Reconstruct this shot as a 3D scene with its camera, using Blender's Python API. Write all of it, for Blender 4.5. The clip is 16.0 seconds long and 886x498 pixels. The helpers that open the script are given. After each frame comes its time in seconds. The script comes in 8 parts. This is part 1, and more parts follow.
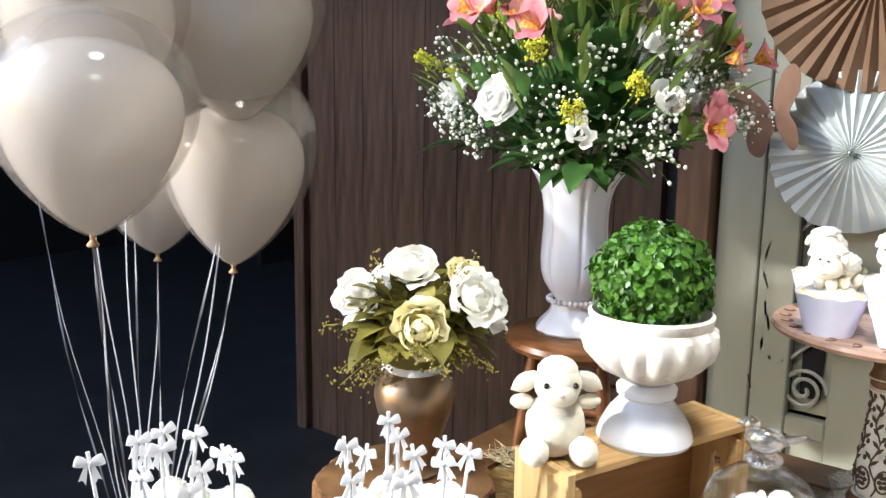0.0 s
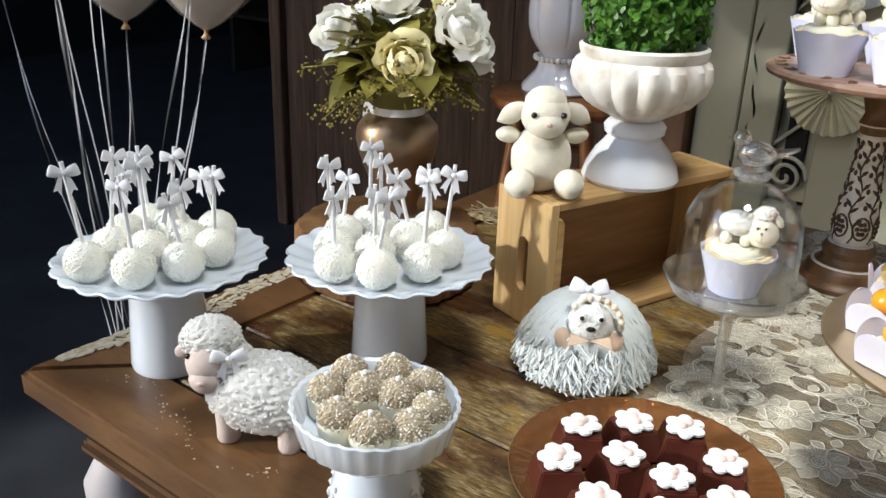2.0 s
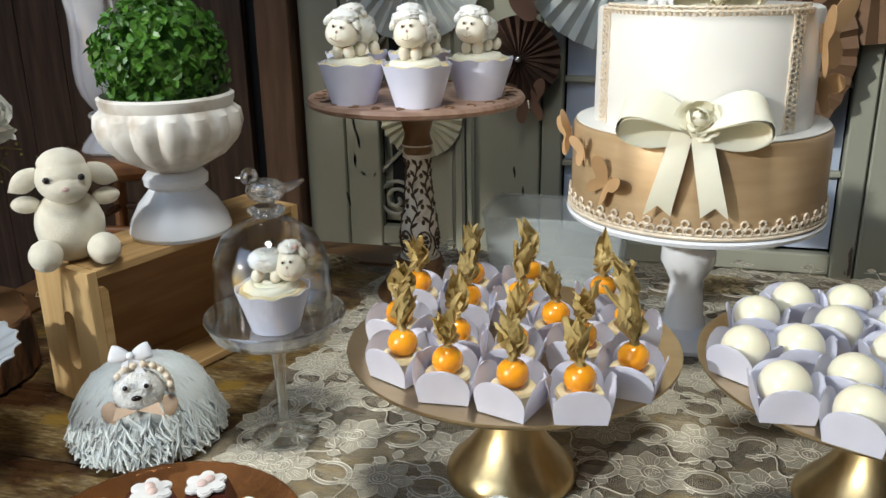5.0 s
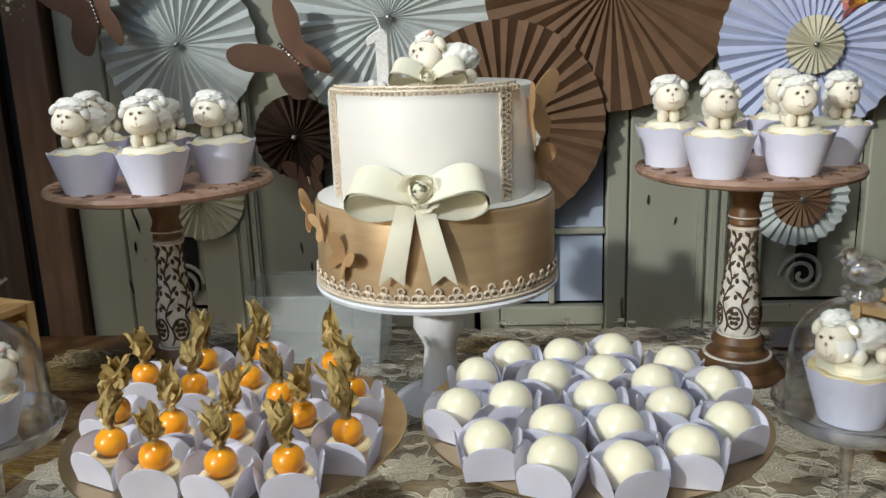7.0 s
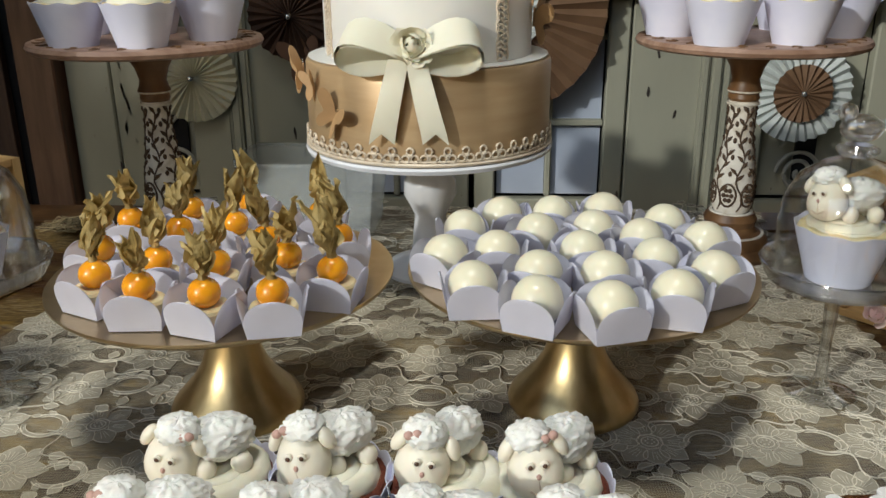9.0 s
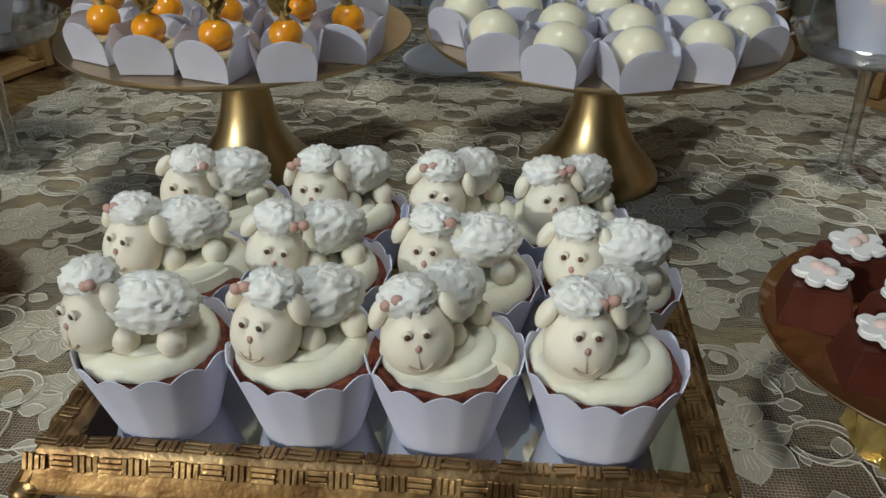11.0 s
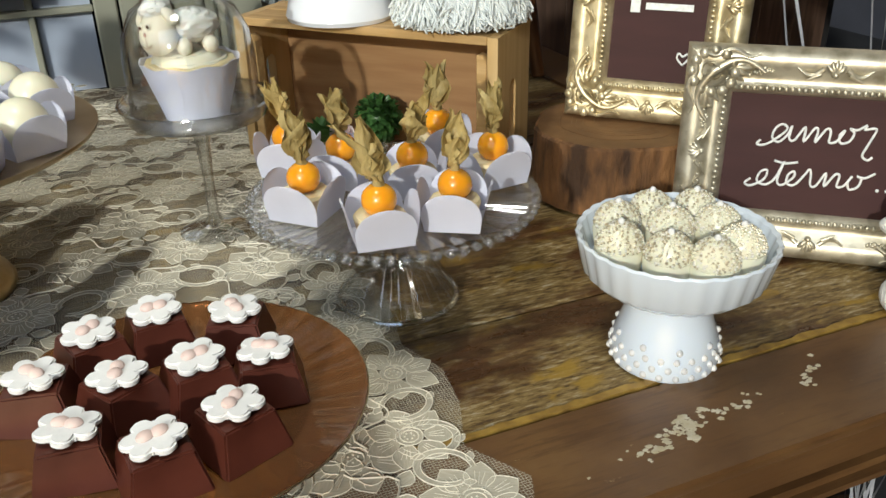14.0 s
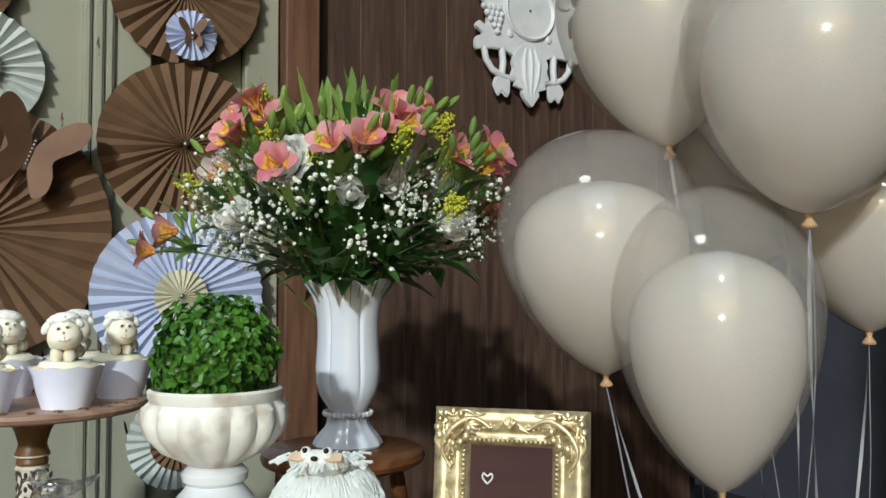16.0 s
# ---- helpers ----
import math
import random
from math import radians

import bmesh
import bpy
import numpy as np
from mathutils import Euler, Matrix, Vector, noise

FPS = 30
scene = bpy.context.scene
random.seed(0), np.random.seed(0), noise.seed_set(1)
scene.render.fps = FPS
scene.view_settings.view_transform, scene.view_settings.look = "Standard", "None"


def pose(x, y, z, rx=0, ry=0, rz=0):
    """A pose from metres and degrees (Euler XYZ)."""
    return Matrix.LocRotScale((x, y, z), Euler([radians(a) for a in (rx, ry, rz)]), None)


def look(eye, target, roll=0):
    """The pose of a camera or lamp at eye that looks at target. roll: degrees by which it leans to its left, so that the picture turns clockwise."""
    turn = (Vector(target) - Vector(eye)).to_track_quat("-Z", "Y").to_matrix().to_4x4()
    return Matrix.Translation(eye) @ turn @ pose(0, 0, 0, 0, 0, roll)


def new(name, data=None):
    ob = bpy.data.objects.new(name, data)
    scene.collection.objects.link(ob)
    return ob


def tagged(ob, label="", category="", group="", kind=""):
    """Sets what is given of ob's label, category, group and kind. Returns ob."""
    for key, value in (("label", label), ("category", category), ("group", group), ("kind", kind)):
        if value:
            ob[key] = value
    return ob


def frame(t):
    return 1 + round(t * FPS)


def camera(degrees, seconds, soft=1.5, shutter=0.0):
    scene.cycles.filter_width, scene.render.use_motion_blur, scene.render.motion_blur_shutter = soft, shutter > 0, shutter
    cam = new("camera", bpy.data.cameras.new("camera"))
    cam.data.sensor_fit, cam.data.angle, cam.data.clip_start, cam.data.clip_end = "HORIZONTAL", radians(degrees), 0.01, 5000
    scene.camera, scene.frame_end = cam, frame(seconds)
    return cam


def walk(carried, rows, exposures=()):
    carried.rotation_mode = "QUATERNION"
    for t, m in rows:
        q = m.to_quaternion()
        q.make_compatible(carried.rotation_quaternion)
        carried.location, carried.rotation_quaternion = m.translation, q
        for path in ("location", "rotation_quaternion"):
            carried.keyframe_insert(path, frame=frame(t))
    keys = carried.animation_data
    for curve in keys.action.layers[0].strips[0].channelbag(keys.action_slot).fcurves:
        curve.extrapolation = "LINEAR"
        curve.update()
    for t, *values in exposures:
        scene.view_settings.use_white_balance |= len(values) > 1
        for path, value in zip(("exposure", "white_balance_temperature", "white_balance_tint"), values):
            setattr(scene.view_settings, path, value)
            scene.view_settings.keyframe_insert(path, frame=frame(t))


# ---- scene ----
cam = camera(55.1, 16.0)
PATH = [
    (0, (-0.2045, -0.3850, 1.4280), (-1.4392, 1.1480, 1.0720), 0.8),
    (0.5, (-0.2050, -0.3891, 1.3950), (-1.4596, 1.1039, 0.9490), 1.0),
    (1, (-0.2064, -0.3862, 1.3600), (-1.4267, 1.0992, 0.8070), 1.3),
    (1.5, (-0.2054, -0.3861, 1.3260), (-1.3653, 1.1083, 0.6760), 1.7),
    (2, (-0.2070, -0.3893, 1.3050), (-1.3257, 1.0903, 0.5570), 1.9),
    (2.5, (-0.2003, -0.3784, 1.2920), (-1.2814, 1.0991, 0.4880), 1.7),
    (3, (-0.1741, -0.3558, 1.2980), (-1.1466, 1.2087, 0.5190), 2.4),
    (3.5, (-0.1467, -0.3340, 1.2980), (-1.0176, 1.3094, 0.5610), 1.9),
    (4, (-0.1216, -0.3095, 1.2940), (-0.8778, 1.3964, 0.5750), 1.1),
    (4.5, (-0.0894, -0.2942, 1.2960), (-0.7158, 1.4762, 0.6080), 0.8),
    (5, (-0.0638, -0.2888, 1.3000), (-0.5685, 1.5369, 0.6570), -0.9),
    (5.2, (-0.0567, -0.2818, 1.3010), (-0.5226, 1.5561, 0.6670), -1.6),
    (7.3, (0.0559, -0.2791, 1.3080), (-0.0320, 1.6600, 0.8250), -1.3),
    (7.5, (0.0591, -0.2807, 1.3080), (-0.0197, 1.6586, 0.8260), -1.0),
    (8, (0.0618, -0.2854, 1.2940), (-0.0273, 1.6475, 0.7860), -0.6),
    (8.5, (0.0578, -0.2859, 1.2740), (-0.0464, 1.6238, 0.6880), -0.2),
    (9, (0.0527, -0.2856, 1.2450), (-0.0568, 1.5882, 0.5540), -0.4),
    (9.2, (0.0520, -0.2877, 1.2350), (-0.0669, 1.5727, 0.5110), -0.6),
    (11.3, (0.0568, -0.3092, 1.1590), (-0.0835, 1.3930, 0.1200), 0.2),
    (11.5, (0.0727, -0.3071, 1.1570), (-0.0437, 1.3892, 0.1050), 0.1),
    (12, (0.1315, -0.3014, 1.1580), (0.2158, 1.4022, 0.1120), 1.3),
    (12.5, (0.1870, -0.3022, 1.1620), (0.4314, 1.3892, 0.1240), 0.9),
    (13, (0.2512, -0.3068, 1.1630), (0.6530, 1.3609, 0.1360), 0.0),
    (13.5, (0.2863, -0.3133, 1.1660), (0.8299, 1.3267, 0.1580), -0.7),
    (14, (0.3083, -0.3266, 1.1820), (0.9956, 1.3172, 0.2730), -1.2),
    (14.5, (0.3088, -0.3457, 1.2080), (1.1379, 1.3471, 0.5380), -0.4),
    (15, (0.3109, -0.3696, 1.2330), (1.2395, 1.3493, 0.8060), -0.3),
    (15.5, (0.3104, -0.3888, 1.2560), (1.2953, 1.3466, 1.1230), -0.3),
    (16, (0.3085, -0.4052, 1.2750), (1.3084, 1.3241, 1.3640), -0.1),
]
EXPOSURES = [(0.0, 0.86, 6150, 10), (0.6, 0.60, 6150, 10), (1.5, 0.22, 6150, 9), (3.0, -0.22, 6250, 8), (5.2, -0.45, 6120, 6), (8.0, -0.74, 6250, 6), (9.2, -0.88, 6400, 6), (11.3, -1.42, 6050, 3), (12.0, -1.30, 6200, 4), (13.5, -0.54, 6400, 4), (14.6, -0.36, 6350, 1), (15.5, -0.48, 6080, -3), (16.0, -0.48, 6020, 0)]
walk(cam, [(t, look(eye, target, roll)) for t, eye, target, roll in PATH], EXPOSURES)

# ---- world and light ----
SUN_FROM = Vector((-0.606, -0.713, 0.352)).normalized()
world = bpy.data.worlds.new("sky")
world.use_nodes = True
scene.world = world
wn = world.node_tree.nodes
sky = wn.new("ShaderNodeTexSky")
sky.sky_type, sky.sun_disc = "NISHITA", False
sky.sun_elevation = math.asin(SUN_FROM.z)
sky.sun_rotation = math.atan2(SUN_FROM.x, SUN_FROM.y)
wn["Background"].inputs[1].default_value = 0.15
world.node_tree.links.new(sky.outputs[0], wn["Background"].inputs[0])
sun = new("sun", bpy.data.lights.new("sun", "SUN"))
sun.data.energy, sun.data.angle, sun.data.color = 3.0, radians(1.5), (1.0, 0.985, 0.94)
sun.matrix_world = look(SUN_FROM * 8, (0, 0, 0))
# skylight in the upper half of the tall open doorway behind the camera
port = new("doorway_skylight", bpy.data.lights.new("doorway_skylight", "AREA"))
port.data.shape, port.data.size, port.data.size_y = "RECTANGLE", 5.0, 2.7
port.data.energy, port.data.color = 95, (0.52, 0.70, 1.0)
port.matrix_world = look((-3.1, -3.42, 4.85), (-1.4, 0.5, 1.2))
# added overhead fill with no fixture, unseen, aimed down at the table
lamp = new("room_lamp_light", bpy.data.lights.new("room_lamp_light", "AREA"))
lamp.data.shape, lamp.data.size = "DISK", 0.5
lamp.data.energy, lamp.data.color, lamp.data.spread = 12, (1.0, 0.97, 0.90), radians(84)
lamp.matrix_world = look((-0.2, -0.1, 3.3), (-0.2, 0.25, 0.8))

# ---- mesh helpers ----
class Geo:
    """Collects vertices, faces and material numbers of one mesh."""
    def __init__(self):
        self.v, self.f, self.m = [], [], []

    def add(self, verts, faces, m=0, at=None):
        k = len(self.v)
        self.v += [tuple(at @ Vector(p)) for p in verts] if at is not None else [tuple(p) for p in verts]
        self.f += [[k + i for i in fc] for fc in faces]
        self.m += [m] * len(faces)
        return self

    def grid(self, rows, m=0, at=None, wrap=False, flip=False):
        n, w = len(rows), len(rows[0])
        fs = []
        for i in range(n - 1):
            for j in range(w if wrap else w - 1):
                q = [i * w + j, i * w + (j + 1) % w, (i + 1) * w + (j + 1) % w, (i + 1) * w + j]
                fs.append(q[::-1] if flip else q)
        return self.add([p for r in rows for p in r], fs, m, at)

    def lathe(self, prof, n=32, m=0, at=None, rf=None):
        rows = []
        for r, z in prof:
            row = []
            for j in range(n):
                a = 2 * math.pi * j / n
                rr, zz = (rf(a, r, z) if rf else (r, z))
                row.append((rr * math.cos(a), rr * math.sin(a), zz))
            rows.append(row)
        return self.grid(rows, m, at, wrap=True)

    def box(self, c, s, m=0, at=None):
        x, y, z = (v / 2 for v in s)
        vs = [(c[0] + a * x, c[1] + b * y, c[2] + d * z) for a in (-1, 1) for b in (-1, 1) for d in (-1, 1)]
        return self.add(vs, [(0, 1, 3, 2), (4, 6, 7, 5), (0, 4, 5, 1), (2, 3, 7, 6), (0, 2, 6, 4), (1, 5, 7, 3)], m, at)

    def ball(self, c, r, n=14, k=9, m=0, at=None, wob=0.0, wf=30.0):
        r = (r, r, r) if isinstance(r, (int, float)) else r
        rows = []
        for i in range(k + 1):
            p = math.pi * i / k
            row = []
            for j in range(n):
                a = 2 * math.pi * j / n
                d = Vector((math.sin(p) * math.cos(a), math.sin(p) * math.sin(a), -math.cos(p)))
                w = 1 + (wob * noise.noise(Vector(c) * 50 + d * wf) if wob else 0)
                row.append((c[0] + d.x * r[0] * w, c[1] + d.y * r[1] * w, c[2] + d.z * r[2] * w))
            rows.append(row)
        return self.grid(rows, m, at, wrap=True)

    def tube(self, pts, r, n=8, m=0, at=None, closed=False):
        pts = [Vector(p) for p in pts]
        rows, up = [], Vector((0.13, 0.21, 1)).normalized()
        for i, p in enumerate(pts):
            a = pts[i - 1] if (i or closed) else p
            b = pts[(i + 1) % len(pts)] if (i + 1 < len(pts) or closed) else p
            d = (b - a).normalized()
            u = d.cross(up)
            u = u.normalized() if u.length > 1e-4 else d.orthogonal().normalized()
            w = d.cross(u)
            rr = r[i] if isinstance(r, (list, tuple)) else r
            rows.append([p + (u * math.cos(2 * math.pi * j / n) + w * math.sin(2 * math.pi * j / n)) * rr for j in range(n)])
        if closed:
            rows.append(rows[0])
        self.grid(rows, m, at, wrap=True)
        if not closed:
            k = len(self.v)
            self.f += [list(range(k - n, k)), list(range(k - len(pts) * n, k - len(pts) * n + n))[::-1]]
            self.m += [m, m]
        return self

    def slab(self, outline, z0, z1, m=0, at=None):
        n = len(outline)
        vs = [(x, y, z0) for x, y in outline] + [(x, y, z1) for x, y in outline]
        fs = [list(range(n))[::-1], list(range(n, 2 * n))] + [[i, (i + 1) % n, n + (i + 1) % n, n + i] for i in range(n)]
        return self.add(vs, fs, m, at)


def make(name, geo, mats, parent=None, label="", at=None, bevel=0.0, smooth=35.0, segs=1):
    """One mesh object from a Geo, under a parent (in the parent's space)."""
    mats = mats if isinstance(mats, (list, tuple)) else [mats]
    me = bpy.data.meshes.new(name)
    me.from_pydata(geo.v, [], geo.f)
    for mt in mats:
        me.materials.append(mt)
    me.polygons.foreach_set("material_index", geo.m)
    if len(geo.v) < 60000:
        bm = bmesh.new()
        bm.from_mesh(me)
        bmesh.ops.remove_doubles(bm, verts=bm.verts, dist=1e-6)
        bmesh.ops.recalc_face_normals(bm, faces=bm.faces)
        if bevel:
            es = [e for e in bm.edges if len(e.link_faces) == 2 and e.calc_face_angle(0) > 0.5]
            bmesh.ops.bevel(bm, geom=es, offset=bevel, segments=segs, affect="EDGES", clamp_overlap=True)
        bm.to_mesh(me)
        bm.free()
    if smooth:
        me.shade_smooth()
        me.set_sharp_from_angle(angle=radians(smooth))
    ob = new(name, me)
    if at is not None:
        ob.matrix_world = at
    if parent is not None:
        ob.parent = parent
    if label:
        ob["label"] = label
    return ob


def share(name, mesh, parent, m):
    ob = new(name, mesh)
    ob.parent = parent
    ob.matrix_basis = m
    return ob


def thing(name, label, category, m=None, group="", kind=""):
    ob = new(name)
    ob.empty_display_size = 0.05
    if m is not None:
        ob.matrix_basis = m
    return tagged(ob, label, category, group, kind)


# ---- materials ----
def mat(name, base, rough=0.5, metal=0.0, base2=None, scale=20.0, detail=6.0, lo=0.35, hi=0.65, bump=0.0, bscale=200.0, dist=0.002,
        coat=0.0, sss=0.0, sssr=(0.01, 0.006, 0.004), trans=0.0, ior=1.45, stretch=(1, 1, 1), rnd=0.0, sheen=0.0, alpha=1.0, emit=0.0, rvar=0.0, space="Object", island=0.0, thin=0.0):
    mt = bpy.data.materials.new(name)
    mt.use_nodes = True
    nt = mt.node_tree
    nd, lk = nt.nodes, nt.links
    p = nd["Principled BSDF"]
    tc = nd.new("ShaderNodeTexCoord")
    mp = nd.new("ShaderNodeMapping")
    mp.inputs["Scale"].default_value = stretch
    lk.new(tc.outputs[space], mp.inputs[0])
    nz = nd.new("ShaderNodeTexNoise")
    nz.inputs["Scale"].default_value, nz.inputs["Detail"].default_value = scale, detail
    lk.new(mp.outputs[0], nz.inputs["Vector"])
    rp = nd.new("ShaderNodeValToRGB")
    rp.color_ramp.elements[0].position, rp.color_ramp.elements[1].position = lo, hi
    b2 = base2 or tuple(c * 0.82 for c in base)
    rp.color_ramp.elements[0].color, rp.color_ramp.elements[1].color = (*b2, 1), (*base, 1)
    lk.new(nz.outputs[0], rp.inputs[0])
    col = rp.outputs[0]
    if rnd or island:
        src = nd.new("ShaderNodeObjectInfo").outputs["Random"] if rnd else nd.new("ShaderNodeNewGeometry").outputs["Random Per Island"]
        amt = rnd or island
        hs = nd.new("ShaderNodeHueSaturation")
        mr = nd.new("ShaderNodeMapRange")
        mr.inputs[3].default_value, mr.inputs[4].default_value = 1 - amt, 1 + amt
        lk.new(src, mr.inputs[0])
        lk.new(mr.outputs[0], hs.inputs["Value"])
        lk.new(col, hs.inputs["Color"])
        col = hs.outputs[0]
    lk.new(col, p.inputs["Base Color"])
    p.inputs["Roughness"].default_value, p.inputs["Metallic"].default_value = rough, metal
    if rvar:
        mr = nd.new("ShaderNodeMapRange")
        mr.inputs[3].default_value, mr.inputs[4].default_value = max(0, rough - rvar), min(1, rough + rvar)
        lk.new(nz.outputs[0], mr.inputs[0])
        lk.new(mr.outputs[0], p.inputs["Roughness"])
    p.inputs["Coat Weight"].default_value = coat
    p.inputs["IOR"].default_value = ior
    p.inputs["Transmission Weight"].default_value = trans
    p.inputs["Alpha"].default_value = alpha
    p.inputs["Sheen Weight"].default_value = sheen
    if thin:
        ts, ms = nd.new("ShaderNodeBsdfTranslucent"), nd.new("ShaderNodeMixShader")
        lk.new(col, ts.inputs[0])
        ms.inputs[0].default_value = thin
        lk.new(p.outputs[0], ms.inputs[1])
        lk.new(ts.outputs[0], ms.inputs[2])
        lk.new(ms.outputs[0], nd["Material Output"].inputs[0])
    if sss:
        p.inputs["Subsurface Weight"].default_value = sss
        p.inputs["Subsurface Radius"].default_value = sssr
        p.inputs["Subsurface Scale"].default_value = 1.0
    if bump:
        n2 = nd.new("ShaderNodeTexNoise")
        n2.inputs["Scale"].default_value, n2.inputs["Detail"].default_value = bscale, 4
        lk.new(mp.outputs[0], n2.inputs["Vector"])
        bp = nd.new("ShaderNodeBump")
        bp.inputs["Strength"].default_value, bp.inputs["Distance"].default_value = bump, dist
        lk.new(n2.outputs[0], bp.inputs["Height"])
        lk.new(bp.outputs[0], p.inputs["Normal"])
    return mt


M_china = mat("white_china", (0.81, 0.83, 0.91), 0.14, coat=0.3, base2=(0.77, 0.79, 0.88), scale=8, bump=0.05, bscale=30)
M_milk = mat("bluish_milk_glass", (0.74, 0.81, 0.91), 0.14, coat=0.3, base2=(0.70, 0.77, 0.88), scale=8, bump=0.05, bscale=30, sss=0.3, sssr=(0.02, 0.022, 0.026))
M_china_matt = mat("white_glazed", (0.84, 0.85, 0.89), 0.22, base2=(0.78, 0.79, 0.82), scale=14, bump=0.08, bscale=60)
M_urn = mat("weathered_urn", (0.80, 0.77, 0.72), 0.36, base2=(0.52, 0.45, 0.37), scale=17, detail=10, lo=0.34, hi=0.50, bump=0.2, bscale=70, dist=0.004)
M_pearl = mat("pearl", (0.84, 0.82, 0.80), 0.16, coat=0.7, scale=60)
M_gold = mat("brushed_gold", (0.61, 0.46, 0.235), 0.34, 1.0, base2=(0.53, 0.39, 0.185), scale=90, stretch=(1, 1, 0.05), bump=0.04, bscale=300, rvar=0.06)
M_goldplate = mat("gold_plate", (0.58, 0.47, 0.30), 0.36, 1.0, base2=(0.50, 0.39, 0.23), scale=30, bump=0.05, bscale=250, rvar=0.08)
M_bronze = mat("bronze_vase", (0.34, 0.24, 0.155), 0.36, 0.8, base2=(0.25, 0.165, 0.10), scale=18, bump=0.08, bscale=80, rvar=0.08)
M_frame_gold = mat("gilt_frame", (0.76, 0.65, 0.42), 0.40, 0.7, base2=(0.44, 0.34, 0.18), scale=60, lo=0.3, hi=0.55, bump=0.12, bscale=160, rvar=0.08)
M_frame_silver = mat("champagne_frame", (0.64, 0.585, 0.46), 0.42, 0.7, base2=(0.38, 0.33, 0.23), scale=60, lo=0.3, hi=0.55, bump=0.12, bscale=160, rvar=0.08)
M_tray = mat("antique_gilt_tray", (0.50, 0.32, 0.14), 0.34, 0.85, base2=(0.17, 0.092, 0.036), scale=45, bump=0.25, bscale=220)
M_paper = mat("white_paper", (0.82, 0.82, 0.92), 0.62, base2=(0.78, 0.78, 0.88), scale=30, bump=0.05, bscale=500, thin=0.32)
M_wrap = mat("wrapper_paper", (0.78, 0.785, 0.91), 0.55, base2=(0.69, 0.70, 0.86), scale=16, bump=0.05, bscale=400)
M_cream = mat("cream_frosting", (0.88, 0.84, 0.71), 0.42, base2=(0.85, 0.79, 0.61), scale=40, sss=0.15, bump=0.35, bscale=110, dist=0.003)
M_skin = mat("fondant_skin", (0.87, 0.81, 0.68), 0.5, base2=(0.84, 0.77, 0.63), scale=40, sss=0.12, bump=0.06, bscale=200, rnd=0.05)
M_wool = mat("fondant_wool", (0.87, 0.86, 0.82), 0.55, base2=(0.81, 0.79, 0.73), scale=120, sss=0.1, bump=0.35, bscale=240, dist=0.002)
M_pink = mat("fondant_pink", (0.58, 0.36, 0.30), 0.55, scale=60)
M_eye = mat("dark_eye", (0.015, 0.01, 0.01), 0.18, scale=60)
M_eyebrown = mat("brown_eye", (0.12, 0.06, 0.035), 0.4, scale=60)
M_eyewhite = mat("eye_white", (0.85, 0.85, 0.85), 0.2, scale=60)
M_sponge = mat("red_sponge", (0.22, 0.06, 0.03), 0.85, base2=(0.10, 0.02, 0.012), scale=160, bump=0.9, bscale=260, dist=0.004)
M_choc = mat("milk_chocolate", (0.105, 0.028, 0.018), 0.30, base2=(0.070, 0.018, 0.011), scale=26, bump=0.1, bscale=60, rnd=0.08, rvar=0.07)
M_sugar = mat("sugar_flower", (0.86, 0.84, 0.82), 0.6, base2=(0.8, 0.78, 0.76), scale=80, bump=0.12, bscale=200)
M_sugarpink = mat("sugar_pink", (0.82, 0.62, 0.56), 0.6, scale=80)
M_bonbon = mat("white_chocolate", (0.80, 0.76, 0.60), 0.3, base2=(0.77, 0.72, 0.54), scale=24, sss=0.15, coat=0.15, rnd=0.03)
M_berry = mat("physalis_berry", (0.88, 0.40, 0.020), 0.2, base2=(0.80, 0.30, 0.012), scale=16, sss=0.25, sssr=(0.006, 0.003, 0.001), coat=0.5, rnd=0.12)
M_husk = mat("dry_husk", (0.70, 0.55, 0.24), 0.5, base2=(0.40, 0.28, 0.09), scale=70, stretch=(1, 1, 0.25), bump=0.9, bscale=220, dist=0.003, rnd=0.18, thin=0.35)
M_filling = mat("tart_filling", (0.80, 0.70, 0.46), 0.5, base2=(0.70, 0.55, 0.28), scale=60, sss=0.15, bump=0.2)
M_pop = mat("coconut_coating", (0.89, 0.875, 0.79), 0.55, base2=(0.84, 0.815, 0.71), scale=320, lo=0.3, hi=0.5, sss=0.15, bump=0.4, bscale=260, dist=0.004)
M_satin = mat("white_satin", (0.90, 0.90, 0.93), 0.32, base2=(0.86, 0.86, 0.90), sheen=0.4, scale=60, thin=0.15)
M_stick = mat("paper_stick", (0.82, 0.82, 0.84), 0.5, scale=80)
M_plush = mat("cream_plush", (0.80, 0.75, 0.62), 0.95, base2=(0.74, 0.68, 0.54), scale=90, sheen=0.6, bump=0.7, bscale=620, dist=0.002)
M_plush_w = mat("white_plush", (0.80, 0.79, 0.76), 0.95, base2=(0.73, 0.72, 0.68), scale=90, sheen=0.5, bump=0.8, bscale=330, dist=0.004)
M_fleece = mat("curly_fleece", (0.96, 0.955, 0.93), 0.95, base2=(0.93, 0.92, 0.89), scale=130, sheen=0.4, thin=0.45, bump=0.6, bscale=200, dist=0.006)
M_nose = mat("pink_nose", (0.66, 0.46, 0.42), 0.8, scale=60, bump=0.2)
M_muzzle = mat("sheep_muzzle", (0.64, 0.54, 0.49), 0.85, base2=(0.57, 0.47, 0.43), scale=60, bump=0.3)
M_yarn = mat("white_yarn", (0.95, 0.975, 0.965), 0.9, base2=(0.92, 0.955, 0.945), scale=60, sheen=0.5, bump=0.3, bscale=500, stretch=(1, 1, 0.4), island=0.03, thin=0.35)
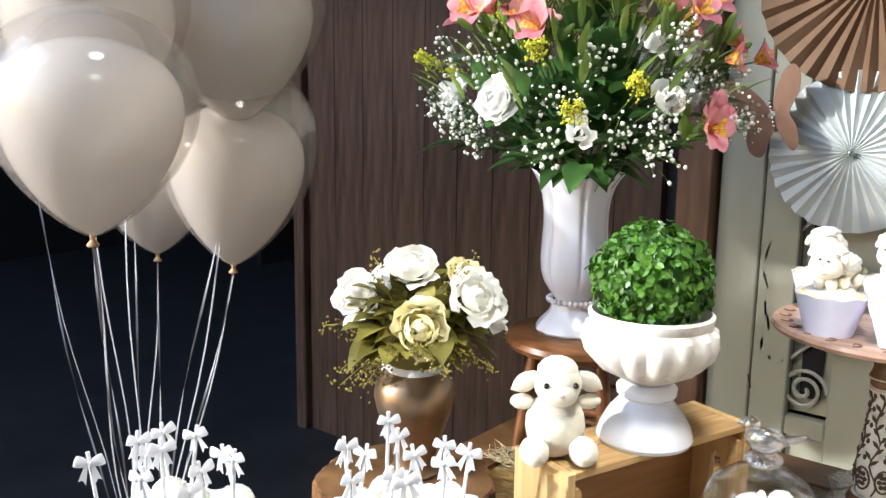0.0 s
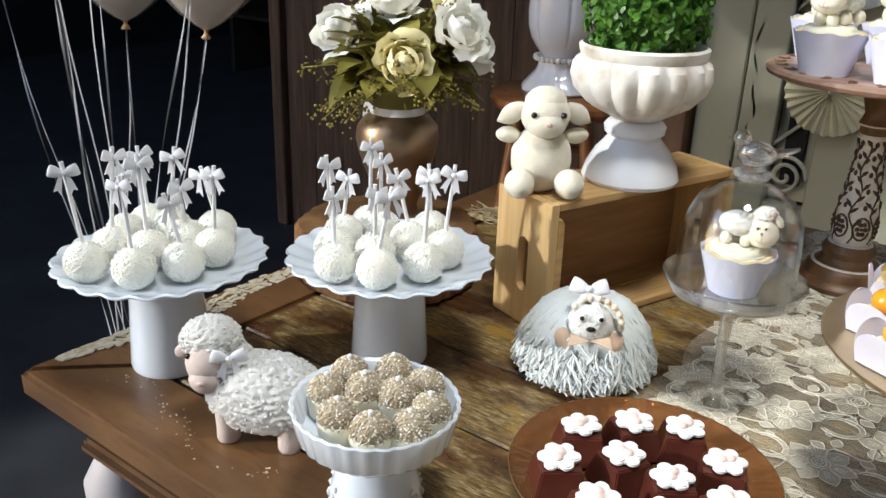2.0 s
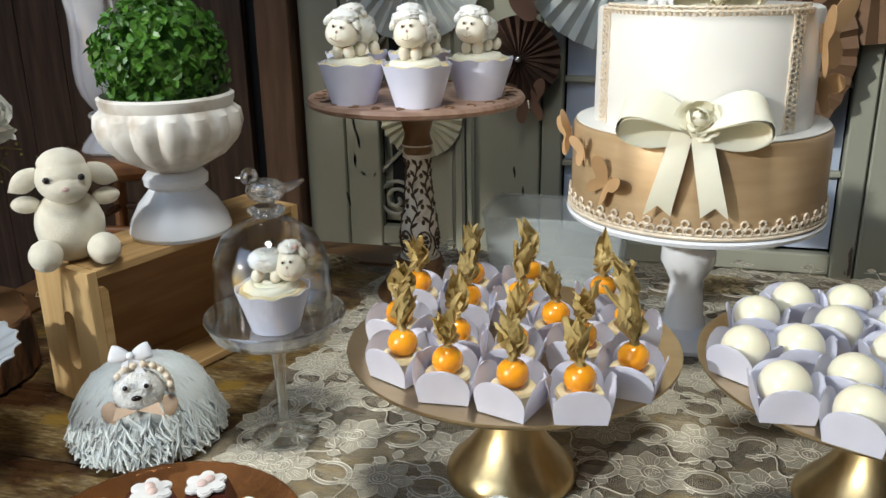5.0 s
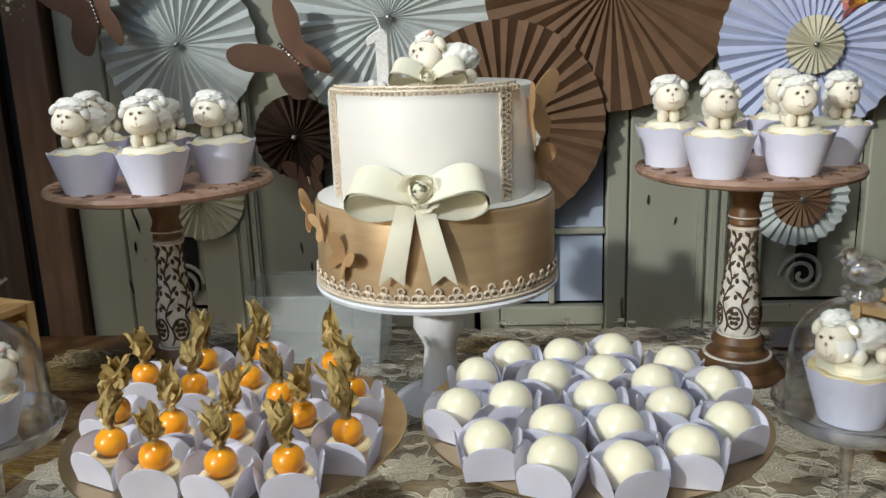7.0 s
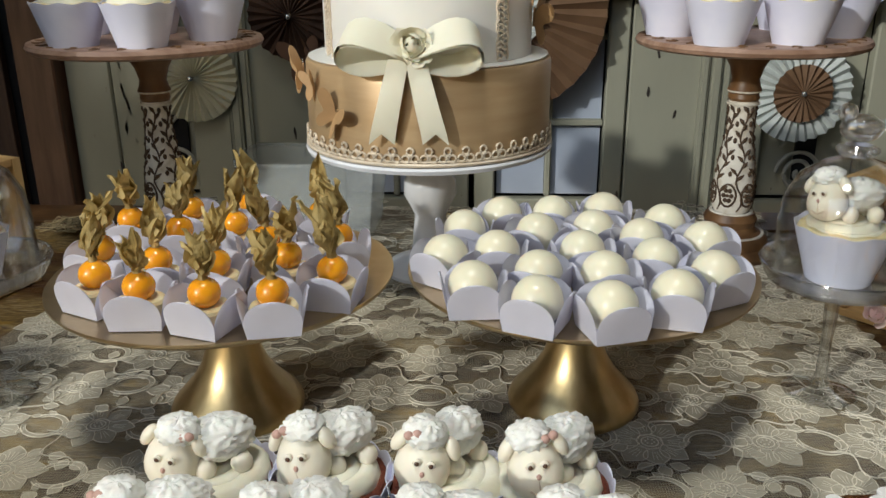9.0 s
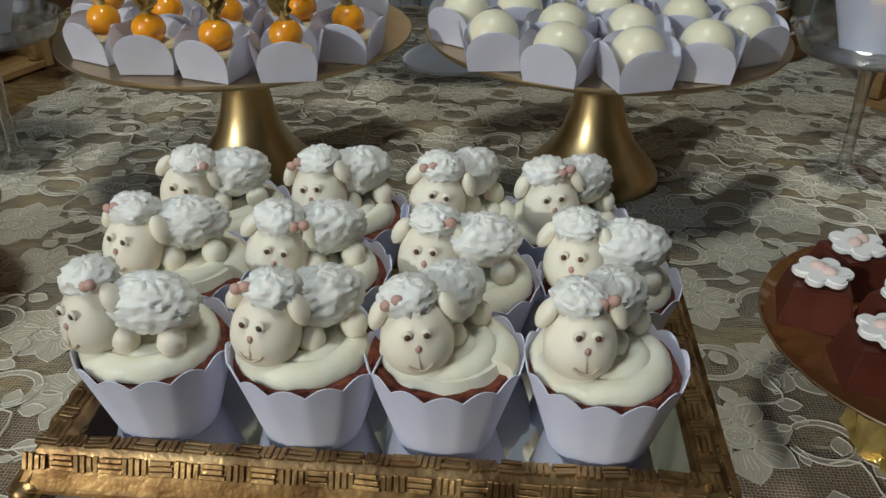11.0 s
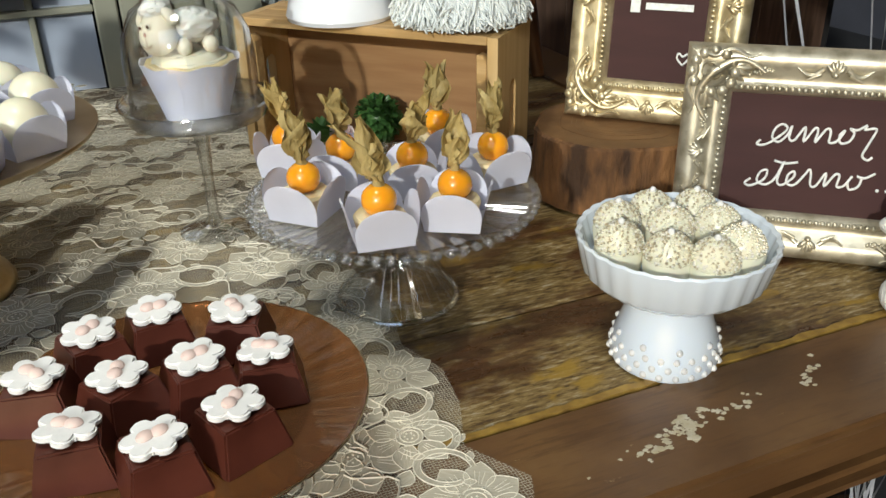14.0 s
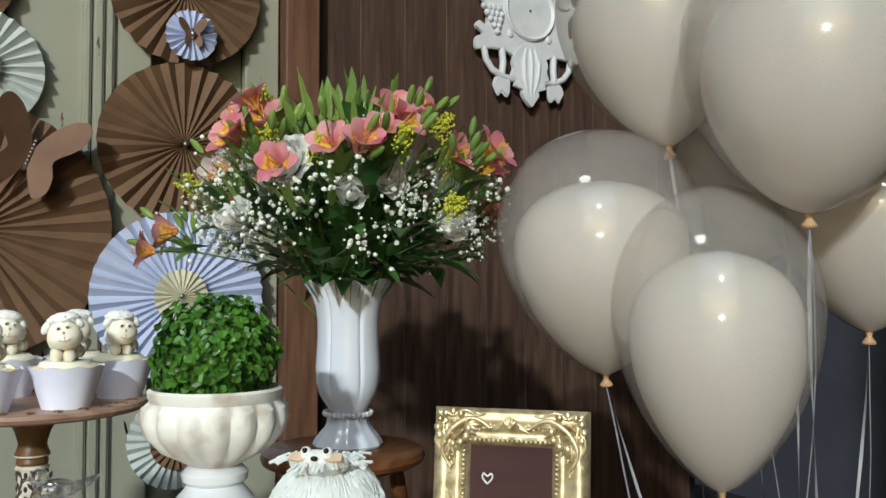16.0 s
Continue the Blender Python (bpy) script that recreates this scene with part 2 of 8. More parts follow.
M_felt = mat("beige_felt", (0.66, 0.48, 0.34), 0.9, scale=60, bump=0.3)
M_fondant = mat("white_fondant", (0.80, 0.78, 0.74), 0.48, base2=(0.76, 0.74, 0.69), scale=7, sss=0.1, bump=0.06, bscale=60)
M_tan = mat("pearl_tan_fondant", (0.52, 0.37, 0.21), 0.36, 0.25, base2=(0.44, 0.30, 0.16), scale=9, stretch=(1, 1, 6), bump=0.05, bscale=90)
M_bow = mat("ivory_fondant", (0.84, 0.81, 0.67), 0.5, base2=(0.80, 0.76, 0.60), scale=14, sss=0.12, bump=0.05, bscale=80)
M_trim = mat("pearl_lace_trim", (0.80, 0.70, 0.56), 0.4, 0.05, base2=(0.70, 0.58, 0.43), scale=60, bump=0.1)
M_bfly = mat("tan_card_butterfly", (0.50, 0.31, 0.15), 0.6, scale=20, bump=0.05)
M_candle = mat("glitter_candle", (0.76, 0.75, 0.72), 0.45, base2=(0.62, 0.61, 0.6), scale=260, bump=0.8, bscale=300)
M_crate = mat("pale_pine", (0.56, 0.36, 0.16), 0.55, base2=(0.42, 0.25, 0.09), scale=14, stretch=(0.6, 9, 9), bump=0.12, bscale=60, rnd=0.06)
M_crate_end = mat("pale_pine_end", (0.60, 0.41, 0.19), 0.5, base2=(0.52, 0.33, 0.135), scale=12, stretch=(8, 8, 0.5), bump=0.08, bscale=60, rnd=0.04)
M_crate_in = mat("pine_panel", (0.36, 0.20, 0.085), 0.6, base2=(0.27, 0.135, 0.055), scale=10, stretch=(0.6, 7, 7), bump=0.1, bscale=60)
M_stool = mat("varnished_stool", (0.20, 0.085, 0.03), 0.32, base2=(0.11, 0.04, 0.014), scale=16, stretch=(1, 5, 1), coat=0.2, bump=0.1, bscale=80)
M_bark = mat("bark", (0.23, 0.105, 0.036), 0.85, base2=(0.045, 0.021, 0.009), scale=34, lo=0.36, hi=0.60, stretch=(1, 1, 0.3), bump=1.0, bscale=70, dist=0.008)
M_turned = mat("turned_wood", (0.20, 0.105, 0.045), 0.42, base2=(0.09, 0.044, 0.018), scale=30, stretch=(1, 1, 0.3), bump=0.15, bscale=120)
M_rosewood = mat("rosy_plate_wood", (0.40, 0.26, 0.19), 0.42, base2=(0.24, 0.14, 0.095), scale=18, stretch=(1, 5, 1), bump=0.2, bscale=90)
M_whitewash = mat("whitewashed_carving", (0.74, 0.70, 0.62), 0.7, base2=(0.50, 0.44, 0.34), scale=45, lo=0.3, hi=0.5, bump=0.3, bscale=160)
M_carve = mat("dark_carving", (0.095, 0.055, 0.028), 0.65, base2=(0.06, 0.035, 0.02), scale=50, bump=0.2, bscale=160)
M_amber = mat("amber_glass", (0.36, 0.165, 0.070), 0.06, trans=0.75, ior=1.45, base2=(0.34, 0.15, 0.055), scale=6)
M_amber_foot = mat("gold_glass_foot", (0.68, 0.52, 0.20), 0.16, 0.6, base2=(0.40, 0.27, 0.06), scale=40, bump=0.5, bscale=60, dist=0.006)
M_leaf = mat("box_leaf", (0.10, 0.24, 0.030), 0.36, base2=(0.045, 0.13, 0.013), scale=9, island=0.35, coat=0.1, thin=0.25)
M_leafdark = mat("bouquet_leaf", (0.095, 0.21, 0.055), 0.38, base2=(0.045, 0.115, 0.030), scale=12, island=0.4, thin=0.25)
M_leafyoung = mat("young_leaf", (0.31, 0.44, 0.11), 0.42, base2=(0.17, 0.29, 0.06), scale=12, island=0.3, thin=0.35)
M_leafolive = mat("olive_leaf", (0.28, 0.245, 0.050), 0.5, base2=(0.14, 0.125, 0.024), scale=14, island=0.35, thin=0.3)
M_berryolive = mat("olive_buds", (0.30, 0.25, 0.05), 0.6, base2=(0.18, 0.14, 0.025), scale=30, island=0.3)
M_stem = mat("green_stem", (0.07, 0.13, 0.03), 0.5, scale=30, island=0.2)
M_rosew = mat("white_petal", (0.97, 0.965, 0.93), 0.6, base2=(0.96, 0.945, 0.87), scale=12, bump=0.08, bscale=90, thin=0.25)
M_rosey = mat("yellow_petal", (0.98, 0.91, 0.58), 0.6, base2=(0.97, 0.85, 0.42), scale=12, bump=0.08, bscale=90, thin=0.25)
M_carn = mat("white_carnation", (0.95, 0.95, 0.93), 0.65, base2=(0.92, 0.91, 0.86), scale=30, thin=0.3)
M_lily = mat("pink_lily", (0.74, 0.20, 0.27), 0.5, base2=(0.82, 0.42, 0.43), scale=30, island=0.2, thin=0.35)
M_lilyyel = mat("lily_yellow", (0.82, 0.60, 0.08), 0.5, base2=(0.55, 0.12, 0.03), scale=160)
M_lilypale = mat("pale_lily", (0.82, 0.54, 0.56), 0.5, base2=(0.84, 0.74, 0.70), scale=30, island=0.12, thin=0.4)
M_golden = mat("goldenrod", (0.62, 0.58, 0.04), 0.7, base2=(0.42, 0.44, 0.03), scale=60, island=0.25)
M_baby = mat("baby_breath", (0.84, 0.84, 0.78), 0.7, base2=(0.7, 0.7, 0.6), scale=60, island=0.1)
M_fan_white = mat("white_rosette_paper", (0.72, 0.75, 0.72), 0.7, base2=(0.66, 0.69, 0.66), scale=20, bump=0.05, bscale=300, thin=0.12)
M_fan_cream = mat("cream_rosette_paper", (0.70, 0.66, 0.50), 0.7, scale=20, bump=0.05, bscale=300)
M_fan_blue = mat("lilac_rosette_paper", (0.58, 0.62, 0.80), 0.7, base2=(0.54, 0.58, 0.76), scale=20, bump=0.05, bscale=300)
M_fan_brown = mat("kraft_rosette_paper", (0.185, 0.105, 0.056), 0.72, base2=(0.150, 0.082, 0.042), scale=14, bump=0.06, bscale=300)
M_fan_dark = mat("dark_rosette_paper", (0.085, 0.045, 0.028), 0.75, base2=(0.06, 0.03, 0.018), scale=14, bump=0.06, bscale=300)
M_gem = mat("gem", (0.85, 0.85, 0.82), 0.05, 0.9, scale=60)
M_ribbon = mat("curling_ribbon", (0.44, 0.44, 0.47), 0.4, scale=40)
M_knot = mat("balloon_knot", (0.62, 0.40, 0.22), 0.5, scale=40)
M_latex_in = mat("white_balloon", (0.94, 0.90, 0.865), 0.16, base2=(0.91, 0.865, 0.83), scale=4, sssr=(0.14, 0.12, 0.11), coat=0.2, thin=0.35)
M_board = mat("chocolate_board", (0.052, 0.017, 0.016), 0.75, base2=(0.038, 0.012, 0.011), scale=9, stretch=(1, 1, 4), bump=0.05)
M_chalk = mat("white_lettering", (0.86, 0.86, 0.84), 0.55, base2=(0.7, 0.7, 0.68), scale=200)
M_carvedwhite = mat("white_carved_wood", (0.78, 0.78, 0.80), 0.42, base2=(0.68, 0.68, 0.70), scale=14, bump=0.08, bscale=60)
M_iron = mat("painted_iron", (0.46, 0.45, 0.38), 0.5, base2=(0.36, 0.34, 0.28), scale=40, bump=0.2, bscale=150)
M_black = mat("dark_void", (0.012, 0.011, 0.012), 0.8, scale=10)
M_legwhite = mat("white_turned_leg", (0.60, 0.57, 0.58), 0.4, base2=(0.52, 0.48, 0.49), scale=12, bump=0.1, bscale=60)


def node_mat(name):
    mt = bpy.data.materials.new(name)
    mt.use_nodes = True
    return mt, mt.node_tree.nodes, mt.node_tree.links, mt.node_tree.nodes["Principled BSDF"]


def ramp(nd, lk, src, stops):
    r = nd.new("ShaderNodeValToRGB")
    e = r.color_ramp.elements
    while len(e) < len(stops):
        e.new(0.5)
    for el, (pos, c) in zip(e, stops):
        el.position, el.color = pos, (*c, 1) if len(c) == 3 else c
    lk.new(src, r.inputs[0])
    return r.outputs[0]


def tex_noise(nd, lk, scale, stretch=(1, 1, 1), detail=6, space="Object", rough=0.5):
    tc = nd.new("ShaderNodeTexCoord")
    mp = nd.new("ShaderNodeMapping")
    mp.inputs["Scale"].default_value = stretch
    lk.new(tc.outputs[space], mp.inputs[0])
    nz = nd.new("ShaderNodeTexNoise")
    nz.inputs["Scale"].default_value, nz.inputs["Detail"].default_value = scale, detail
    nz.inputs["Roughness"].default_value = rough
    lk.new(mp.outputs[0], nz.inputs["Vector"])
    return nz.outputs[0]


def mix(nd, lk, fac, a, b):
    m = nd.new("ShaderNodeMix")
    m.data_type = "RGBA"
    for s, i in ((fac, 0), (a, 6), (b, 7)):
        if hasattr(s, "is_output"):
            lk.new(s, m.inputs[i])
        else:
            m.inputs[i].default_value = s if i == 0 else (*s, 1)
    return m.outputs[2]


def bumped(nd, lk, p, height, strength, dist):
    b = nd.new("ShaderNodeBump")
    b.inputs["Strength"].default_value, b.inputs["Distance"].default_value = strength, dist
    lk.new(height, b.inputs["Height"])
    lk.new(b.outputs[0], p.inputs["Normal"])


# table boards: brown wood with worn ochre, gold and grey paint
def table_wood(name):
    mt, nd, lk, p = node_mat(name)
    g = tex_noise(nd, lk, 9, (1.2, 12, 12), 8)
    lacquer = ramp(nd, lk, g, [(0.3, (0.034, 0.015, 0.006)), (0.55, (0.070, 0.031, 0.012)), (0.75, (0.110, 0.052, 0.020))])
    f = tex_noise(nd, lk, 60, (1, 5, 5), 8, rough=0.68)
    worn = ramp(nd, lk, f, [(0.36, (0.060, 0.032, 0.013)), (0.47, (0.170, 0.105, 0.034)), (0.56, (0.27, 0.185, 0.070)), (0.66, (0.42, 0.36, 0.26))])
    y = tex_noise(nd, lk, 14, (1, 2.0, 2.0), 7, rough=0.62)
    my = ramp(nd, lk, y, [(0.56, (0, 0, 0)), (0.62, (0.85, 0.85, 0.85))])
    c1 = mix(nd, lk, my, worn, (0.31, 0.185, 0.026))
    c = tex_noise(nd, lk, 5.5, (1, 1.8, 1.8), 9, rough=0.66)
    mc = ramp(nd, lk, c, [(0.47, (0, 0, 0)), (0.57, (1, 1, 1))])
    lk.new(mix(nd, lk, mc, c1, lacquer), p.inputs["Base Color"])
    lk.new(ramp(nd, lk, c, [(0.47, (0.52, 0.52, 0.52)), (0.60, (0.26, 0.26, 0.26))]), p.inputs["Roughness"])
    bumped(nd, lk, p, f, 0.3, 0.002)
    return mt


M_table = table_wood("worn_painted_boards")


def edge_wood():
    mt, nd, lk, p = node_mat("table_border_wood")
    c = tex_noise(nd, lk, 7, (1, 1.8, 1.8), 8, rough=0.6)
    wood = ramp(nd, lk, c, [(0.30, (0.078, 0.036, 0.014)), (0.52, (0.130, 0.064, 0.024)), (0.72, (0.185, 0.098, 0.036))])
    g = tex_noise(nd, lk, 22, (1, 9, 9), 8, rough=0.6)
    m1 = ramp(nd, lk, g, [(0.52, (0, 0, 0)), (0.66, (0.55, 0.55, 0.55))])
    c1 = mix(nd, lk, m1, wood, (0.070, 0.032, 0.013))
    b = tex_noise(nd, lk, 34, (1, 2.4, 2.4), 9, rough=0.7)
    m2 = ramp(nd, lk, b, [(0.675, (0, 0, 0)), (0.70, (1, 1, 1))])
    lk.new(mix(nd, lk, m2, c1, (0.34, 0.24, 0.12)), p.inputs["Base Color"])
    lk.new(ramp(nd, lk, c, [(0.3, (0.30, 0.30, 0.30)), (0.7, (0.44, 0.44, 0.44))]), p.inputs["Roughness"])
    bumped(nd, lk, p, g, 0.12, 0.002)
    return mt


M_edge = edge_wood()


def old_paint():
    mt, nd, lk, p = node_mat("crackled_door_paint")
    g = tex_noise(nd, lk, 2.5, (1, 1, 0.4), 6)
    base = ramp(nd, lk, g, [(0.3, (0.29, 0.283, 0.215)), (0.7, (0.40, 0.39, 0.30))])
    b = tex_noise(nd, lk, 13, (1.6, 1.6, 0.35), 9, rough=0.65)
    m2 = ramp(nd, lk, b, [(0.67, (0, 0, 0)), (0.685, (1, 1, 1))])
    lk.new(mix(nd, lk, m2, base, (0.085, 0.06, 0.045)), p.inputs["Base Color"])
    p.inputs["Roughness"].default_value = 0.55
    bumped(nd, lk, p, b, 0.3, 0.003)
    return mt


M_door = old_paint()


def plank_wood():
    mt, nd, lk, p = node_mat("brown_wall_planks")
    g = tex_noise(nd, lk, 6, (8, 8, 0.7), 8)
    wood = ramp(nd, lk, g, [(0.28, (0.050, 0.028, 0.019)), (0.55, (0.100, 0.058, 0.040)), (0.8, (0.148, 0.090, 0.064))])
    oi = nd.new("ShaderNodeObjectInfo")
    hs = nd.new("ShaderNodeHueSaturation")
    mr = nd.new("ShaderNodeMapRange")
    mr.inputs[3].default_value, mr.inputs[4].default_value = 0.86, 1.14
    lk.new(oi.outputs["Random"], mr.inputs[0])
    lk.new(mr.outputs[0], hs.inputs["Value"])
    lk.new(wood, hs.inputs["Color"])
    lk.new(hs.outputs[0], p.inputs["Base Color"])
    p.inputs["Roughness"].default_value = 0.62
    p.inputs["Specular IOR Level"].default_value = 0.3
    bumped(nd, lk, p, g, 0.25, 0.004)
    return mt


M_plank = plank_wood()
M_post = mat("reddish_post", (0.19, 0.095, 0.055), 0.45, base2=(0.11, 0.052, 0.030), scale=7, stretch=(6, 6, 0.7), bump=0.15, bscale=60)
M_plaster = mat("dim_plaster", (0.42, 0.40, 0.37), 0.85, base2=(0.36, 0.34, 0.31), scale=3, bump=0.15, bscale=50)
M_concrete = mat("dark_floor", (0.045, 0.046, 0.050), 0.55, base2=(0.028, 0.029, 0.032), scale=4, bump=0.15, bscale=40)
M_pane = mat("milky_pane", (0.50, 0.55, 0.66), 0.22, base2=(0.45, 0.50, 0.60), scale=5, coat=0.2)
# near-black base colour carries the gloom of the unlit back room
M_wall_dimmed = mat("store_wall_dimmed", (0.010, 0.0095, 0.0095), 0.8, scale=4)


def lace_net():
    mt, nd, lk, p = node_mat("lace_net")
    tc = nd.new("ShaderNodeTexCoord")
    vo = nd.new("ShaderNodeTexVoronoi")
    vo.feature = "DISTANCE_TO_EDGE"
    vo.inputs["Scale"].default_value = 420
    vo.inputs["Randomness"].default_value = 0.35
    lk.new(tc.outputs["Object"], vo.inputs["Vector"])
    a = ramp(nd, lk, vo.outputs["Distance"], [(0.024, (0.78, 0.78, 0.78)), (0.085, (0.0, 0.0, 0.0))])
    lk.new(a, p.inputs["Alpha"])
    p.inputs["Base Color"].default_value = (0.76, 0.70, 0.55, 1)
    p.inputs["Roughness"].default_value = 0.9
    return mt


M_net = lace_net()
M_lacecord = mat("lace_cord", (0.82, 0.76, 0.63), 0.85, scale=160, bump=0.5, bscale=700)


def petal_sheer():
    mt, nd, lk, p = node_mat("lace_petal_weave")
    n1 = tex_noise(nd, lk, 900, (1, 0.15, 1), 2)
    lk.new(ramp(nd, lk, n1, [(0.3, (0.66, 0.60, 0.46)), (0.7, (0.84, 0.77, 0.62))]), p.inputs["Base Color"])
    p.inputs["Roughness"].default_value = 0.9
    p.inputs["Alpha"].default_value = 0.48
    return mt


M_petal = petal_sheer()


def clear_latex():
    mt, nd, lk, p = node_mat("clear_balloon_latex")
    out = nd["Material Output"]
    tr = nd.new("ShaderNodeBsdfTransparent")
    tr.inputs[0].default_value = (0.90, 0.885, 0.86, 1)
    gl = nd.new("ShaderNodeBsdfPrincipled")
    gl.inputs["Base Color"].default_value = (0.86, 0.81, 0.77, 1)
    gl.inputs["Roughness"].default_value = 0.07
    gl.inputs["IOR"].default_value = 1.9
    gl.inputs["Coat Weight"].default_value = 1.0
    gl.inputs["Coat IOR"].default_value = 2.0
    gl.inputs["Coat Roughness"].default_value = 0.04
    lw = nd.new("ShaderNodeLayerWeight")
    lw.inputs[0].default_value = 0.25
    f = ramp(nd, lk, lw.outputs["Facing"], [(0.0, (0.20, 0.20, 0.20)), (0.75, (0.30, 0.30, 0.30)), (1.0, (0.6, 0.6, 0.6))])
    ms = nd.new("ShaderNodeMixShader")
    lk.new(f, ms.inputs[0])
    lk.new(tr.outputs[0], ms.inputs[1])
    lk.new(gl.outputs[0], ms.inputs[2])
    lk.new(ms.outputs[0], out.inputs[0])
    return mt


M_latex = clear_latex()


def thin_glass(name, tint, g0, g1):
    mt, nd, lk, p = node_mat(name)
    tr = nd.new("ShaderNodeBsdfTransparent")
    tr.inputs[0].default_value = (*tint, 1)
    gl = nd.new("ShaderNodeBsdfGlossy")
    gl.inputs["Roughness"].default_value = 0.03
    lw = nd.new("ShaderNodeLayerWeight")
    lw.inputs[0].default_value = 0.3
    f = ramp(nd, lk, lw.outputs["Facing"], [(0.0, (g0, g0, g0)), (0.42, (g0 * 1.9, g0 * 1.9, g0 * 1.9)), (0.78, (g1, g1, g1))])
    ms = nd.new("ShaderNodeMixShader")
    lk.new(f, ms.inputs[0])
    lk.new(tr.outputs[0], ms.inputs[1])
    lk.new(gl.outputs[0], ms.inputs[2])
    lk.new(ms.outputs[0], nd["Material Output"].inputs[0])
    return mt


M_glass = thin_glass("clear_glass_wall", (0.975, 0.98, 0.98), 0.06, 0.9)


def solid_glass(name, k):
    mt, nd, lk, p = node_mat(name)
    tr = nd.new("ShaderNodeBsdfTransparent")
    tr.inputs[0].default_value = (0.98, 0.985, 0.985, 1)
    p.inputs["Base Color"].default_value = (0.98, 0.99, 0.99, 1)
    p.inputs["Roughness"].default_value = 0.02
    p.inputs["Transmission Weight"].default_value = 1.0
    p.inputs["IOR"].default_value = 1.5
    ms = nd.new("ShaderNodeMixShader")
    ms.inputs[0].default_value = k
    lk.new(tr.outputs[0], ms.inputs[1])
    lk.new(p.outputs[0], ms.inputs[2])
    gl = nd.new("ShaderNodeBsdfGlossy")
    gl.inputs["Roughness"].default_value = 0.05
    lw = nd.new("ShaderNodeLayerWeight")
    lw.inputs[0].default_value = 0.3
    m2 = nd.new("ShaderNodeMixShader")
    lk.new(ramp(nd, lk, lw.outputs["Facing"], [(0.0, (0.14, 0.14, 0.14)), (0.4, (0.30, 0.30, 0.30)), (0.8, (0.9, 0.9, 0.9))]), m2.inputs[0])
    lk.new(ms.outputs[0], m2.inputs[1])
    lk.new(gl.outputs[0], m2.inputs[2])
    lk.new(m2.outputs[0], nd["Material Output"].inputs[0])
    return mt


M_solid = solid_glass("solid_pressed_glass", 0.32)
M_crystal = solid_glass("bright_crystal", 0.5)
M_cut = mat("cut_wood", (0.22, 0.115, 0.045), 0.6, base2=(0.12, 0.058, 0.022), scale=22, bump=0.25, bscale=90)
M_ribglass = thin_glass("ribbed_pressed_glass", (0.97, 0.98, 0.98), 0.09, 0.6)
M_frost = mat("frosted_clear_plastic", (0.62, 0.66, 0.66), 0.30, base2=(0.56, 0.60, 0.60), scale=5, alpha=0.30, coat=0.3)


M_bead_tan = mat("tan_sprinkle", (0.52, 0.44, 0.31), 0.55, base2=(0.32, 0.25, 0.16), scale=60, island=0.3)
M_bead_pale = mat("pale_sprinkle", (0.80, 0.75, 0.66), 0.4, scale=60, island=0.12)
M_bead_gold = mat("gold_sprinkle", (0.56, 0.48, 0.33), 0.35, 0.25, scale=60, island=0.3)

# ---- the room ----
T = 0.79
WY = 1.97


def wall(name, c, s, m, label=""):
    return tagged(make(name, Geo().box(c, s), m, smooth=0), label or "plain plastered wall of the dim hall", "wall", kind="structure")


tagged(make("floor", Geo().box((-1.5, 1.5, -0.05), (12, 12, 0.1)), M_concrete, smooth=0), "dark grey polished concrete floor", "floor", kind="structure")
tagged(make("ceiling", Geo().box((-1.5, 1.5, 6.55), (12, 12, 0.1)), M_plaster, smooth=0), "plain pale ceiling", "ceiling", kind="structure")
wall("wall_east", (4.55, 1.5, 3.25), (0.1, 12, 6.5), mat("navy_wall_paint", (0.060, 0.064, 0.085), 0.8, base2=(0.045, 0.048, 0.066), scale=3, bump=0.1, bscale=50), "dark blue-grey painted side wall of the hall")
wall("wall_west", (-7.55, 1.5, 3.25), (0.1, 12, 6.5), M_wall_dimmed, "end wall of the hall, its gloom put into a near-black colour")
wall("wall_north", (-1.5, 7.55, 3.25), (12, 0.1, 6.5), M_wall_dimmed, "far wall of the back room, its gloom put into a near-black colour")
wall("wall_south_right", (2.0, -3.55, 3.25), (5.0, 0.1, 6.5), M_plaster)
wall("wall_south_left", (-6.6, -3.55, 3.25), (1.8, 0.1, 6.5), M_plaster)
wall("wall_south_lintel", (-3.1, -3.55, 6.4), (5.2, 0.1, 0.2), M_plaster)

# planked wall with a wide dark opening at its western end
back = thing("wall_back", "dark brown upright plank wall behind the table", "wall", kind="structure")
make("backing", Geo().box((-2.02, WY + 0.08, 3.25), (1.62, 0.06, 6.5)).box((2.05, WY + 0.08, 3.25), (1.6, 0.06, 6.5)).box((0, WY + 0.08, 4.55), (2.5, 0.06, 3.9)).box((-5.2, WY + 0.08, 4.9), (4.7, 0.06, 3.2)), M_black, back, smooth=0)
PLW = 0.155
plank_me = {}
x = -2.83
while x < 2.75:
    if -1.215 < x + PLW / 2 < 1.24:
        x = 1.24
        continue
    w = min(PLW, -1.215 - x) if x < -1.2 else PLW
    key = round(w, 3)
    if key not in plank_me:
        o = make("plank", Geo().box((0, 0, 3.24), (w - 0.0014, 0.028, 6.48)), M_plank, back, bevel=0.002)
        plank_me[key] = o.data
        o.matrix_basis = pose(x + w / 2, WY + 0.03, 0)
    else:
        share("plank", plank_me[key], back, pose(x + w / 2, WY + 0.03 + random.uniform(-0.001, 0.001), 0))
    x += w
make("edge_board", Geo().box((-2.86, WY + 0.03, 3.25), (0.06, 0.10, 6.5)), M_plank, back, bevel=0.005)
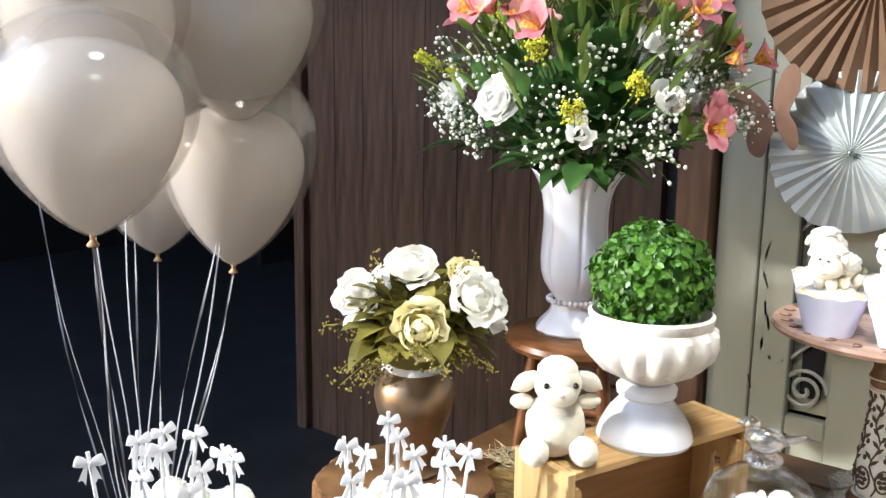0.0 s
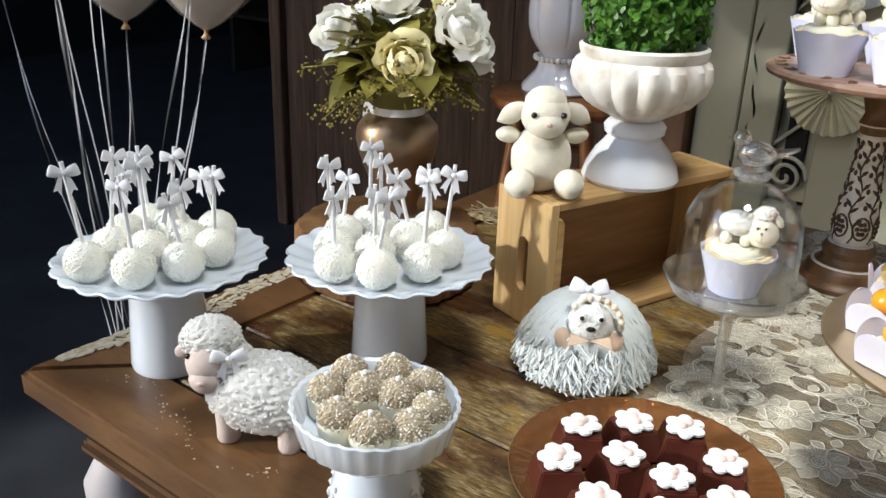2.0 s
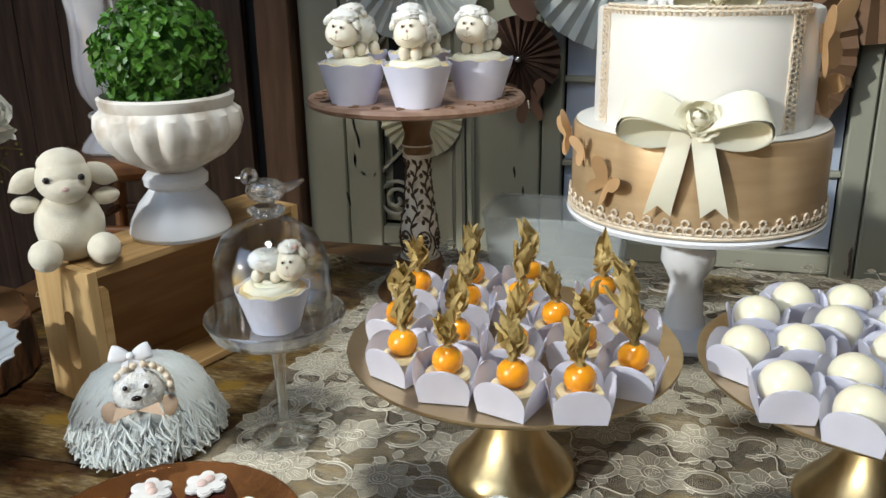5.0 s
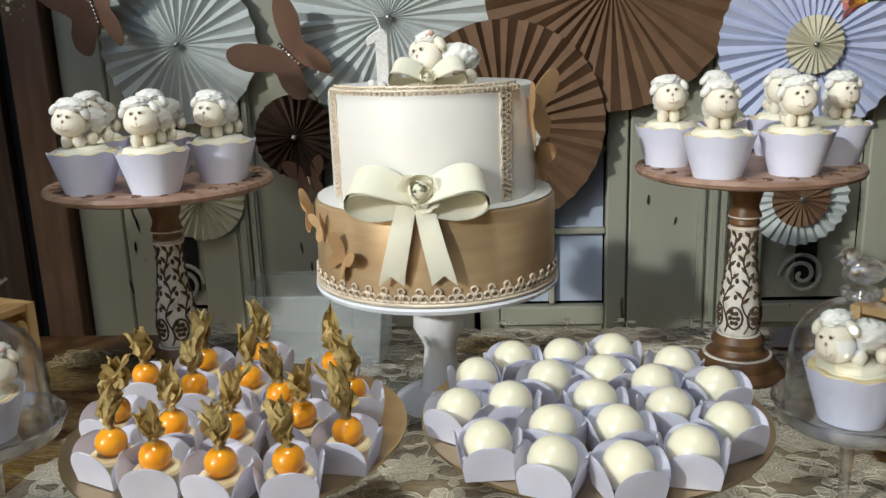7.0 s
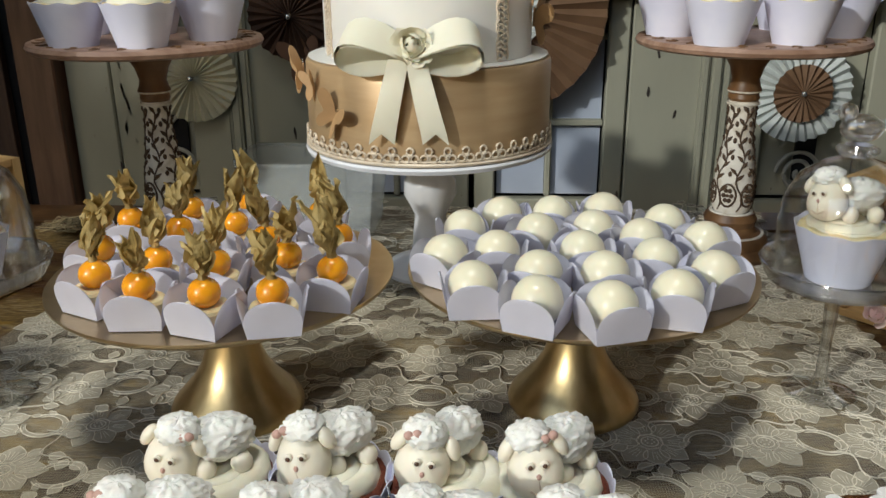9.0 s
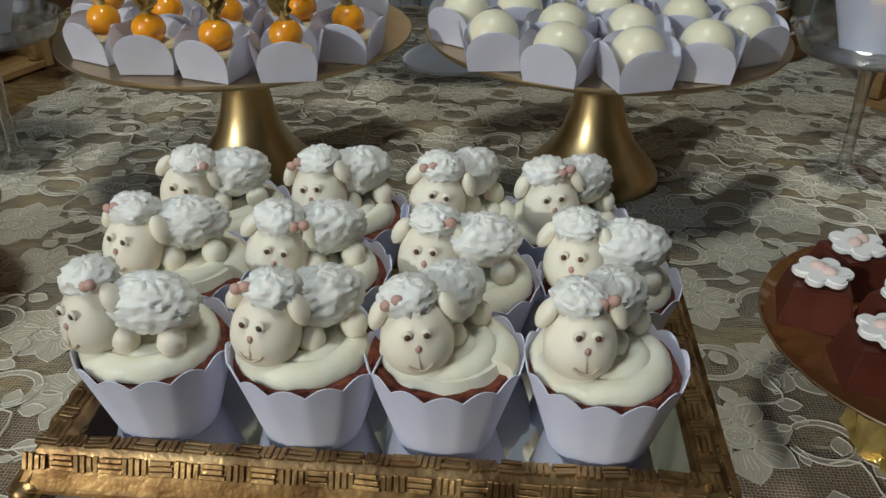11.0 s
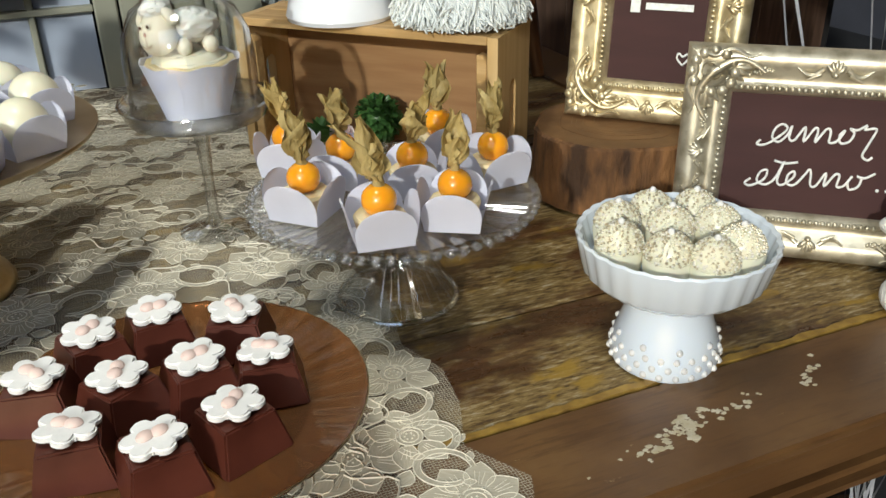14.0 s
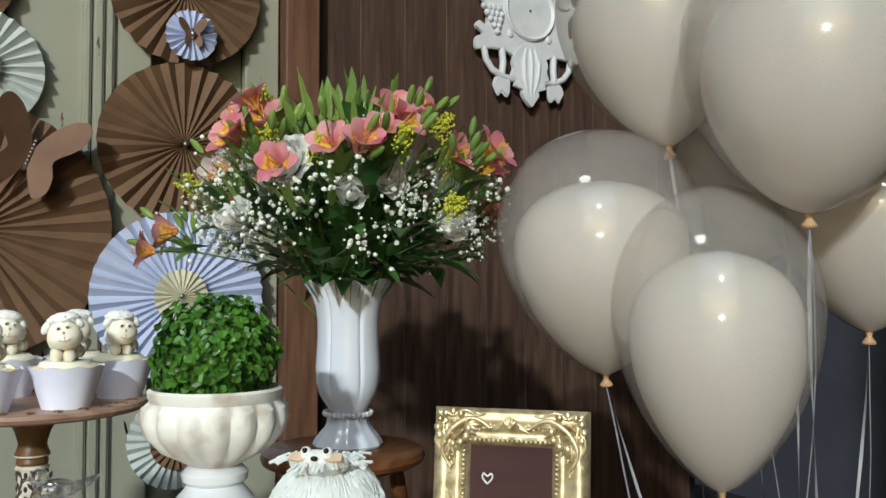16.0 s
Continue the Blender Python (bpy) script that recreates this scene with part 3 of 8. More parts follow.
for px, nm in ((-1.158, "post_1"), (1.186, "post_2")):
    tagged(make(nm, Geo().box((px, WY + 0.005, 3.25), (0.104, 0.10, 6.5)), M_post, bevel=0.004), "reddish brown wooden door post", "post", kind="structure")

# old four-leaf door with painted stiles, milky panes and iron scroll grilles
door = thing("door_1", "old crackled grey-green folding door with milky panes", "door", kind="structure")
DH = 2.9
DT = 0.04


def leaf(x0, x1, glazed):
    w = x1 - x0
    st = 0.10 if not glazed else 0.055
    flip = 1 if x0 > 0 else -1
    for xx in (x0 + st / 2 + 0.003, x1 - st / 2 - 0.003):
        make("stile", Geo().box((xx, WY + 0.02, DH / 2), (st, DT, DH)), M_door, door, bevel=0.004)
    for z, h in ((0.10, 0.20), (0.535, 0.055), (DH - 0.06, 0.12)):
        make("rail", Geo().box(((x0 + x1) / 2, WY + 0.021, z), (w - 2 * st - 0.008, DT * 0.9, h)), M_door, door, bevel=0.004)
    make("lower_panel", Geo().box(((x0 + x1) / 2, WY + 0.032, 0.353), (w - 2 * st - 0.012, 0.012, 0.30)), M_door, door, bevel=0.003)
    if glazed:
        for z in (0.775, 1.0, 1.225, 1.45, 1.675, 1.9, 2.125, 2.35):
            make("glazing_bar", Geo().box(((x0 + x1) / 2, WY + 0.018, z), (w - 2 * st - 0.008, 0.026, 0.016)), M_door, door, bevel=0.003)
        xm = (x0 + x1) / 2
        make("glazing_bar", Geo().box((xm, WY + 0.0185, 1.67), (0.016, 0.024, 2.2)), M_door, door, bevel=0.003)
        z0 = 0.565
        for z in (0.775, 1.0, 1.225, 1.45, 1.675, 1.9, 2.125, 2.35, 2.78):
            for s in (-1, 1):
                make("pane", Geo().box((xm + s * (w / 2 - st) / 2, WY + 0.03, (z0 + z) / 2), ((w / 2 - st) - 0.018, 0.005, z - z0 - 0.014)), M_pane, door, smooth=0)
            z0 = z
    else:
        gx, g0, g1 = (x0 + x1) / 2, 0.565, 2.78
        make("grille_backing", Geo().box((gx, WY + 0.045, (g0 + g1) / 2), (w - 2 * st - 0.008, 0.006, g1 - g0 - 0.01)), M_door, door, smooth=0)
        make("grille_slot", Geo().box((gx, WY + 0.037, (g0 + g1) / 2), (0.055, 0.008, g1 - g0 - 0.1)), M_black, door, smooth=0)
        for k in range(6):
            for s in (-1, 1):
                zc = 0.64 + k * 0.36
                pts = []
                if s > 0:
                    continue
                for i in range(46):
                    a = i / 45 * 4.2 * math.pi
                    r = 0.056 * (1 - i / 45) ** 0.8 + 0.005
                    pts.append((gx - 0.014 - flip * r * math.cos(a), WY + 0.02, zc + (k % 2) * 0.20 + r * math.sin(a)))
                make("iron_scroll", Geo().tube(pts, 0.006, 6), M_iron, door)
            make("iron_bar", Geo().tube([(gx - 0.07, WY + 0.024, zc + 0.07), (gx + 0.02, WY + 0.022, zc + 0.16), (gx + 0.06, WY + 0.022, zc + 0.30)], 0.006, 6), M_iron, door)


def mullion(x):
    for dx, w in ((-0.028, 0.022), (0.0, 0.026), (0.028, 0.022)):
        make("moulding", Geo().box((x + dx, WY - 0.004 - (0.008 if dx == 0 else 0), DH / 2), (w, 0.03, DH - 0.01)), M_door, door, bevel=0.006, segs=2)


leaf(-0.975, -0.66, False)
make("wide_stile", Geo().box((-1.038, WY + 0.021, DH / 2), (0.122, DT, DH)), M_door, door, bevel=0.004)
for s in (-1, 1):
    make("wide_stile", Geo().box((s * 0.505, WY + 0.022, DH / 2), (0.185, DT, DH)), M_door, door, bevel=0.004)
    mullion(s * 0.63)
leaf(-0.41, -0.005, True)
leaf(0.005, 0.41, True)
leaf(0.665, 1.13, False)
# chips where the old paint has come off
cq = random.Random(31)
g = Geo()
for x, z, h in ((-0.951, 0.937, 0.030), (-0.946, 0.860, 0.024), (-0.936, 0.822, 0.030), (-0.948, 0.757, 0.020), (-0.925, 0.719, 0.008), (-0.890, 0.717, 0.009), (-0.974, 0.640, 0.024), (-0.952, 1.020, 0.034),
                (-0.480, 0.744, 0.020), (-0.455, 0.690, 0.016), (0.480, 0.965, 0.026), (0.512, 1.10, 0.020), (0.462, 0.86, 0.016), (0.535, 0.80, 0.012), (0.700, 1.02, 0.020), (0.716, 0.90, 0.026), (0.705, 1.25, 0.018)):
    k = 9
    lean = cq.uniform(-0.35, 0.35)
    pts = []
    for j in range(k):
        a = 2 * math.pi * j / k
        u, v = 0.0042 * cq.uniform(0.5, 1.2) * math.cos(a), h * cq.uniform(0.75, 1.1) * math.sin(a)
        pts.append((u + v * lean, v))
    g.slab(pts, 0.0, 0.0008, 0, pose(x, WY + 0.0008, z, 90, 0, 0))
make("paint_chips", g, mat("bare_dark_wood", (0.035, 0.026, 0.022), 0.8, scale=60), door, "dark chips in the old paint", smooth=0)["kind"] = "stuff"
make("door_head", Geo().box((0, WY + 0.02, 3.0), (2.25, 0.06, 0.18)), M_door, door, bevel=0.005)

# ---- table ----
table = thing("table", "long antique wooden table with worn ochre-painted top", "table")
TX, TD = 1.115, 1.16
BW = 0.105
for y0, y1 in ((0.0, BW), (TD - BW, TD)):
    yc = (y0 + y1) / 2
    if y0 == 0:
        pts = [(-TX, 0), (TX, 0), (TX - BW, BW), (-TX + BW, BW)]
    else:
        pts = [(-TX + BW, TD - BW), (TX - BW, TD - BW), (TX, TD), (-TX, TD)]
    make("border_board", Geo().slab(pts, T - 0.034, T), M_edge, table, bevel=0.005, segs=2)
for s in (-1, 1):
    pts = [(s * TX, 0.002), (s * TX, TD - 0.002), (s * (TX - BW) , TD - BW - 0.002), (s * (TX - BW), BW + 0.002)]
    make("border_board", Geo().slab(pts[::-s], T - 0.034, T - 0.0005), M_edge, table, bevel=0.005, segs=2)
ys = np.linspace(BW + 0.003, TD - BW - 0.003, 8)
for i in range(7):
    make("plank", Geo().box((0, (ys[i] + ys[i + 1]) / 2, T - 0.018), (2 * (TX - BW) - 0.006, ys[i + 1] - ys[i] - 0.003, 0.032)), M_table, table, bevel=0.0025)
make("top_moulding", Geo().box((0, TD / 2, T - 0.042), (2 * TX - 0.03, TD - 0.03, 0.016)), M_edge, table, bevel=0.005)
make("apron", Geo().box((0, TD / 2, T - 0.074), (2 * TX - 0.13, TD - 0.13, 0.050)), M_edge, table, bevel=0.004)
make("apron_moulding", Geo().box((0, TD / 2, T - 0.108), (2 * TX - 0.075, TD - 0.075, 0.022)), M_edge, table, bevel=0.008, segs=2)
make("frieze", Geo().box((0, TD / 2, T - 0.155), (2 * TX - 0.20, TD - 0.20, 0.072)), M_edge, table, bevel=0.004)
for dx in (-0.35, 0.35):
    make("drawer_front", Geo().box((dx, 0.096, T - 0.155), (0.55, 0.010, 0.056)), M_edge, table, bevel=0.004)
legp = [(0.0, 0), (0.03, 0), (0.04, 0.02), (0.028, 0.06), (0.05, 0.14), (0.055, 0.19), (0.03, 0.25), (0.024, 0.29), (0.046, 0.33), (0.056, 0.40), (0.042, 0.46), (0.026, 0.49), (0.05, 0.53), (0.052, 0.58), (0.03, 0.615), (0.0, 0.615)]
for lx in (-TX + 0.072, TX - 0.072):
    for ly in (0.072, TD - 0.072):
        make("leg", Geo().lathe([(r * 0.90, z * 0.673 / 0.615) for r, z in legp], 28), M_legwhite, table, "white-painted turned leg", at=pose(lx, ly, 0))
# a ridge of yellow paint left in the joint of the front border
fq = random.Random(77)
joint = [(0.46 + 0.54 * i / 60, BW + 0.0005 - fq.uniform(0.001, 0.0032)) for i in range(61)]
joint += [(x, BW + 0.0025 + fq.uniform(0.0005, 0.0042)) for x, y in joint[::-1]]
make("painted_joint", Geo().slab(joint, T - 0.006, T + 0.0006), mat("yellow_ochre_paint", (0.36, 0.22, 0.045), 0.5, base2=(0.20, 0.11, 0.025), scale=60), table, "yellow paint in the board joint", smooth=0)
# flakes of old white paint along the front border
g = Geo()
for cx, cy, n, ln, turn in ((0.630, 0.045, 46, 0.030, 20), (0.652, 0.050, 40, 0.020, 70), (0.668, 0.056, 34, 0.026, 12), (0.712, 0.058, 14, 0.040, 15), (0.775, 0.062, 16, 0.030, 40), (0.59, 0.040, 5, 0.03, 10),
                            (-0.545, 0.050, 12, 0.05, 5), (-0.76, 0.050, 14, 0.03, 30), (-0.86, 0.045, 18, 0.05, -25), (-0.93, 0.060, 14, 0.05, -30), (-0.99, 0.070, 8, 0.03, 10), (0.25, 0.050, 7, 0.10, 8)):
    for i in range(n):
        u, w = fq.gauss(0, 0.5) * ln, fq.gauss(0, 1) * (0.0022 if cx > 0.5 else 0.0045)
        x = cx + u * math.cos(radians(turn)) - w * math.sin(radians(turn))
        y = min(0.10, max(0.015, cy + u * math.sin(radians(turn)) + w * math.cos(radians(turn)) + 0.004 * math.sin(u * 260)))
        r = fq.uniform(0.0010, 0.0030) if cx > 0.5 else fq.uniform(0.0005, 0.0015)
        k = fq.randint(5, 8)
        g.slab([(x + r * fq.uniform(0.5, 1.6) * math.cos(2 * math.pi * j / k), y + r * fq.uniform(0.4, 1.1) * math.sin(2 * math.pi * j / k)) for j in range(k)], T + 0.0001, T + 0.0004 + 0.00001 * (i % 40))
for i in range(760):
    y = 0.045 + 0.42 * fq.random() ** 1.3
    x = -TX + 0.006 + 0.046 * fq.random() * min(1.0, 0.25 + (y - 0.04) * 6) * (1 if y < 0.3 else 0.7)
    r = fq.uniform(0.0016, 0.0056)
    k = fq.randint(5, 8)
    g.slab([(x + r * fq.uniform(0.4, 1.0) * math.cos(2 * math.pi * j / k), y + r * fq.uniform(0.6, 1.6) * math.sin(2 * math.pi * j / k)) for j in range(k)], T + 0.0001, T + 0.0004 + 0.00001 * (i % 97))
make("paint_flakes", g, mat("old_white_paint", (0.56, 0.51, 0.40), 0.7, base2=(0.42, 0.35, 0.22), scale=90), table, "flakes of old white paint", smooth=0)["kind"] = "stuff"

# ---- lace runner ----
lace = thing("lace_runner", "ivory floral lace runner lying over the table", "table runner")
LX0, LX1 = -0.525, 0.505
rng = random.Random(4)


def lace_outline():
    pts = []
    n = 26
    for i in range(n):
        y = 0.006 + (TD - 0.012) * i / (n - 1)
        pts.append((LX1 + 0.012 * math.sin(i * 2.1) + 0.012 * abs(math.sin(y * 36)), y))
    for i in range(n):
        y = 0.006 + (TD - 0.012) * (1 - i / (n - 1))
        pts.append((LX0 - 0.012 * math.sin(i * 1.7) - 0.012 * abs(math.sin(y * 36)), y))
    return pts


make("net_ground", Geo().slab(lace_outline(), T + 0.0003, T + 0.0005), M_net, lace, smooth=0)
# drop over the front edge
make("net_drop", Geo().box(((LX0 + LX1) / 2, -0.004, T - 0.10), (LX1 - LX0, 0.0012, 0.2)), M_net, lace, smooth=0)


def petal_outline(l, w, n=9, root=0.16):
    top = [(l * (root + (1 - root) * i / (n - 1)), w * 0.5 * (math.sin(math.pi * (0.12 + 0.88 * i / (n - 1)) ** 1.15) ** 1.05 if i < n - 1 else 0.0)) for i in range(n)]
    return top + [(x, -y) for x, y in top[-2:0:-1]]


def lace_flower(k, rad):
    g = Geo()
    for i in range(k):
        a = 2 * math.pi * i / k + rng.uniform(-0.07, 0.07)
        o = petal_outline(rad * rng.uniform(0.92, 1.08), rad * rng.uniform(0.56, 0.64), 9, 0.26)
        at = pose(0, 0, 0.00006 * (i % 2), 0, 0, math.degrees(a))
        g.slab(o, 0.0, 0.00025, 0, at)
        g.tube([(x, y, 0.0002) for x, y in o], 0.00045, 4, 1, at, closed=True)
        for v in (-0.10, 0.0, 0.10):
            g.tube([(rad * 0.42, v * rad * 0.5, 0.0003), (rad * 0.74, v * rad, 0.0003)], 0.00028, 3, 1, at)
    n = 16
    for rr in (0.20, 0.30):
        g.tube([(rad * rr * math.cos(2 * math.pi * i / n), rad * rr * math.sin(2 * math.pi * i / n), 0.0006) for i in range(n)], 0.0006, 4, 1, closed=True)
    g.slab([(rad * 0.30 * math.cos(2 * math.pi * i / n), rad * 0.30 * math.sin(2 * math.pi * i / n)) for i in range(n)], 0.0001, 0.0004, 0)
    for i in range(6):
        g.ball((rad * 0.10 * math.cos(i * 1.047), rad * 0.10 * math.sin(i * 1.047), 0.0008), (0.0010, 0.0010, 0.0006), 5, 4, 1)
    return g


def lace_ring(rx, ry):
    """An open scroll: a narrow woven band between two cords, with small leaves at its ends."""
    g = Geo()
    n = 26
    inner, outer = [], []
    for i in range(n):
        a = radians(-150 + 300 * i / (n - 1))
        w = 0.0038 + 0.0018 * math.sin(math.pi * i / (n - 1))
        k = 1.0 - 0.10 * (i / (n - 1))
        inner.append((rx * k * math.cos(a), ry * k * math.sin(a), 0.0004))
        outer.append(((rx * k + w) * math.cos(a), (ry * k + w) * math.sin(a), 0.0004))
    g.grid([inner, outer], 0)
    g.tube(inner, 0.0005, 4, 1)
    g.tube(outer, 0.0006, 4, 1)
    for a, l in ((100, 0.5), (-138, 0.46), (140, 0.42), (330, 0.42)):
        at = pose(rx * 1.05 * math.cos(radians(a)), ry * 1.05 * math.sin(radians(a)), 0, 0, 0, a + 70)
        o = petal_outline(rx * l * 1.5, rx * 0.34, 5)
        g.slab(o, 0, 0.0003, 0, at)
        g.tube([(x, y, 0.0003) for x, y in o], 0.0004, 4, 1, at, closed=True)
    return g


def lace_sprig():
    g = Geo()
    pts = [(-0.034 + 0.068 * i / 9, 0.012 * math.sin(i * 0.9), 0.0004) for i in range(10)]
    g.tube(pts, 0.0008, 4, 1)
    for i, a in ((1, 120), (2, 50), (4, -60), (6, 55), (8, -40), (9, 10)):
        at = Matrix.Translation((pts[i][0], pts[i][1], 0)) @ pose(0, 0, 0, 0, 0, a)
        o = petal_outline(0.021, 0.013, 5)
        g.slab(o, 0, 0.0003, 0, at)
        g.tube([(x, y, 0.0003) for x, y in o], 0.0005, 4, 1, at, closed=True)
    return g


lf = [make("lace_flower", lace_flower(k, r), [M_petal, M_lacecord], lace).data for k, r in ((7, 0.040), (8, 0.041), (7, 0.037))]
for o in list(lace.children):
    if o.name.startswith("lace_flower"):
        o.matrix_basis = pose(rng.uniform(-0.4, 0.4), 1.0 + rng.uniform(0, 0.1), T + 0.002)
lr = make("lace_ring", lace_ring(0.020, 0.0165), [M_petal, M_lacecord], lace)
lr.matrix_basis = pose(0.45, 1.1, T + 0.002)
ls = make("lace_sprig", lace_sprig(), [M_petal, M_lacecord], lace)
ls.matrix_basis = pose(0.40, 1.1, T + 0.002)
PX, PY = 0.1080, 0.0780
row = 0
y = 0.035
while y < TD - 0.02:
    xx = LX0 + 0.03 + (0.5 * PX if row % 2 else 0)
    while xx < LX1 - 0.034:
        share("lace_flower", lf[rng.randrange(3)], lace, pose(xx + rng.uniform(-0.004, 0.004), y + rng.uniform(-0.004, 0.004), T + 0.0006, 0, 0, rng.uniform(0, 360)))
        if xx + 0.5 * PX < LX1 - 0.028:
            share("lace_ring", lr.data, lace, pose(xx + 0.5 * PX, y + rng.uniform(-0.006, 0.006), T + 0.0010, 0, 0, rng.uniform(-40, 40)))
        share("lace_sprig", ls.data, lace, pose(xx + 0.25 * PX, y + 0.5 * PY, T + 0.0012, 0, 0, rng.uniform(20, 70) * (1 if row % 2 else -1)))
        xx += PX
    y += PY
    row += 1
for k in range(15):
    for sx, ex in ((-1, LX0 + 0.022), (1, LX1 - 0.022)):
        yy = 0.045 + k * (TD - 0.09) / 14
        share("lace_flower", lf[(k + sx) % 3], lace, pose(ex - sx * 0.016 * (k % 2), yy, T + 0.0014, 0, 0, rng.uniform(0, 360)) @ Matrix.Scale(0.90, 4))
        share("lace_ring", lr.data, lace, pose(ex - sx * 0.006, yy + 0.036, T + 0.0017, 0, 0, rng.uniform(0, 180)) @ Matrix.Scale(0.9, 4))
        share("lace_sprig", ls.data, lace, pose(ex - sx * 0.048, yy + 0.03, T + 0.0012, 0, 0, 90 + rng.uniform(-24, 24)))
for i in range(11):
    share("lace_flower", lf[i % 3], lace, pose(LX0 + 0.04 + i * 0.096, -0.0062, T - 0.05, 90, 0, 0) @ pose(0, 0, 0, 0, 0, i * 50))

# ---- serving pieces ----
def scallop(n, amp, r0):
    def f(a, r, z):
        k = max(0.0, min(1.0, (r - r0 * 0.7) / (r0 * 0.3)))
        return r * (1 + amp * k * math.sin(a * n)), z + 0.0015 * k * math.cos(a * n)
    return f


def cake_stand(x, y, zr, R):
    h = zr - T
    o = thing("cake_stand", "white china pedestal stand with a scalloped rim", "cake stand", pose(x, y, T), group="cake pop stands")
    pl = [(0, h - 0.016), (R * 0.4, h - 0.016), (R * 0.75, h - 0.012), (R * 0.97, h - 0.002), (R, h + 0.001), (R * 0.985, h + 0.003), (R * 0.8, h - 0.006), (R * 0.7, h - 0.009), (0, h - 0.010)]
    make("plate", Geo().lathe(pl, 120, rf=scallop(22, 0.022, R)), M_milk, o)
    make("column", Geo().lathe([(0, 0), (0.046, 0), (0.047, 0.004), (0.043, h * 0.5), (0.040, h - 0.02), (0.042, h - 0.014), (0, h - 0.014)], 40), M_milk, o)
    return o


cake_stand(-1.001, 0.130, 0.925, 0.118)
cake_stand(-0.815, 0.312, 0.922, 0.121)


def bow_geo(g, at, w, m=0):
    """A small satin bow in the xz plane."""
    for s in (-1, 1):
        wing = at @ pose(s * w * 0.27, 0, w * 0.09, 0, -s * 18, 0)
        rows = []
        for i in range(9):
            p = math.pi * i / 8
            wd = w * (0.09 + 0.21 * (i / 8) ** 0.8) * (math.sin(p) ** 0.35 if 0 < i < 8 else 0.0)
            rows.append([(s * w * 0.25 * -math.cos(p), w * 0.085 * math.cos(q * 2 * math.pi / 10) * math.sin(p), wd * math.sin(q * 2 * math.pi / 10)) for q in range(10)])
        g.grid(rows, m, wing, wrap=True)
        g.slab([(s * w * 0.04, 0), (s * w * 0.16, -w * 0.03), (s * w * 0.40, -w * 0.62), (s * w * 0.26, -w * 0.58), (s * w * 0.15, -w * 0.78)], -0.0006, 0.0006, m, at @ pose(0, 0, 0, 90, 0, 0))
    g.ball((0, -w * 0.05, w * 0.04), (w * 0.10, w * 0.08, w * 0.10), 8, 6, m, at)


def crumbs(c, r, n, e, seed, mats, low):
    """Small grains lying all over a ball."""
    q = random.Random(seed)
    g = Geo()
    for i in range(n):
        z = low + (0.995 - low) * (i + 0.5) / n
        a = i * 2.39996 + q.uniform(-0.15, 0.15)
        k = math.sqrt(1 - z * z)
        rr = e * q.uniform(0.75, 1.2)
        g.ball((c[0] + r * k * math.cos(a), c[1] + r * k * math.sin(a), c[2] + r * z), (rr, rr, rr * q.uniform(0.7, 1.1)), 6, 4, q.randrange(mats))
    return g


pop_me = []
pop_r = random.Random(11)


def cake_pop(x, y, z, tilt, turn, L):
    o = thing("cake_pop", "coconut-coated white cake pop with a satin bow on its stick", "cake pop", pose(x, y, z), group="cake pops")
    bl = make("ball", Geo().ball((0, 0, 0.0222), 0.0228, 22, 14, wob=0.04, wf=16), M_pop, o)
    if not pop_me:
        pop_me.append(make("coconut_crumbs", crumbs((0, 0, 0.0222), 0.0229, 500, 0.00118, 3, 1, -0.9), M_pop, bl).data)
        pop_me[0].name = "coconut_crumbs"
    else:
        share("coconut_crumbs", pop_me[0], bl, pose(0, 0, 0, 0, 0, pop_r.uniform(0, 360)))
    bl.children[0]["kind"] = "stuff"
    d = Vector((math.sin(radians(tilt)) * math.cos(radians(turn)), math.sin(radians(tilt)) * math.sin(radians(turn)), math.cos(radians(tilt))))
    p0, p1 = Vector((0, 0, 0.036)), Vector((0, 0, 0.036)) + d * L
    stick = make("stick", Geo().tube([p0, p1], 0.0024, 8), M_stick, o)
    g = Geo()
    yaw = math.degrees(math.atan2(y + 0.39, x + 0.2)) - 90 + pop_r.uniform(-40, 40)
    bow_geo(g, Matrix.Translation(p1 - d * 0.012) @ pose(0, 0, 0, 0, pop_r.uniform(-14, 14), yaw) @ pose(0, -0.004, 0), pop_r.uniform(0.027, 0.032))
    make("bow", g, M_satin, stick, "white satin bow", smooth=50)


POPS_A = [(-1.019, 0.048), (-0.967, 0.072), (-0.944, 0.118), (-0.951, 0.166), (-0.999, 0.112), (-1.037, 0.092), (-1.064, 0.126), (-0.994, 0.160), (-1.039, 0.172), (-0.997, 0.205), (-1.074, 0.165)]
POPS_B = [(-0.825, 0.230), (-0.778, 0.248), (-0.752, 0.296), (-0.758, 0.342), (-0.812, 0.282), (-0.858, 0.262), (-0.882, 0.302), (-0.808, 0.338), (-0.858, 0.345), (-0.812, 0.384), (-0.880, 0.348)]
for lst, z in ((POPS_A, 0.916), (POPS_B, 0.913)):
    for x, y in lst:
        cake_pop(x, y, z, pop_r.uniform(3, 15), pop_r.uniform(0, 360), pop_r.uniform(0.066, 0.100))


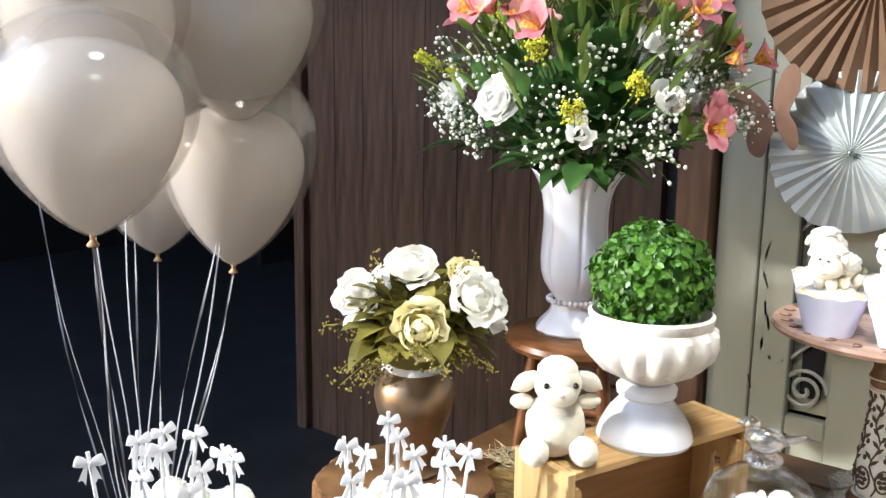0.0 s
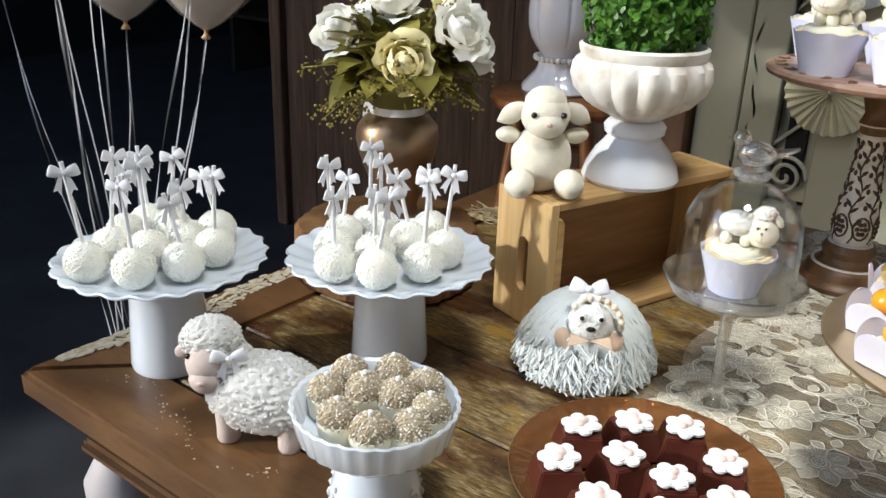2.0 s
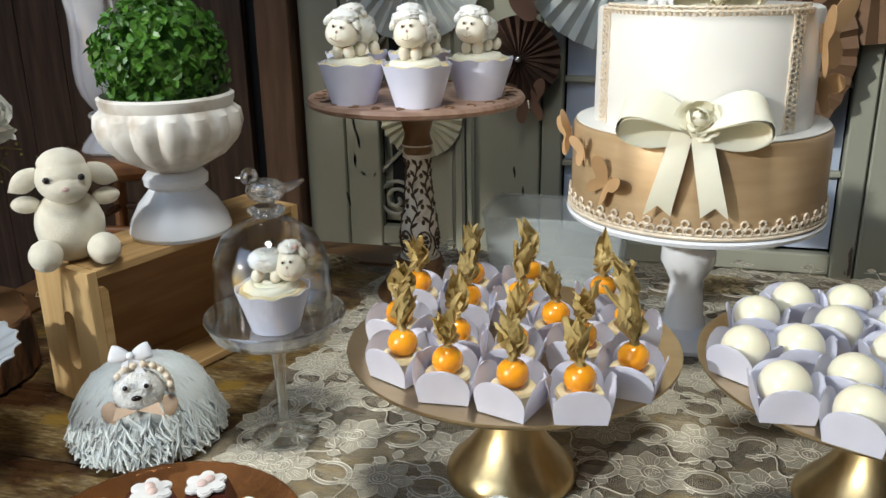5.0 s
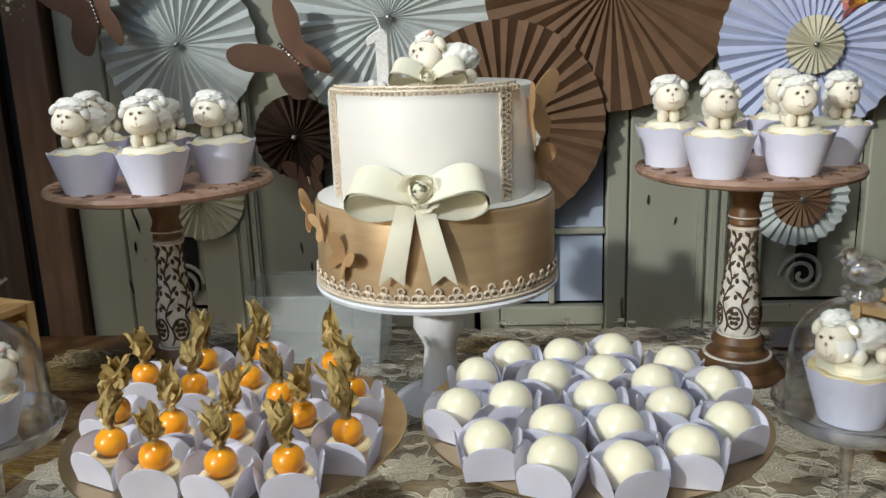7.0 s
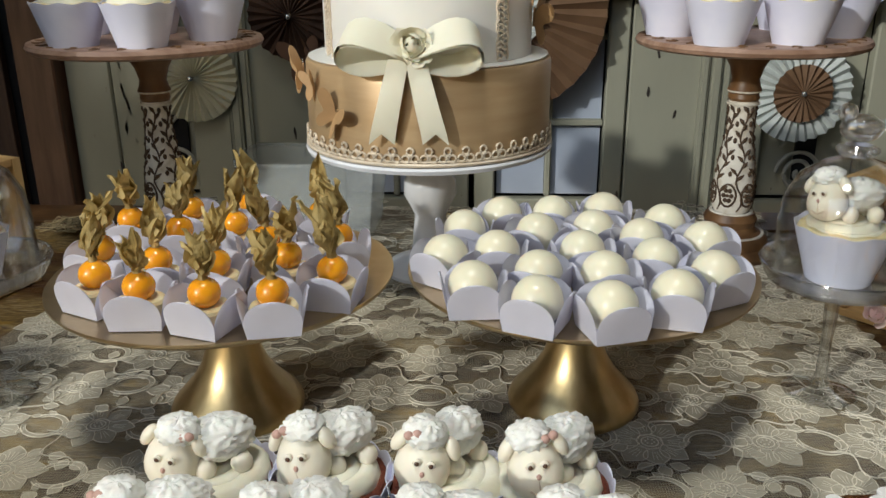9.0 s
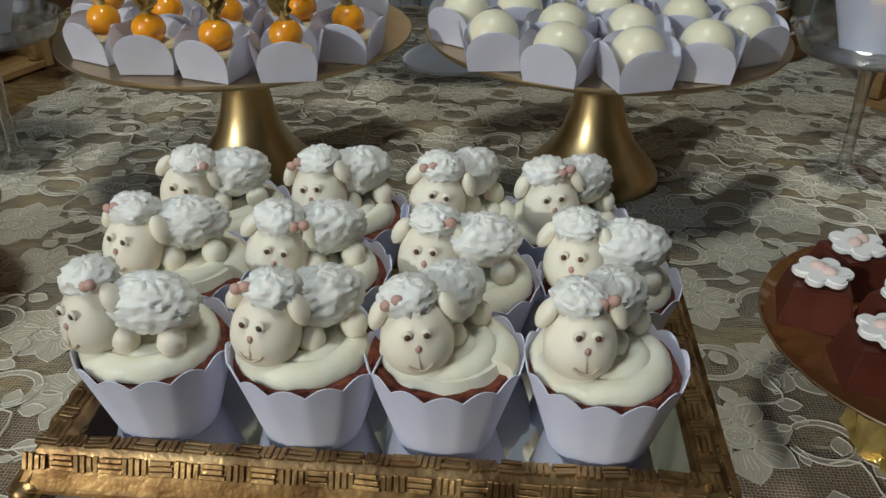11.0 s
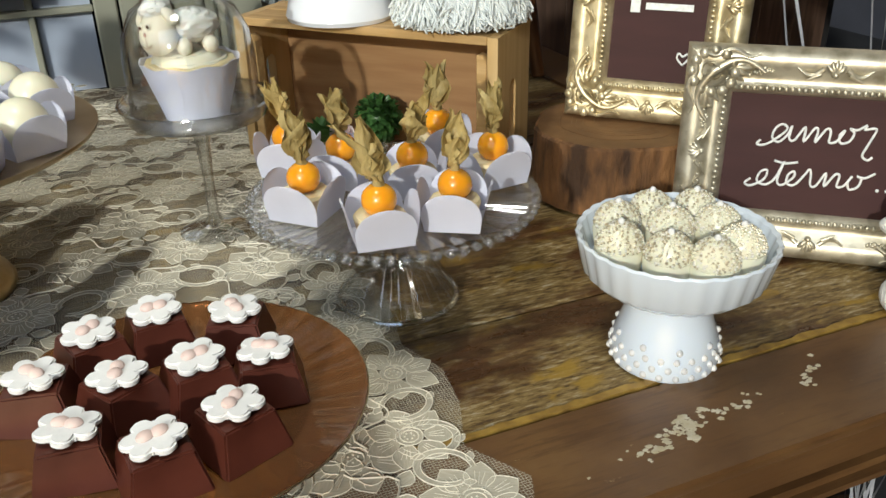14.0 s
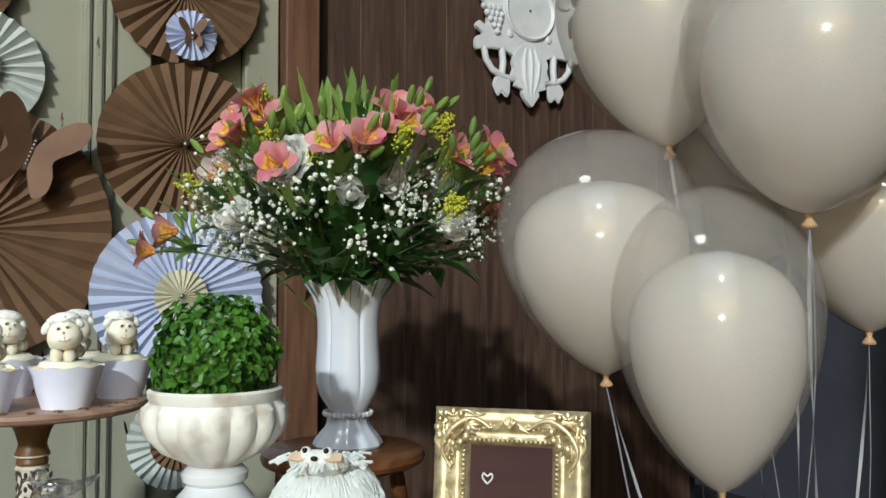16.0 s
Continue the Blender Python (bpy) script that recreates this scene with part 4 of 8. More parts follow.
def compote(x, y, label):
    o = thing("compote_dish", label, "compote dish", pose(x, y, T))
    R = 0.0755
    fl = lambda a, r, z: (r * (1 + (0.022 if r > 0.055 else 0.0) * abs(math.sin(a * 15)) - (0.011 if r > 0.055 else 0)), z)
    make("bowl", Geo().lathe([(0, 0.066), (0.034, 0.066), (0.058, 0.070), (0.069, 0.080), (R, 0.108), (R - 0.001, 0.110), (R - 0.004, 0.108), (0.064, 0.084), (0.05, 0.078), (0, 0.077)], 120, rf=fl), M_milk, o)
    ft = make("foot", Geo().lathe([(0, 0), (0.042, 0), (0.0435, 0.006), (0.041, 0.022), (0.035, 0.040), (0.031, 0.055), (0.033, 0.067), (0, 0.067)], 40), M_milk, o)
    g = Geo()
    for k, (rr, zz, n, off) in enumerate(((0.0432, 0.005, 22, 0), (0.0424, 0.0115, 22, 0.5), (0.0412, 0.0185, 22, 0), (0.0396, 0.0260, 9, 0.2))):
        for i in range(n):
            a = 2 * math.pi * (i + off) / n
            g.ball((rr * math.cos(a), rr * math.sin(a), zz), 0.0028, 8, 6)
    make("pearl_beading", g, M_pearl, ft, "pearl beads round the foot")["kind"] = "stuff"
    return o


compote(-0.640, 0.092, "white fluted china compote with pearl beads, filled with sesame truffles")
compote(0.693, 0.135, "white fluted china compote with pearl beads, filled with sprinkled truffles")


coat_me = {}


def truffle(x, y, z, coat, label, group):
    o = thing("truffle", label, "truffle", pose(x, y, z), group=group)
    make("white_chocolate_cup", Geo().lathe([(0, 0), (0.0150, 0), (0.0164, 0.001), (0.0187, 0.0165), (0.0180, 0.0205), (0, 0.0205)], 28), M_bonbon, o)
    top = make("coated_top", Geo().ball((0, 0, 0.0215), 0.0174, 18, 12), coat[0], o)
    if group not in coat_me:
        coat_me[group] = make("sprinkles", crumbs((0, 0, 0.0215), 0.0176, 520 if coat[0] is M_bead_tan else 300, 0.00112, 5, len(coat), -0.9 if coat[0] is M_bead_tan else -0.05), list(coat), top).data
    else:
        share("sprinkles", coat_me[group], top, pose(0, 0, 0, 0, 0, x * 9000 % 360))
    top.children[0]["kind"] = "stuff"
    make("pearl", Geo().ball((0, 0, 0.0405), 0.0028, 8, 6), M_pearl, top)


for x, y, dz in ((-0.686, 0.078, 0), (-0.690, 0.112, 0.002), (-0.660, 0.140, 0.003), (-0.622, 0.140, 0.002), (-0.655, 0.095, 0.006), (-0.626, 0.106, 0.006), (-0.594, 0.112, 0.001), (-0.648, 0.053, 0.002), (-0.612, 0.055, 0.002), (-0.590, 0.080, 0.001)):
    truffle(x, y, T + 0.0835 + dz, (M_bead_tan, M_bead_pale, M_bead_tan, M_bead_tan, M_bead_pale), "round truffle rolled in brown sesame with a pearl", "sesame truffles")
for x, y, dz in ((0.645, 0.140, 0.002), (0.664, 0.172, 0.002), (0.700, 0.178, 0.002), (0.667, 0.110, 0.002), (0.690, 0.140, 0.006), (0.690, 0.088, 0.002), (0.722, 0.098, 0.002), (0.728, 0.132, 0.003), (0.732, 0.164, 0.002)):
    truffle(x, y, T + 0.0835 + dz, (M_bonbon, M_bead_gold, M_bead_pale, M_bead_gold), "round truffle coated with silver-brown sprinkles and a pearl", "sprinkled truffles")


def gold_stand(x, y, R):
    o = thing("cake_stand", "brushed gold metal pedestal stand", "cake stand", pose(x, y, T), group="gold stands")
    make("plate", Geo().lathe([(0, 0.143), (R * 0.8, 0.1435), (R * 0.985, 0.147), (R, 0.150), (R, 0.1525), (R * 0.985, 0.1525), (R * 0.96, 0.1515), (0, 0.151)], 96), M_goldplate, o)
    make("foot", Geo().lathe([(0, 0), (0.065, 0), (0.067, 0.003), (0.0672, 0.007), (0.064, 0.014), (0.054, 0.025), (0.042, 0.039), (0.0325, 0.055), (0.0265, 0.074), (0.0225, 0.094), (0.0205, 0.112), (0.0205, 0.120), (0.0285, 0.1225), (0.0300, 0.1255), (0.0285, 0.1285), (0.0265, 0.1300), (0.0280, 0.1345), (0.0330, 0.1400), (0.035, 0.143), (0, 0.143)], 64), M_gold, o)


G1, G2 = (-0.203, 0.468), (0.141, 0.495)
gold_stand(*G1, 0.163)
gold_stand(*G2, 0.168)


def petal_box_geo(s=0.0262):
    g = Geo()
    b = s * 0.82
    g.box((0, 0, 0.0006), (2 * b, 2 * b, 0.0012))
    for k in range(4):
        at = pose(0, 0, 0, 0, 0, 90 * k)
        rows = []
        for i in range(10):
            v = math.sin(math.pi / 2 * i / 9)
            z = 0.0345 * v
            w = b * (1 + 0.26 * v) * (1 if v < 0.22 else math.sqrt(max(0.0, 1 - ((v - 0.22) / 0.78) ** 2.3)))
            out = b + 0.0055 * v + 0.002 * v * v
            rows.append([(-w, -out, z), (-w * 0.5, -out - 0.0008 * v, z), (0, -out - 0.001 * v, z), (w * 0.5, -out - 0.0008 * v, z), (w, -out, z)])
        g.grid(rows, 0, at)
        g.grid([[(p[0], p[1] + 0.0007, p[2]) for p in r] for r in rows], 0, at, flip=True)
    return g


def husk_geo(seed):
    """A twisted dry neck that opens into crumpled papery lobes."""
    r = random.Random(seed)
    g = Geo()
    n = 5
    lean = Vector((r.uniform(-1, 1), r.uniform(-1, 1), 0)) * 0.22
    for k in range(n):
        a0 = 2 * math.pi * k / n + r.uniform(-0.35, 0.35)
        L, tw = r.uniform(0.026, 0.050), r.uniform(0.5, 1.9)
        w0, op = r.uniform(0.0070, 0.0120), r.uniform(0.30, 1.15) * (1.0 if k % 2 else 0.5)
        rows = []
        for i in range(12):
            v = i / 11
            a = a0 + tw * min(v, 0.55) * 1.5
            w = (0.0020 + w0 * max(0.0, math.sin(math.pi * min(1, max(0.0, v - 0.14) / 0.88)) ** 0.75)) * (1 - v ** 4) + 0.0003
            if i == 0:
                w = 0.0
            rad = (0.0 if i == 0 else 0.0030) - 0.0008 * math.sin(math.pi * min(1, v * 2)) + (0.017 * op) * max(0.0, v - 0.30) ** 1.1 + (0.0040 * noise.noise(Vector((seed * 3.1, k * 5, v * 4))) if i else 0.0)
            c = Vector((rad * math.cos(a), rad * math.sin(a), L * v)) + lean * (L * v * v)
            t = Vector((-math.sin(a), math.cos(a), 0.45 * noise.noise(Vector((seed, k * 3, v * 3)))))
            nn = Vector((math.cos(a), math.sin(a), 0.15))
            row = []
            for j in range(7):
                q = j / 3 - 1
                cr = 0.0042 * noise.noise(Vector((q * 2.0 + seed, v * 7, k * 4))) + 0.0012 * math.sin(q * 6 + k)
                row.append(tuple(c + t * (q * w) + (nn * (-0.40 * w * q * q + 0.0022 * (1 - q * q) + cr) if i else Vector((0, 0, 0)))))
            rows.append(row)
        g.grid(rows)
    g.tube([(0, 0, -0.003), (0.0006, 0, 0.004), (0, 0.0006, 0.012), (0, 0, 0.018)], [0.0046, 0.0036, 0.0036, 0.0020], 8)
    return g


box_me = None
HUSKS = []


def physalis(x, y, z, turn, k):
    global box_me
    o = thing("physalis_tartlet", "orange physalis with dry husk in a white petal box", "sweet", pose(x, y, z, 0, 0, turn), group="physalis sweets")
    if box_me is None:
        box_me = make("petal_box", petal_box_geo(), M_paper, o, "white folded paper box", smooth=40).data
    else:
        share("petal_box", box_me, o, pose(0, 0, 0))["label"] = "white folded paper box"
    make("tartlet", Geo().lathe([(0, 0.0013), (0.0165, 0.0013), (0.0205, 0.018), (0.0190, 0.0205), (0, 0.0215)], 20, rf=lambda a, r, z: (r * (1 + 0.025 * math.sin(a * 12)), z)), M_filling, o)
    berry = make("berry", Geo().ball((0, 0, 0.0315), (0.0138, 0.0138, 0.0130), 18, 12), M_berry, o, "glossy orange berry")
    if len(HUSKS) < 6:
        h = make("husk", husk_geo(k), M_husk, berry, "dry papery husk", smooth=60)
        HUSKS.append(h.data)
    else:
        h = share("husk", HUSKS[k % 6], berry, pose(0, 0, 0))
    h.matrix_basis = pose(0, 0, 0.0443, (k * 37 % 19) - 9, (k * 53 % 23) - 11, k * 71) @ Matrix.Scale(0.92 + 0.05 * (k % 5), 4)


PB = T + 0.1522
PHYS_L = [(-0.291, 0.372), (-0.240, 0.346), (-0.178, 0.334), (-0.120, 0.338), (-0.078, 0.392), (-0.248, 0.410), (-0.190, 0.404), (-0.128, 0.428), (-0.322, 0.530), (-0.270, 0.572), (-0.160, 0.474), (-0.206, 0.590), (-0.088, 0.485), (-0.120, 0.560), (-0.316, 0.440), (-0.258, 0.500), (-0.205, 0.520)]
for k, (x, y) in enumerate(PHYS_L):
    x, y = G1[0] + (x - G1[0]) * 0.955, G1[1] + (y - G1[1]) * 0.955
    physalis(x, y, PB, (k * 29) % 50 - 25, k)
PHYS_R = [(0.450, 0.298), (0.490, 0.230), (0.553, 0.232), (0.618, 0.297), (0.546, 0.305), (0.498, 0.352), (0.600, 0.378), (0.462, 0.400)]
for k, (x, y) in enumerate(PHYS_R):
    physalis(x, y, T + 0.1055, (k * 37) % 60 - 45, k + 3)


def bonbon(x, y, z, turn, k):
    o = thing("white_bonbon", "round white chocolate bonbon in a white petal box", "sweet", pose(x, y, z, 0, 0, turn), group="white bonbons")
    share("petal_box", box_me, o, pose(0, 0, 0))["label"] = "white folded paper box"
    make("bonbon", Geo().ball((0, 0, 0.0230), (0.0216, 0.0216, 0.0215), 22, 14), M_bonbon, o)


BON = [(0.006, 0.450), (0.034, 0.380), (0.090, 0.348), (0.152, 0.338), (0.212, 0.366), (0.256, 0.415), (0.056, 0.465), (0.094, 0.410), (0.155, 0.410), (0.208, 0.448), (0.266, 0.500), (0.022, 0.530), (0.098, 0.522), (0.140, 0.468), (0.204, 0.508), (0.062, 0.580), (0.118, 0.586), (0.158, 0.535), (0.176, 0.600), (0.236, 0.558)]
for k, (x, y) in enumerate(BON):
    x, y = G2[0] + (x - G2[0]) * 0.955, G2[1] + (y - G2[1]) * 0.955
    bonbon(x, y, PB, (k * 41) % 70 - 35, k)

# ---- chocolates on amber glass ----
def amber_stand(x, y):
    o = thing("cake_stand", "amber ribbed glass pedestal plate with a gilded foot", "cake stand", pose(x, y, T) @ Matrix.Diagonal((1, 1, 1.053, 1)), group="amber glass stands")
    R = 0.112
    make("plate", Geo().lathe([(0, 0.070), (R * 0.6, 0.070), (R * 0.96, 0.077), (R, 0.080), (R * 0.995, 0.082), (R * 0.95, 0.0802), (R * 0.62, 0.0740), (0, 0.0735)], 128,
                              rf=lambda a, r, z: (r * (1 + 0.0015 * (r / R) ** 2 * math.sin(a * 44)), z + 0.0006 * max(0, (r / R - 0.6) / 0.4) * math.cos(a * 44))), M_amber, o)
    make("gilt_rim", Geo().tube([(R * 0.999 * math.cos(2 * math.pi * i / 96), R * 0.999 * math.sin(2 * math.pi * i / 96), 0.0812) for i in range(96)], 0.0005, 6, closed=True), M_goldplate, o, "thin gilded rim")
    make("foot", Geo().lathe([(0, 0), (0.043, 0), (0.0455, 0.004), (0.043, 0.008), (0.044, 0.020), (0.040, 0.032), (0.034, 0.046), (0.031, 0.060), (0.034, 0.0695), (0, 0.0695)], 64, rf=lambda a, r, z: (r * (1 + 0.07 * math.cos(a * 9) * math.sin(z * 150) + 0.03 * math.sin(a * 18)), z)), M_amber_foot, o, "crinkled gilded glass foot")


amber_stand(0.322, 0.117)
amber_stand(-0.425, 0.185)


def chocolate(x, y, turn, z=T + 0.0793):
    o = thing("chocolate", "square brown chocolate with a white sugar flower on top", "chocolate", pose(x, y, z, 0, 0, turn), group="flower chocolates")
    b, t, h = 0.0222, 0.0160, 0.0262
    g = Geo().add([(-b, -b, 0), (b, -b, 0), (b, b, 0), (-b, b, 0), (-t, -t, h), (t, -t, h), (t, t, h), (-t, t, h)], [(3, 2, 1, 0), (4, 5, 6, 7), (0, 1, 5, 4), (1, 2, 6, 5), (2, 3, 7, 6), (3, 0, 4, 7)])
    make("body", g, M_choc, o, bevel=0.0012, segs=2)
    out = []
    for i in range(48):
        a = 2 * math.pi * i / 48
        r = 0.0176 * (0.70 + 0.30 * abs(math.sin(a * 3)) ** 0.7)
        out.append((r * math.cos(a), r * math.sin(a)))
    tl = pose(0, 0, h + 0.0004, (turn * 3) % 8 - 4, (turn * 5) % 8 - 4, turn * 2)
    sf = make("sugar_flower", Geo().slab(out, 0.0012, 0.0055), M_sugar, o, "white sugar flower", at=tl, bevel=0.0012, segs=2)
    make("sugar_heart", Geo().ball((-0.0036, 0.001, 0.0062), (0.0050, 0.0044, 0.0026), 10, 6).ball((0.0036, -0.001, 0.0062), (0.0050, 0.0042, 0.0026), 10, 6), M_sugarpink, sf, "pale pink sugar heart")


CH_R = [(0.245, 0.139), (0.277, 0.176), (0.318, 0.186), (0.366, 0.165), (0.290, 0.120), (0.334, 0.119), (0.374, 0.110), (0.262, 0.080), (0.303, 0.052), (0.346, 0.064)]
CH_L = [(-0.481, 0.177), (-0.449, 0.212), (-0.411, 0.232), (-0.472, 0.125), (-0.434, 0.163), (-0.391, 0.160), (-0.366, 0.206), (-0.424, 0.100), (-0.377, 0.115), (-0.345, 0.160)]
for k, (x, y) in enumerate(CH_R):
    chocolate(x, y, (-12, 18, 5, -20, 30, 10, -8, -5, 8, 22)[k])
for k, (x, y) in enumerate(CH_L):
    chocolate(x, y, (35, 50, 28, 40, 60, 38, 20, 45, 34, 52)[k])

# ---- cut-glass stand ----
gs = thing("cake_stand", "clear pressed-glass pedestal stand with a beaded rim", "cake stand", pose(0.530, 0.312, T))
R = 0.123
make("plate", Geo().lathe([(0, 0.097), (R * 0.55, 0.097), (R * 0.95, 0.099), (R, 0.094), (R * 1.005, 0.096), (R * 0.985, 0.107), (R * 0.94, 0.1045), (0, 0.1045)], 144,
                          rf=lambda a, r, z: (r * (1 + 0.015 * (r / R) ** 3 * math.sin(a * 36)), z - 0.0012 * (r / R) * math.cos(a * 36) * (z < 0.1))), M_glass, gs)
g = Geo()
for i in range(72):
    a = 2 * math.pi * i / 72
    g.tube([(rr * R * math.cos(a), rr * R * math.sin(a), 0.0968) for rr in (0.30, 0.62, 0.94)], [0.0008, 0.0013, 0.0019], 5)
make("radial_ribs", g, M_crystal, gs, "pressed radial ribs")["kind"] = "stuff"
g = Geo()
for i in range(68):
    a = 2 * math.pi * i / 68
    g.ball((R * math.cos(a), R * math.sin(a), 0.1015), (0.0046, 0.0046, 0.0034), 8, 6)
make("beaded_rim", g, M_crystal, gs, "scalloped clear rim")["kind"] = "stuff"
make("foot", Geo().lathe([(0, 0), (0.052, 0), (0.0535, 0.003), (0.052, 0.008), (0.045, 0.020), (0.036, 0.034), (0.029, 0.050), (0.0255, 0.064), (0.0275, 0.080), (0.040, 0.0965), (0, 0.0965)], 96, rf=lambda a, r, z: (r * (1 + 0.05 * math.sin(a * 16)), z)), M_ribglass, gs)
make("foot_rim", Geo().tube([(0.0535 * math.cos(2 * math.pi * i / 64), 0.0535 * math.sin(2 * math.pi * i / 64), 0.0032) for i in range(64)], 0.0026, 8, closed=True), M_crystal, gs, "clear glass foot rim")


def bird_geo():
    g = Geo()
    g.ball((0, 0, 0.018), (0.021, 0.013, 0.014), 14, 10)
    g.ball((-0.015, 0, 0.033), 0.0095, 12, 8)
    g.tube([(-0.023, 0, 0.033), (-0.030, 0, 0.032)], [0.003, 0.0006], 6)
    g.tube([(0.016, 0, 0.020), (0.030, 0, 0.024), (0.042, 0, 0.030)], [0.007, 0.005, 0.002], 6)
    for s in (-1, 1):
        g.ball((0.004, s * 0.011, 0.021), (0.014, 0.004, 0.008), 10, 6)
    return g


def wool_lump(g, c, r, seed, m, lump=3.2, amp=0.17, at=None, n=54, k=34):
    """A whipped, lumpy ellipsoid of icing."""
    rows = []
    off = Vector((seed * 1.7, seed * 0.9, seed * 2.3))
    for i in range(k + 1):
        p = math.pi * i / k
        row = []
        for j in range(n):
            a = 2 * math.pi * j / n
            d = Vector((math.sin(p) * math.cos(a), math.sin(p) * math.sin(a), -math.cos(p)))
            e = Vector((d.x, d.y, d.z * 0.7)) * lump + off + noise.noise_vector(d * 2.4 + off) * 0.75
            f = noise.voronoi(e)[0]
            w = 1 + amp * (math.sqrt(min(1.0, 2.4 * (f[1] - f[0]))) - 0.62) + 0.035 * noise.noise(d * 9 + off)
            row.append((c[0] + d.x * r[0] * w, c[1] + d.y * r[1] * w, c[2] + d.z * r[2] * w))
        rows.append(row)
    g.grid(rows, m, at, wrap=True)


def fondant_sheep_geo(seed, s=1.0, look_a=0.0, head_up=0.0, ba=28):
    """Small modelled sheep: the head looks to -y, the body runs off at the angle ba; slots skin, wool, pink, eye."""
    g = Geo()
    q = random.Random(seed)
    hx, hy, hz = (-0.018 if ba < 30 else -0.012 if ba < 65 else -0.003), (-0.009 if ba < 65 else -0.013), 0.0180 + head_up
    bd = pose(hx, hy, head_up * 0.4, 0, 0, ba) @ pose(0.0235, 0, 0)
    wool_lump(g, (0.001, 0, 0.0200), (0.0215, 0.0150, 0.0135), seed, 1, 3.9, 0.18, bd)
    for x, y in ((-0.009, -0.010), (0.012, -0.010), (-0.009, 0.009), (0.012, 0.009)):
        g.ball((x, y, 0.0060 - head_up * 0.2), (0.0066, 0.0066, 0.0072), 12, 8, 0, bd)
    up = ba >= 65
    if up:
        # standing figure: a chest and two front legs under the head
        wool_lump(g, (hx, hy + 0.0100, 0.0165 + head_up * 0.5), (0.0150, 0.0140, 0.0145), seed + 9, 1, 3.4, 0.16)
        for sx in (-1, 1):
            g.ball((hx + sx * 0.0062, hy - 0.001, 0.0062), (0.0064, 0.0064, 0.0085), 12, 8, 0)
    hd = pose(hx, hy, hz + (0.003 if up else 0), (seed * 7) % 13 - 4, (seed * 11) % 25 - 12, look_a) @ (Matrix.Diagonal((1.18, 1.10, 1.02, 1)) if up else Matrix.Scale(1.14, 4))
    hk = len(g.v)
    g.ball((0, 0, 0), (0.0140, 0.0128, 0.0160), 22, 18, 0)
    g.v[hk:] = [tuple(hd @ Vector((x * (1 - 13 * z), y * (1 - 9 * z) - 0.0035 + 0.16 * z, z - 0.0025))) for x, y, z in g.v[hk:]]
    for sx in (-1, 1):
        g.ball((0, 0, 0), (0.0036, 0.0050, 0.0070), 12, 8, 1 if up else 0, hd @ pose(sx * 0.0134, -0.001, 0.0064, 0, -sx * 28, 0))
        g.ball((sx * 0.0036, -0.0138, 0.0040), (0.0024, 0.0010, 0.0024), 10, 6, 0, hd)
        g.ball((sx * 0.0036, -0.0145, 0.0038), (0.0013, 0.0010, 0.0014), 8, 6, 3, hd)
    g.ball((0, -0.0158, -0.0012), (0.0013, 0.0010, 0.0017), 8, 6, 2, hd)
    g.tube([(-0.0048, -0.0170, -0.0078), (-0.0024, -0.0179, -0.0094), (0.0, -0.0182, -0.0100), (0.0024, -0.0179, -0.0094), (0.0048, -0.0170, -0.0078)], 0.00045, 5, 4, hd)
    g.tube([(0, -0.0158, -0.0025), (0, -0.0176, -0.0094)], 0.0004, 4, 4, hd)
    wool_lump(g, (0.0016 * (seed % 3 - 1), 0.001, 0.0118), (0.0132 if up else 0.0112, 0.0108, 0.0072), seed + 3, 1, 2.9, 0.26, hd, 40, 24)
    if seed % 3 != 1 and not up:
        for d in (-0.003, 0.003):
            g.ball((0.0078 * (1 if seed % 2 else -1) + d * 0.7, -0.0062, 0.0142 + d * 0.3), (0.0026, 0.0022, 0.0024), 9, 6, 2, hd)
    g.v = [(x * s, y * s, z * s) for x, y, z in g.v]
    return g


SHEEP = [M_skin, M_wool, M_pink, M_eyebrown, mat("fondant_smile", (0.66, 0.53, 0.39), 0.55, scale=60)]


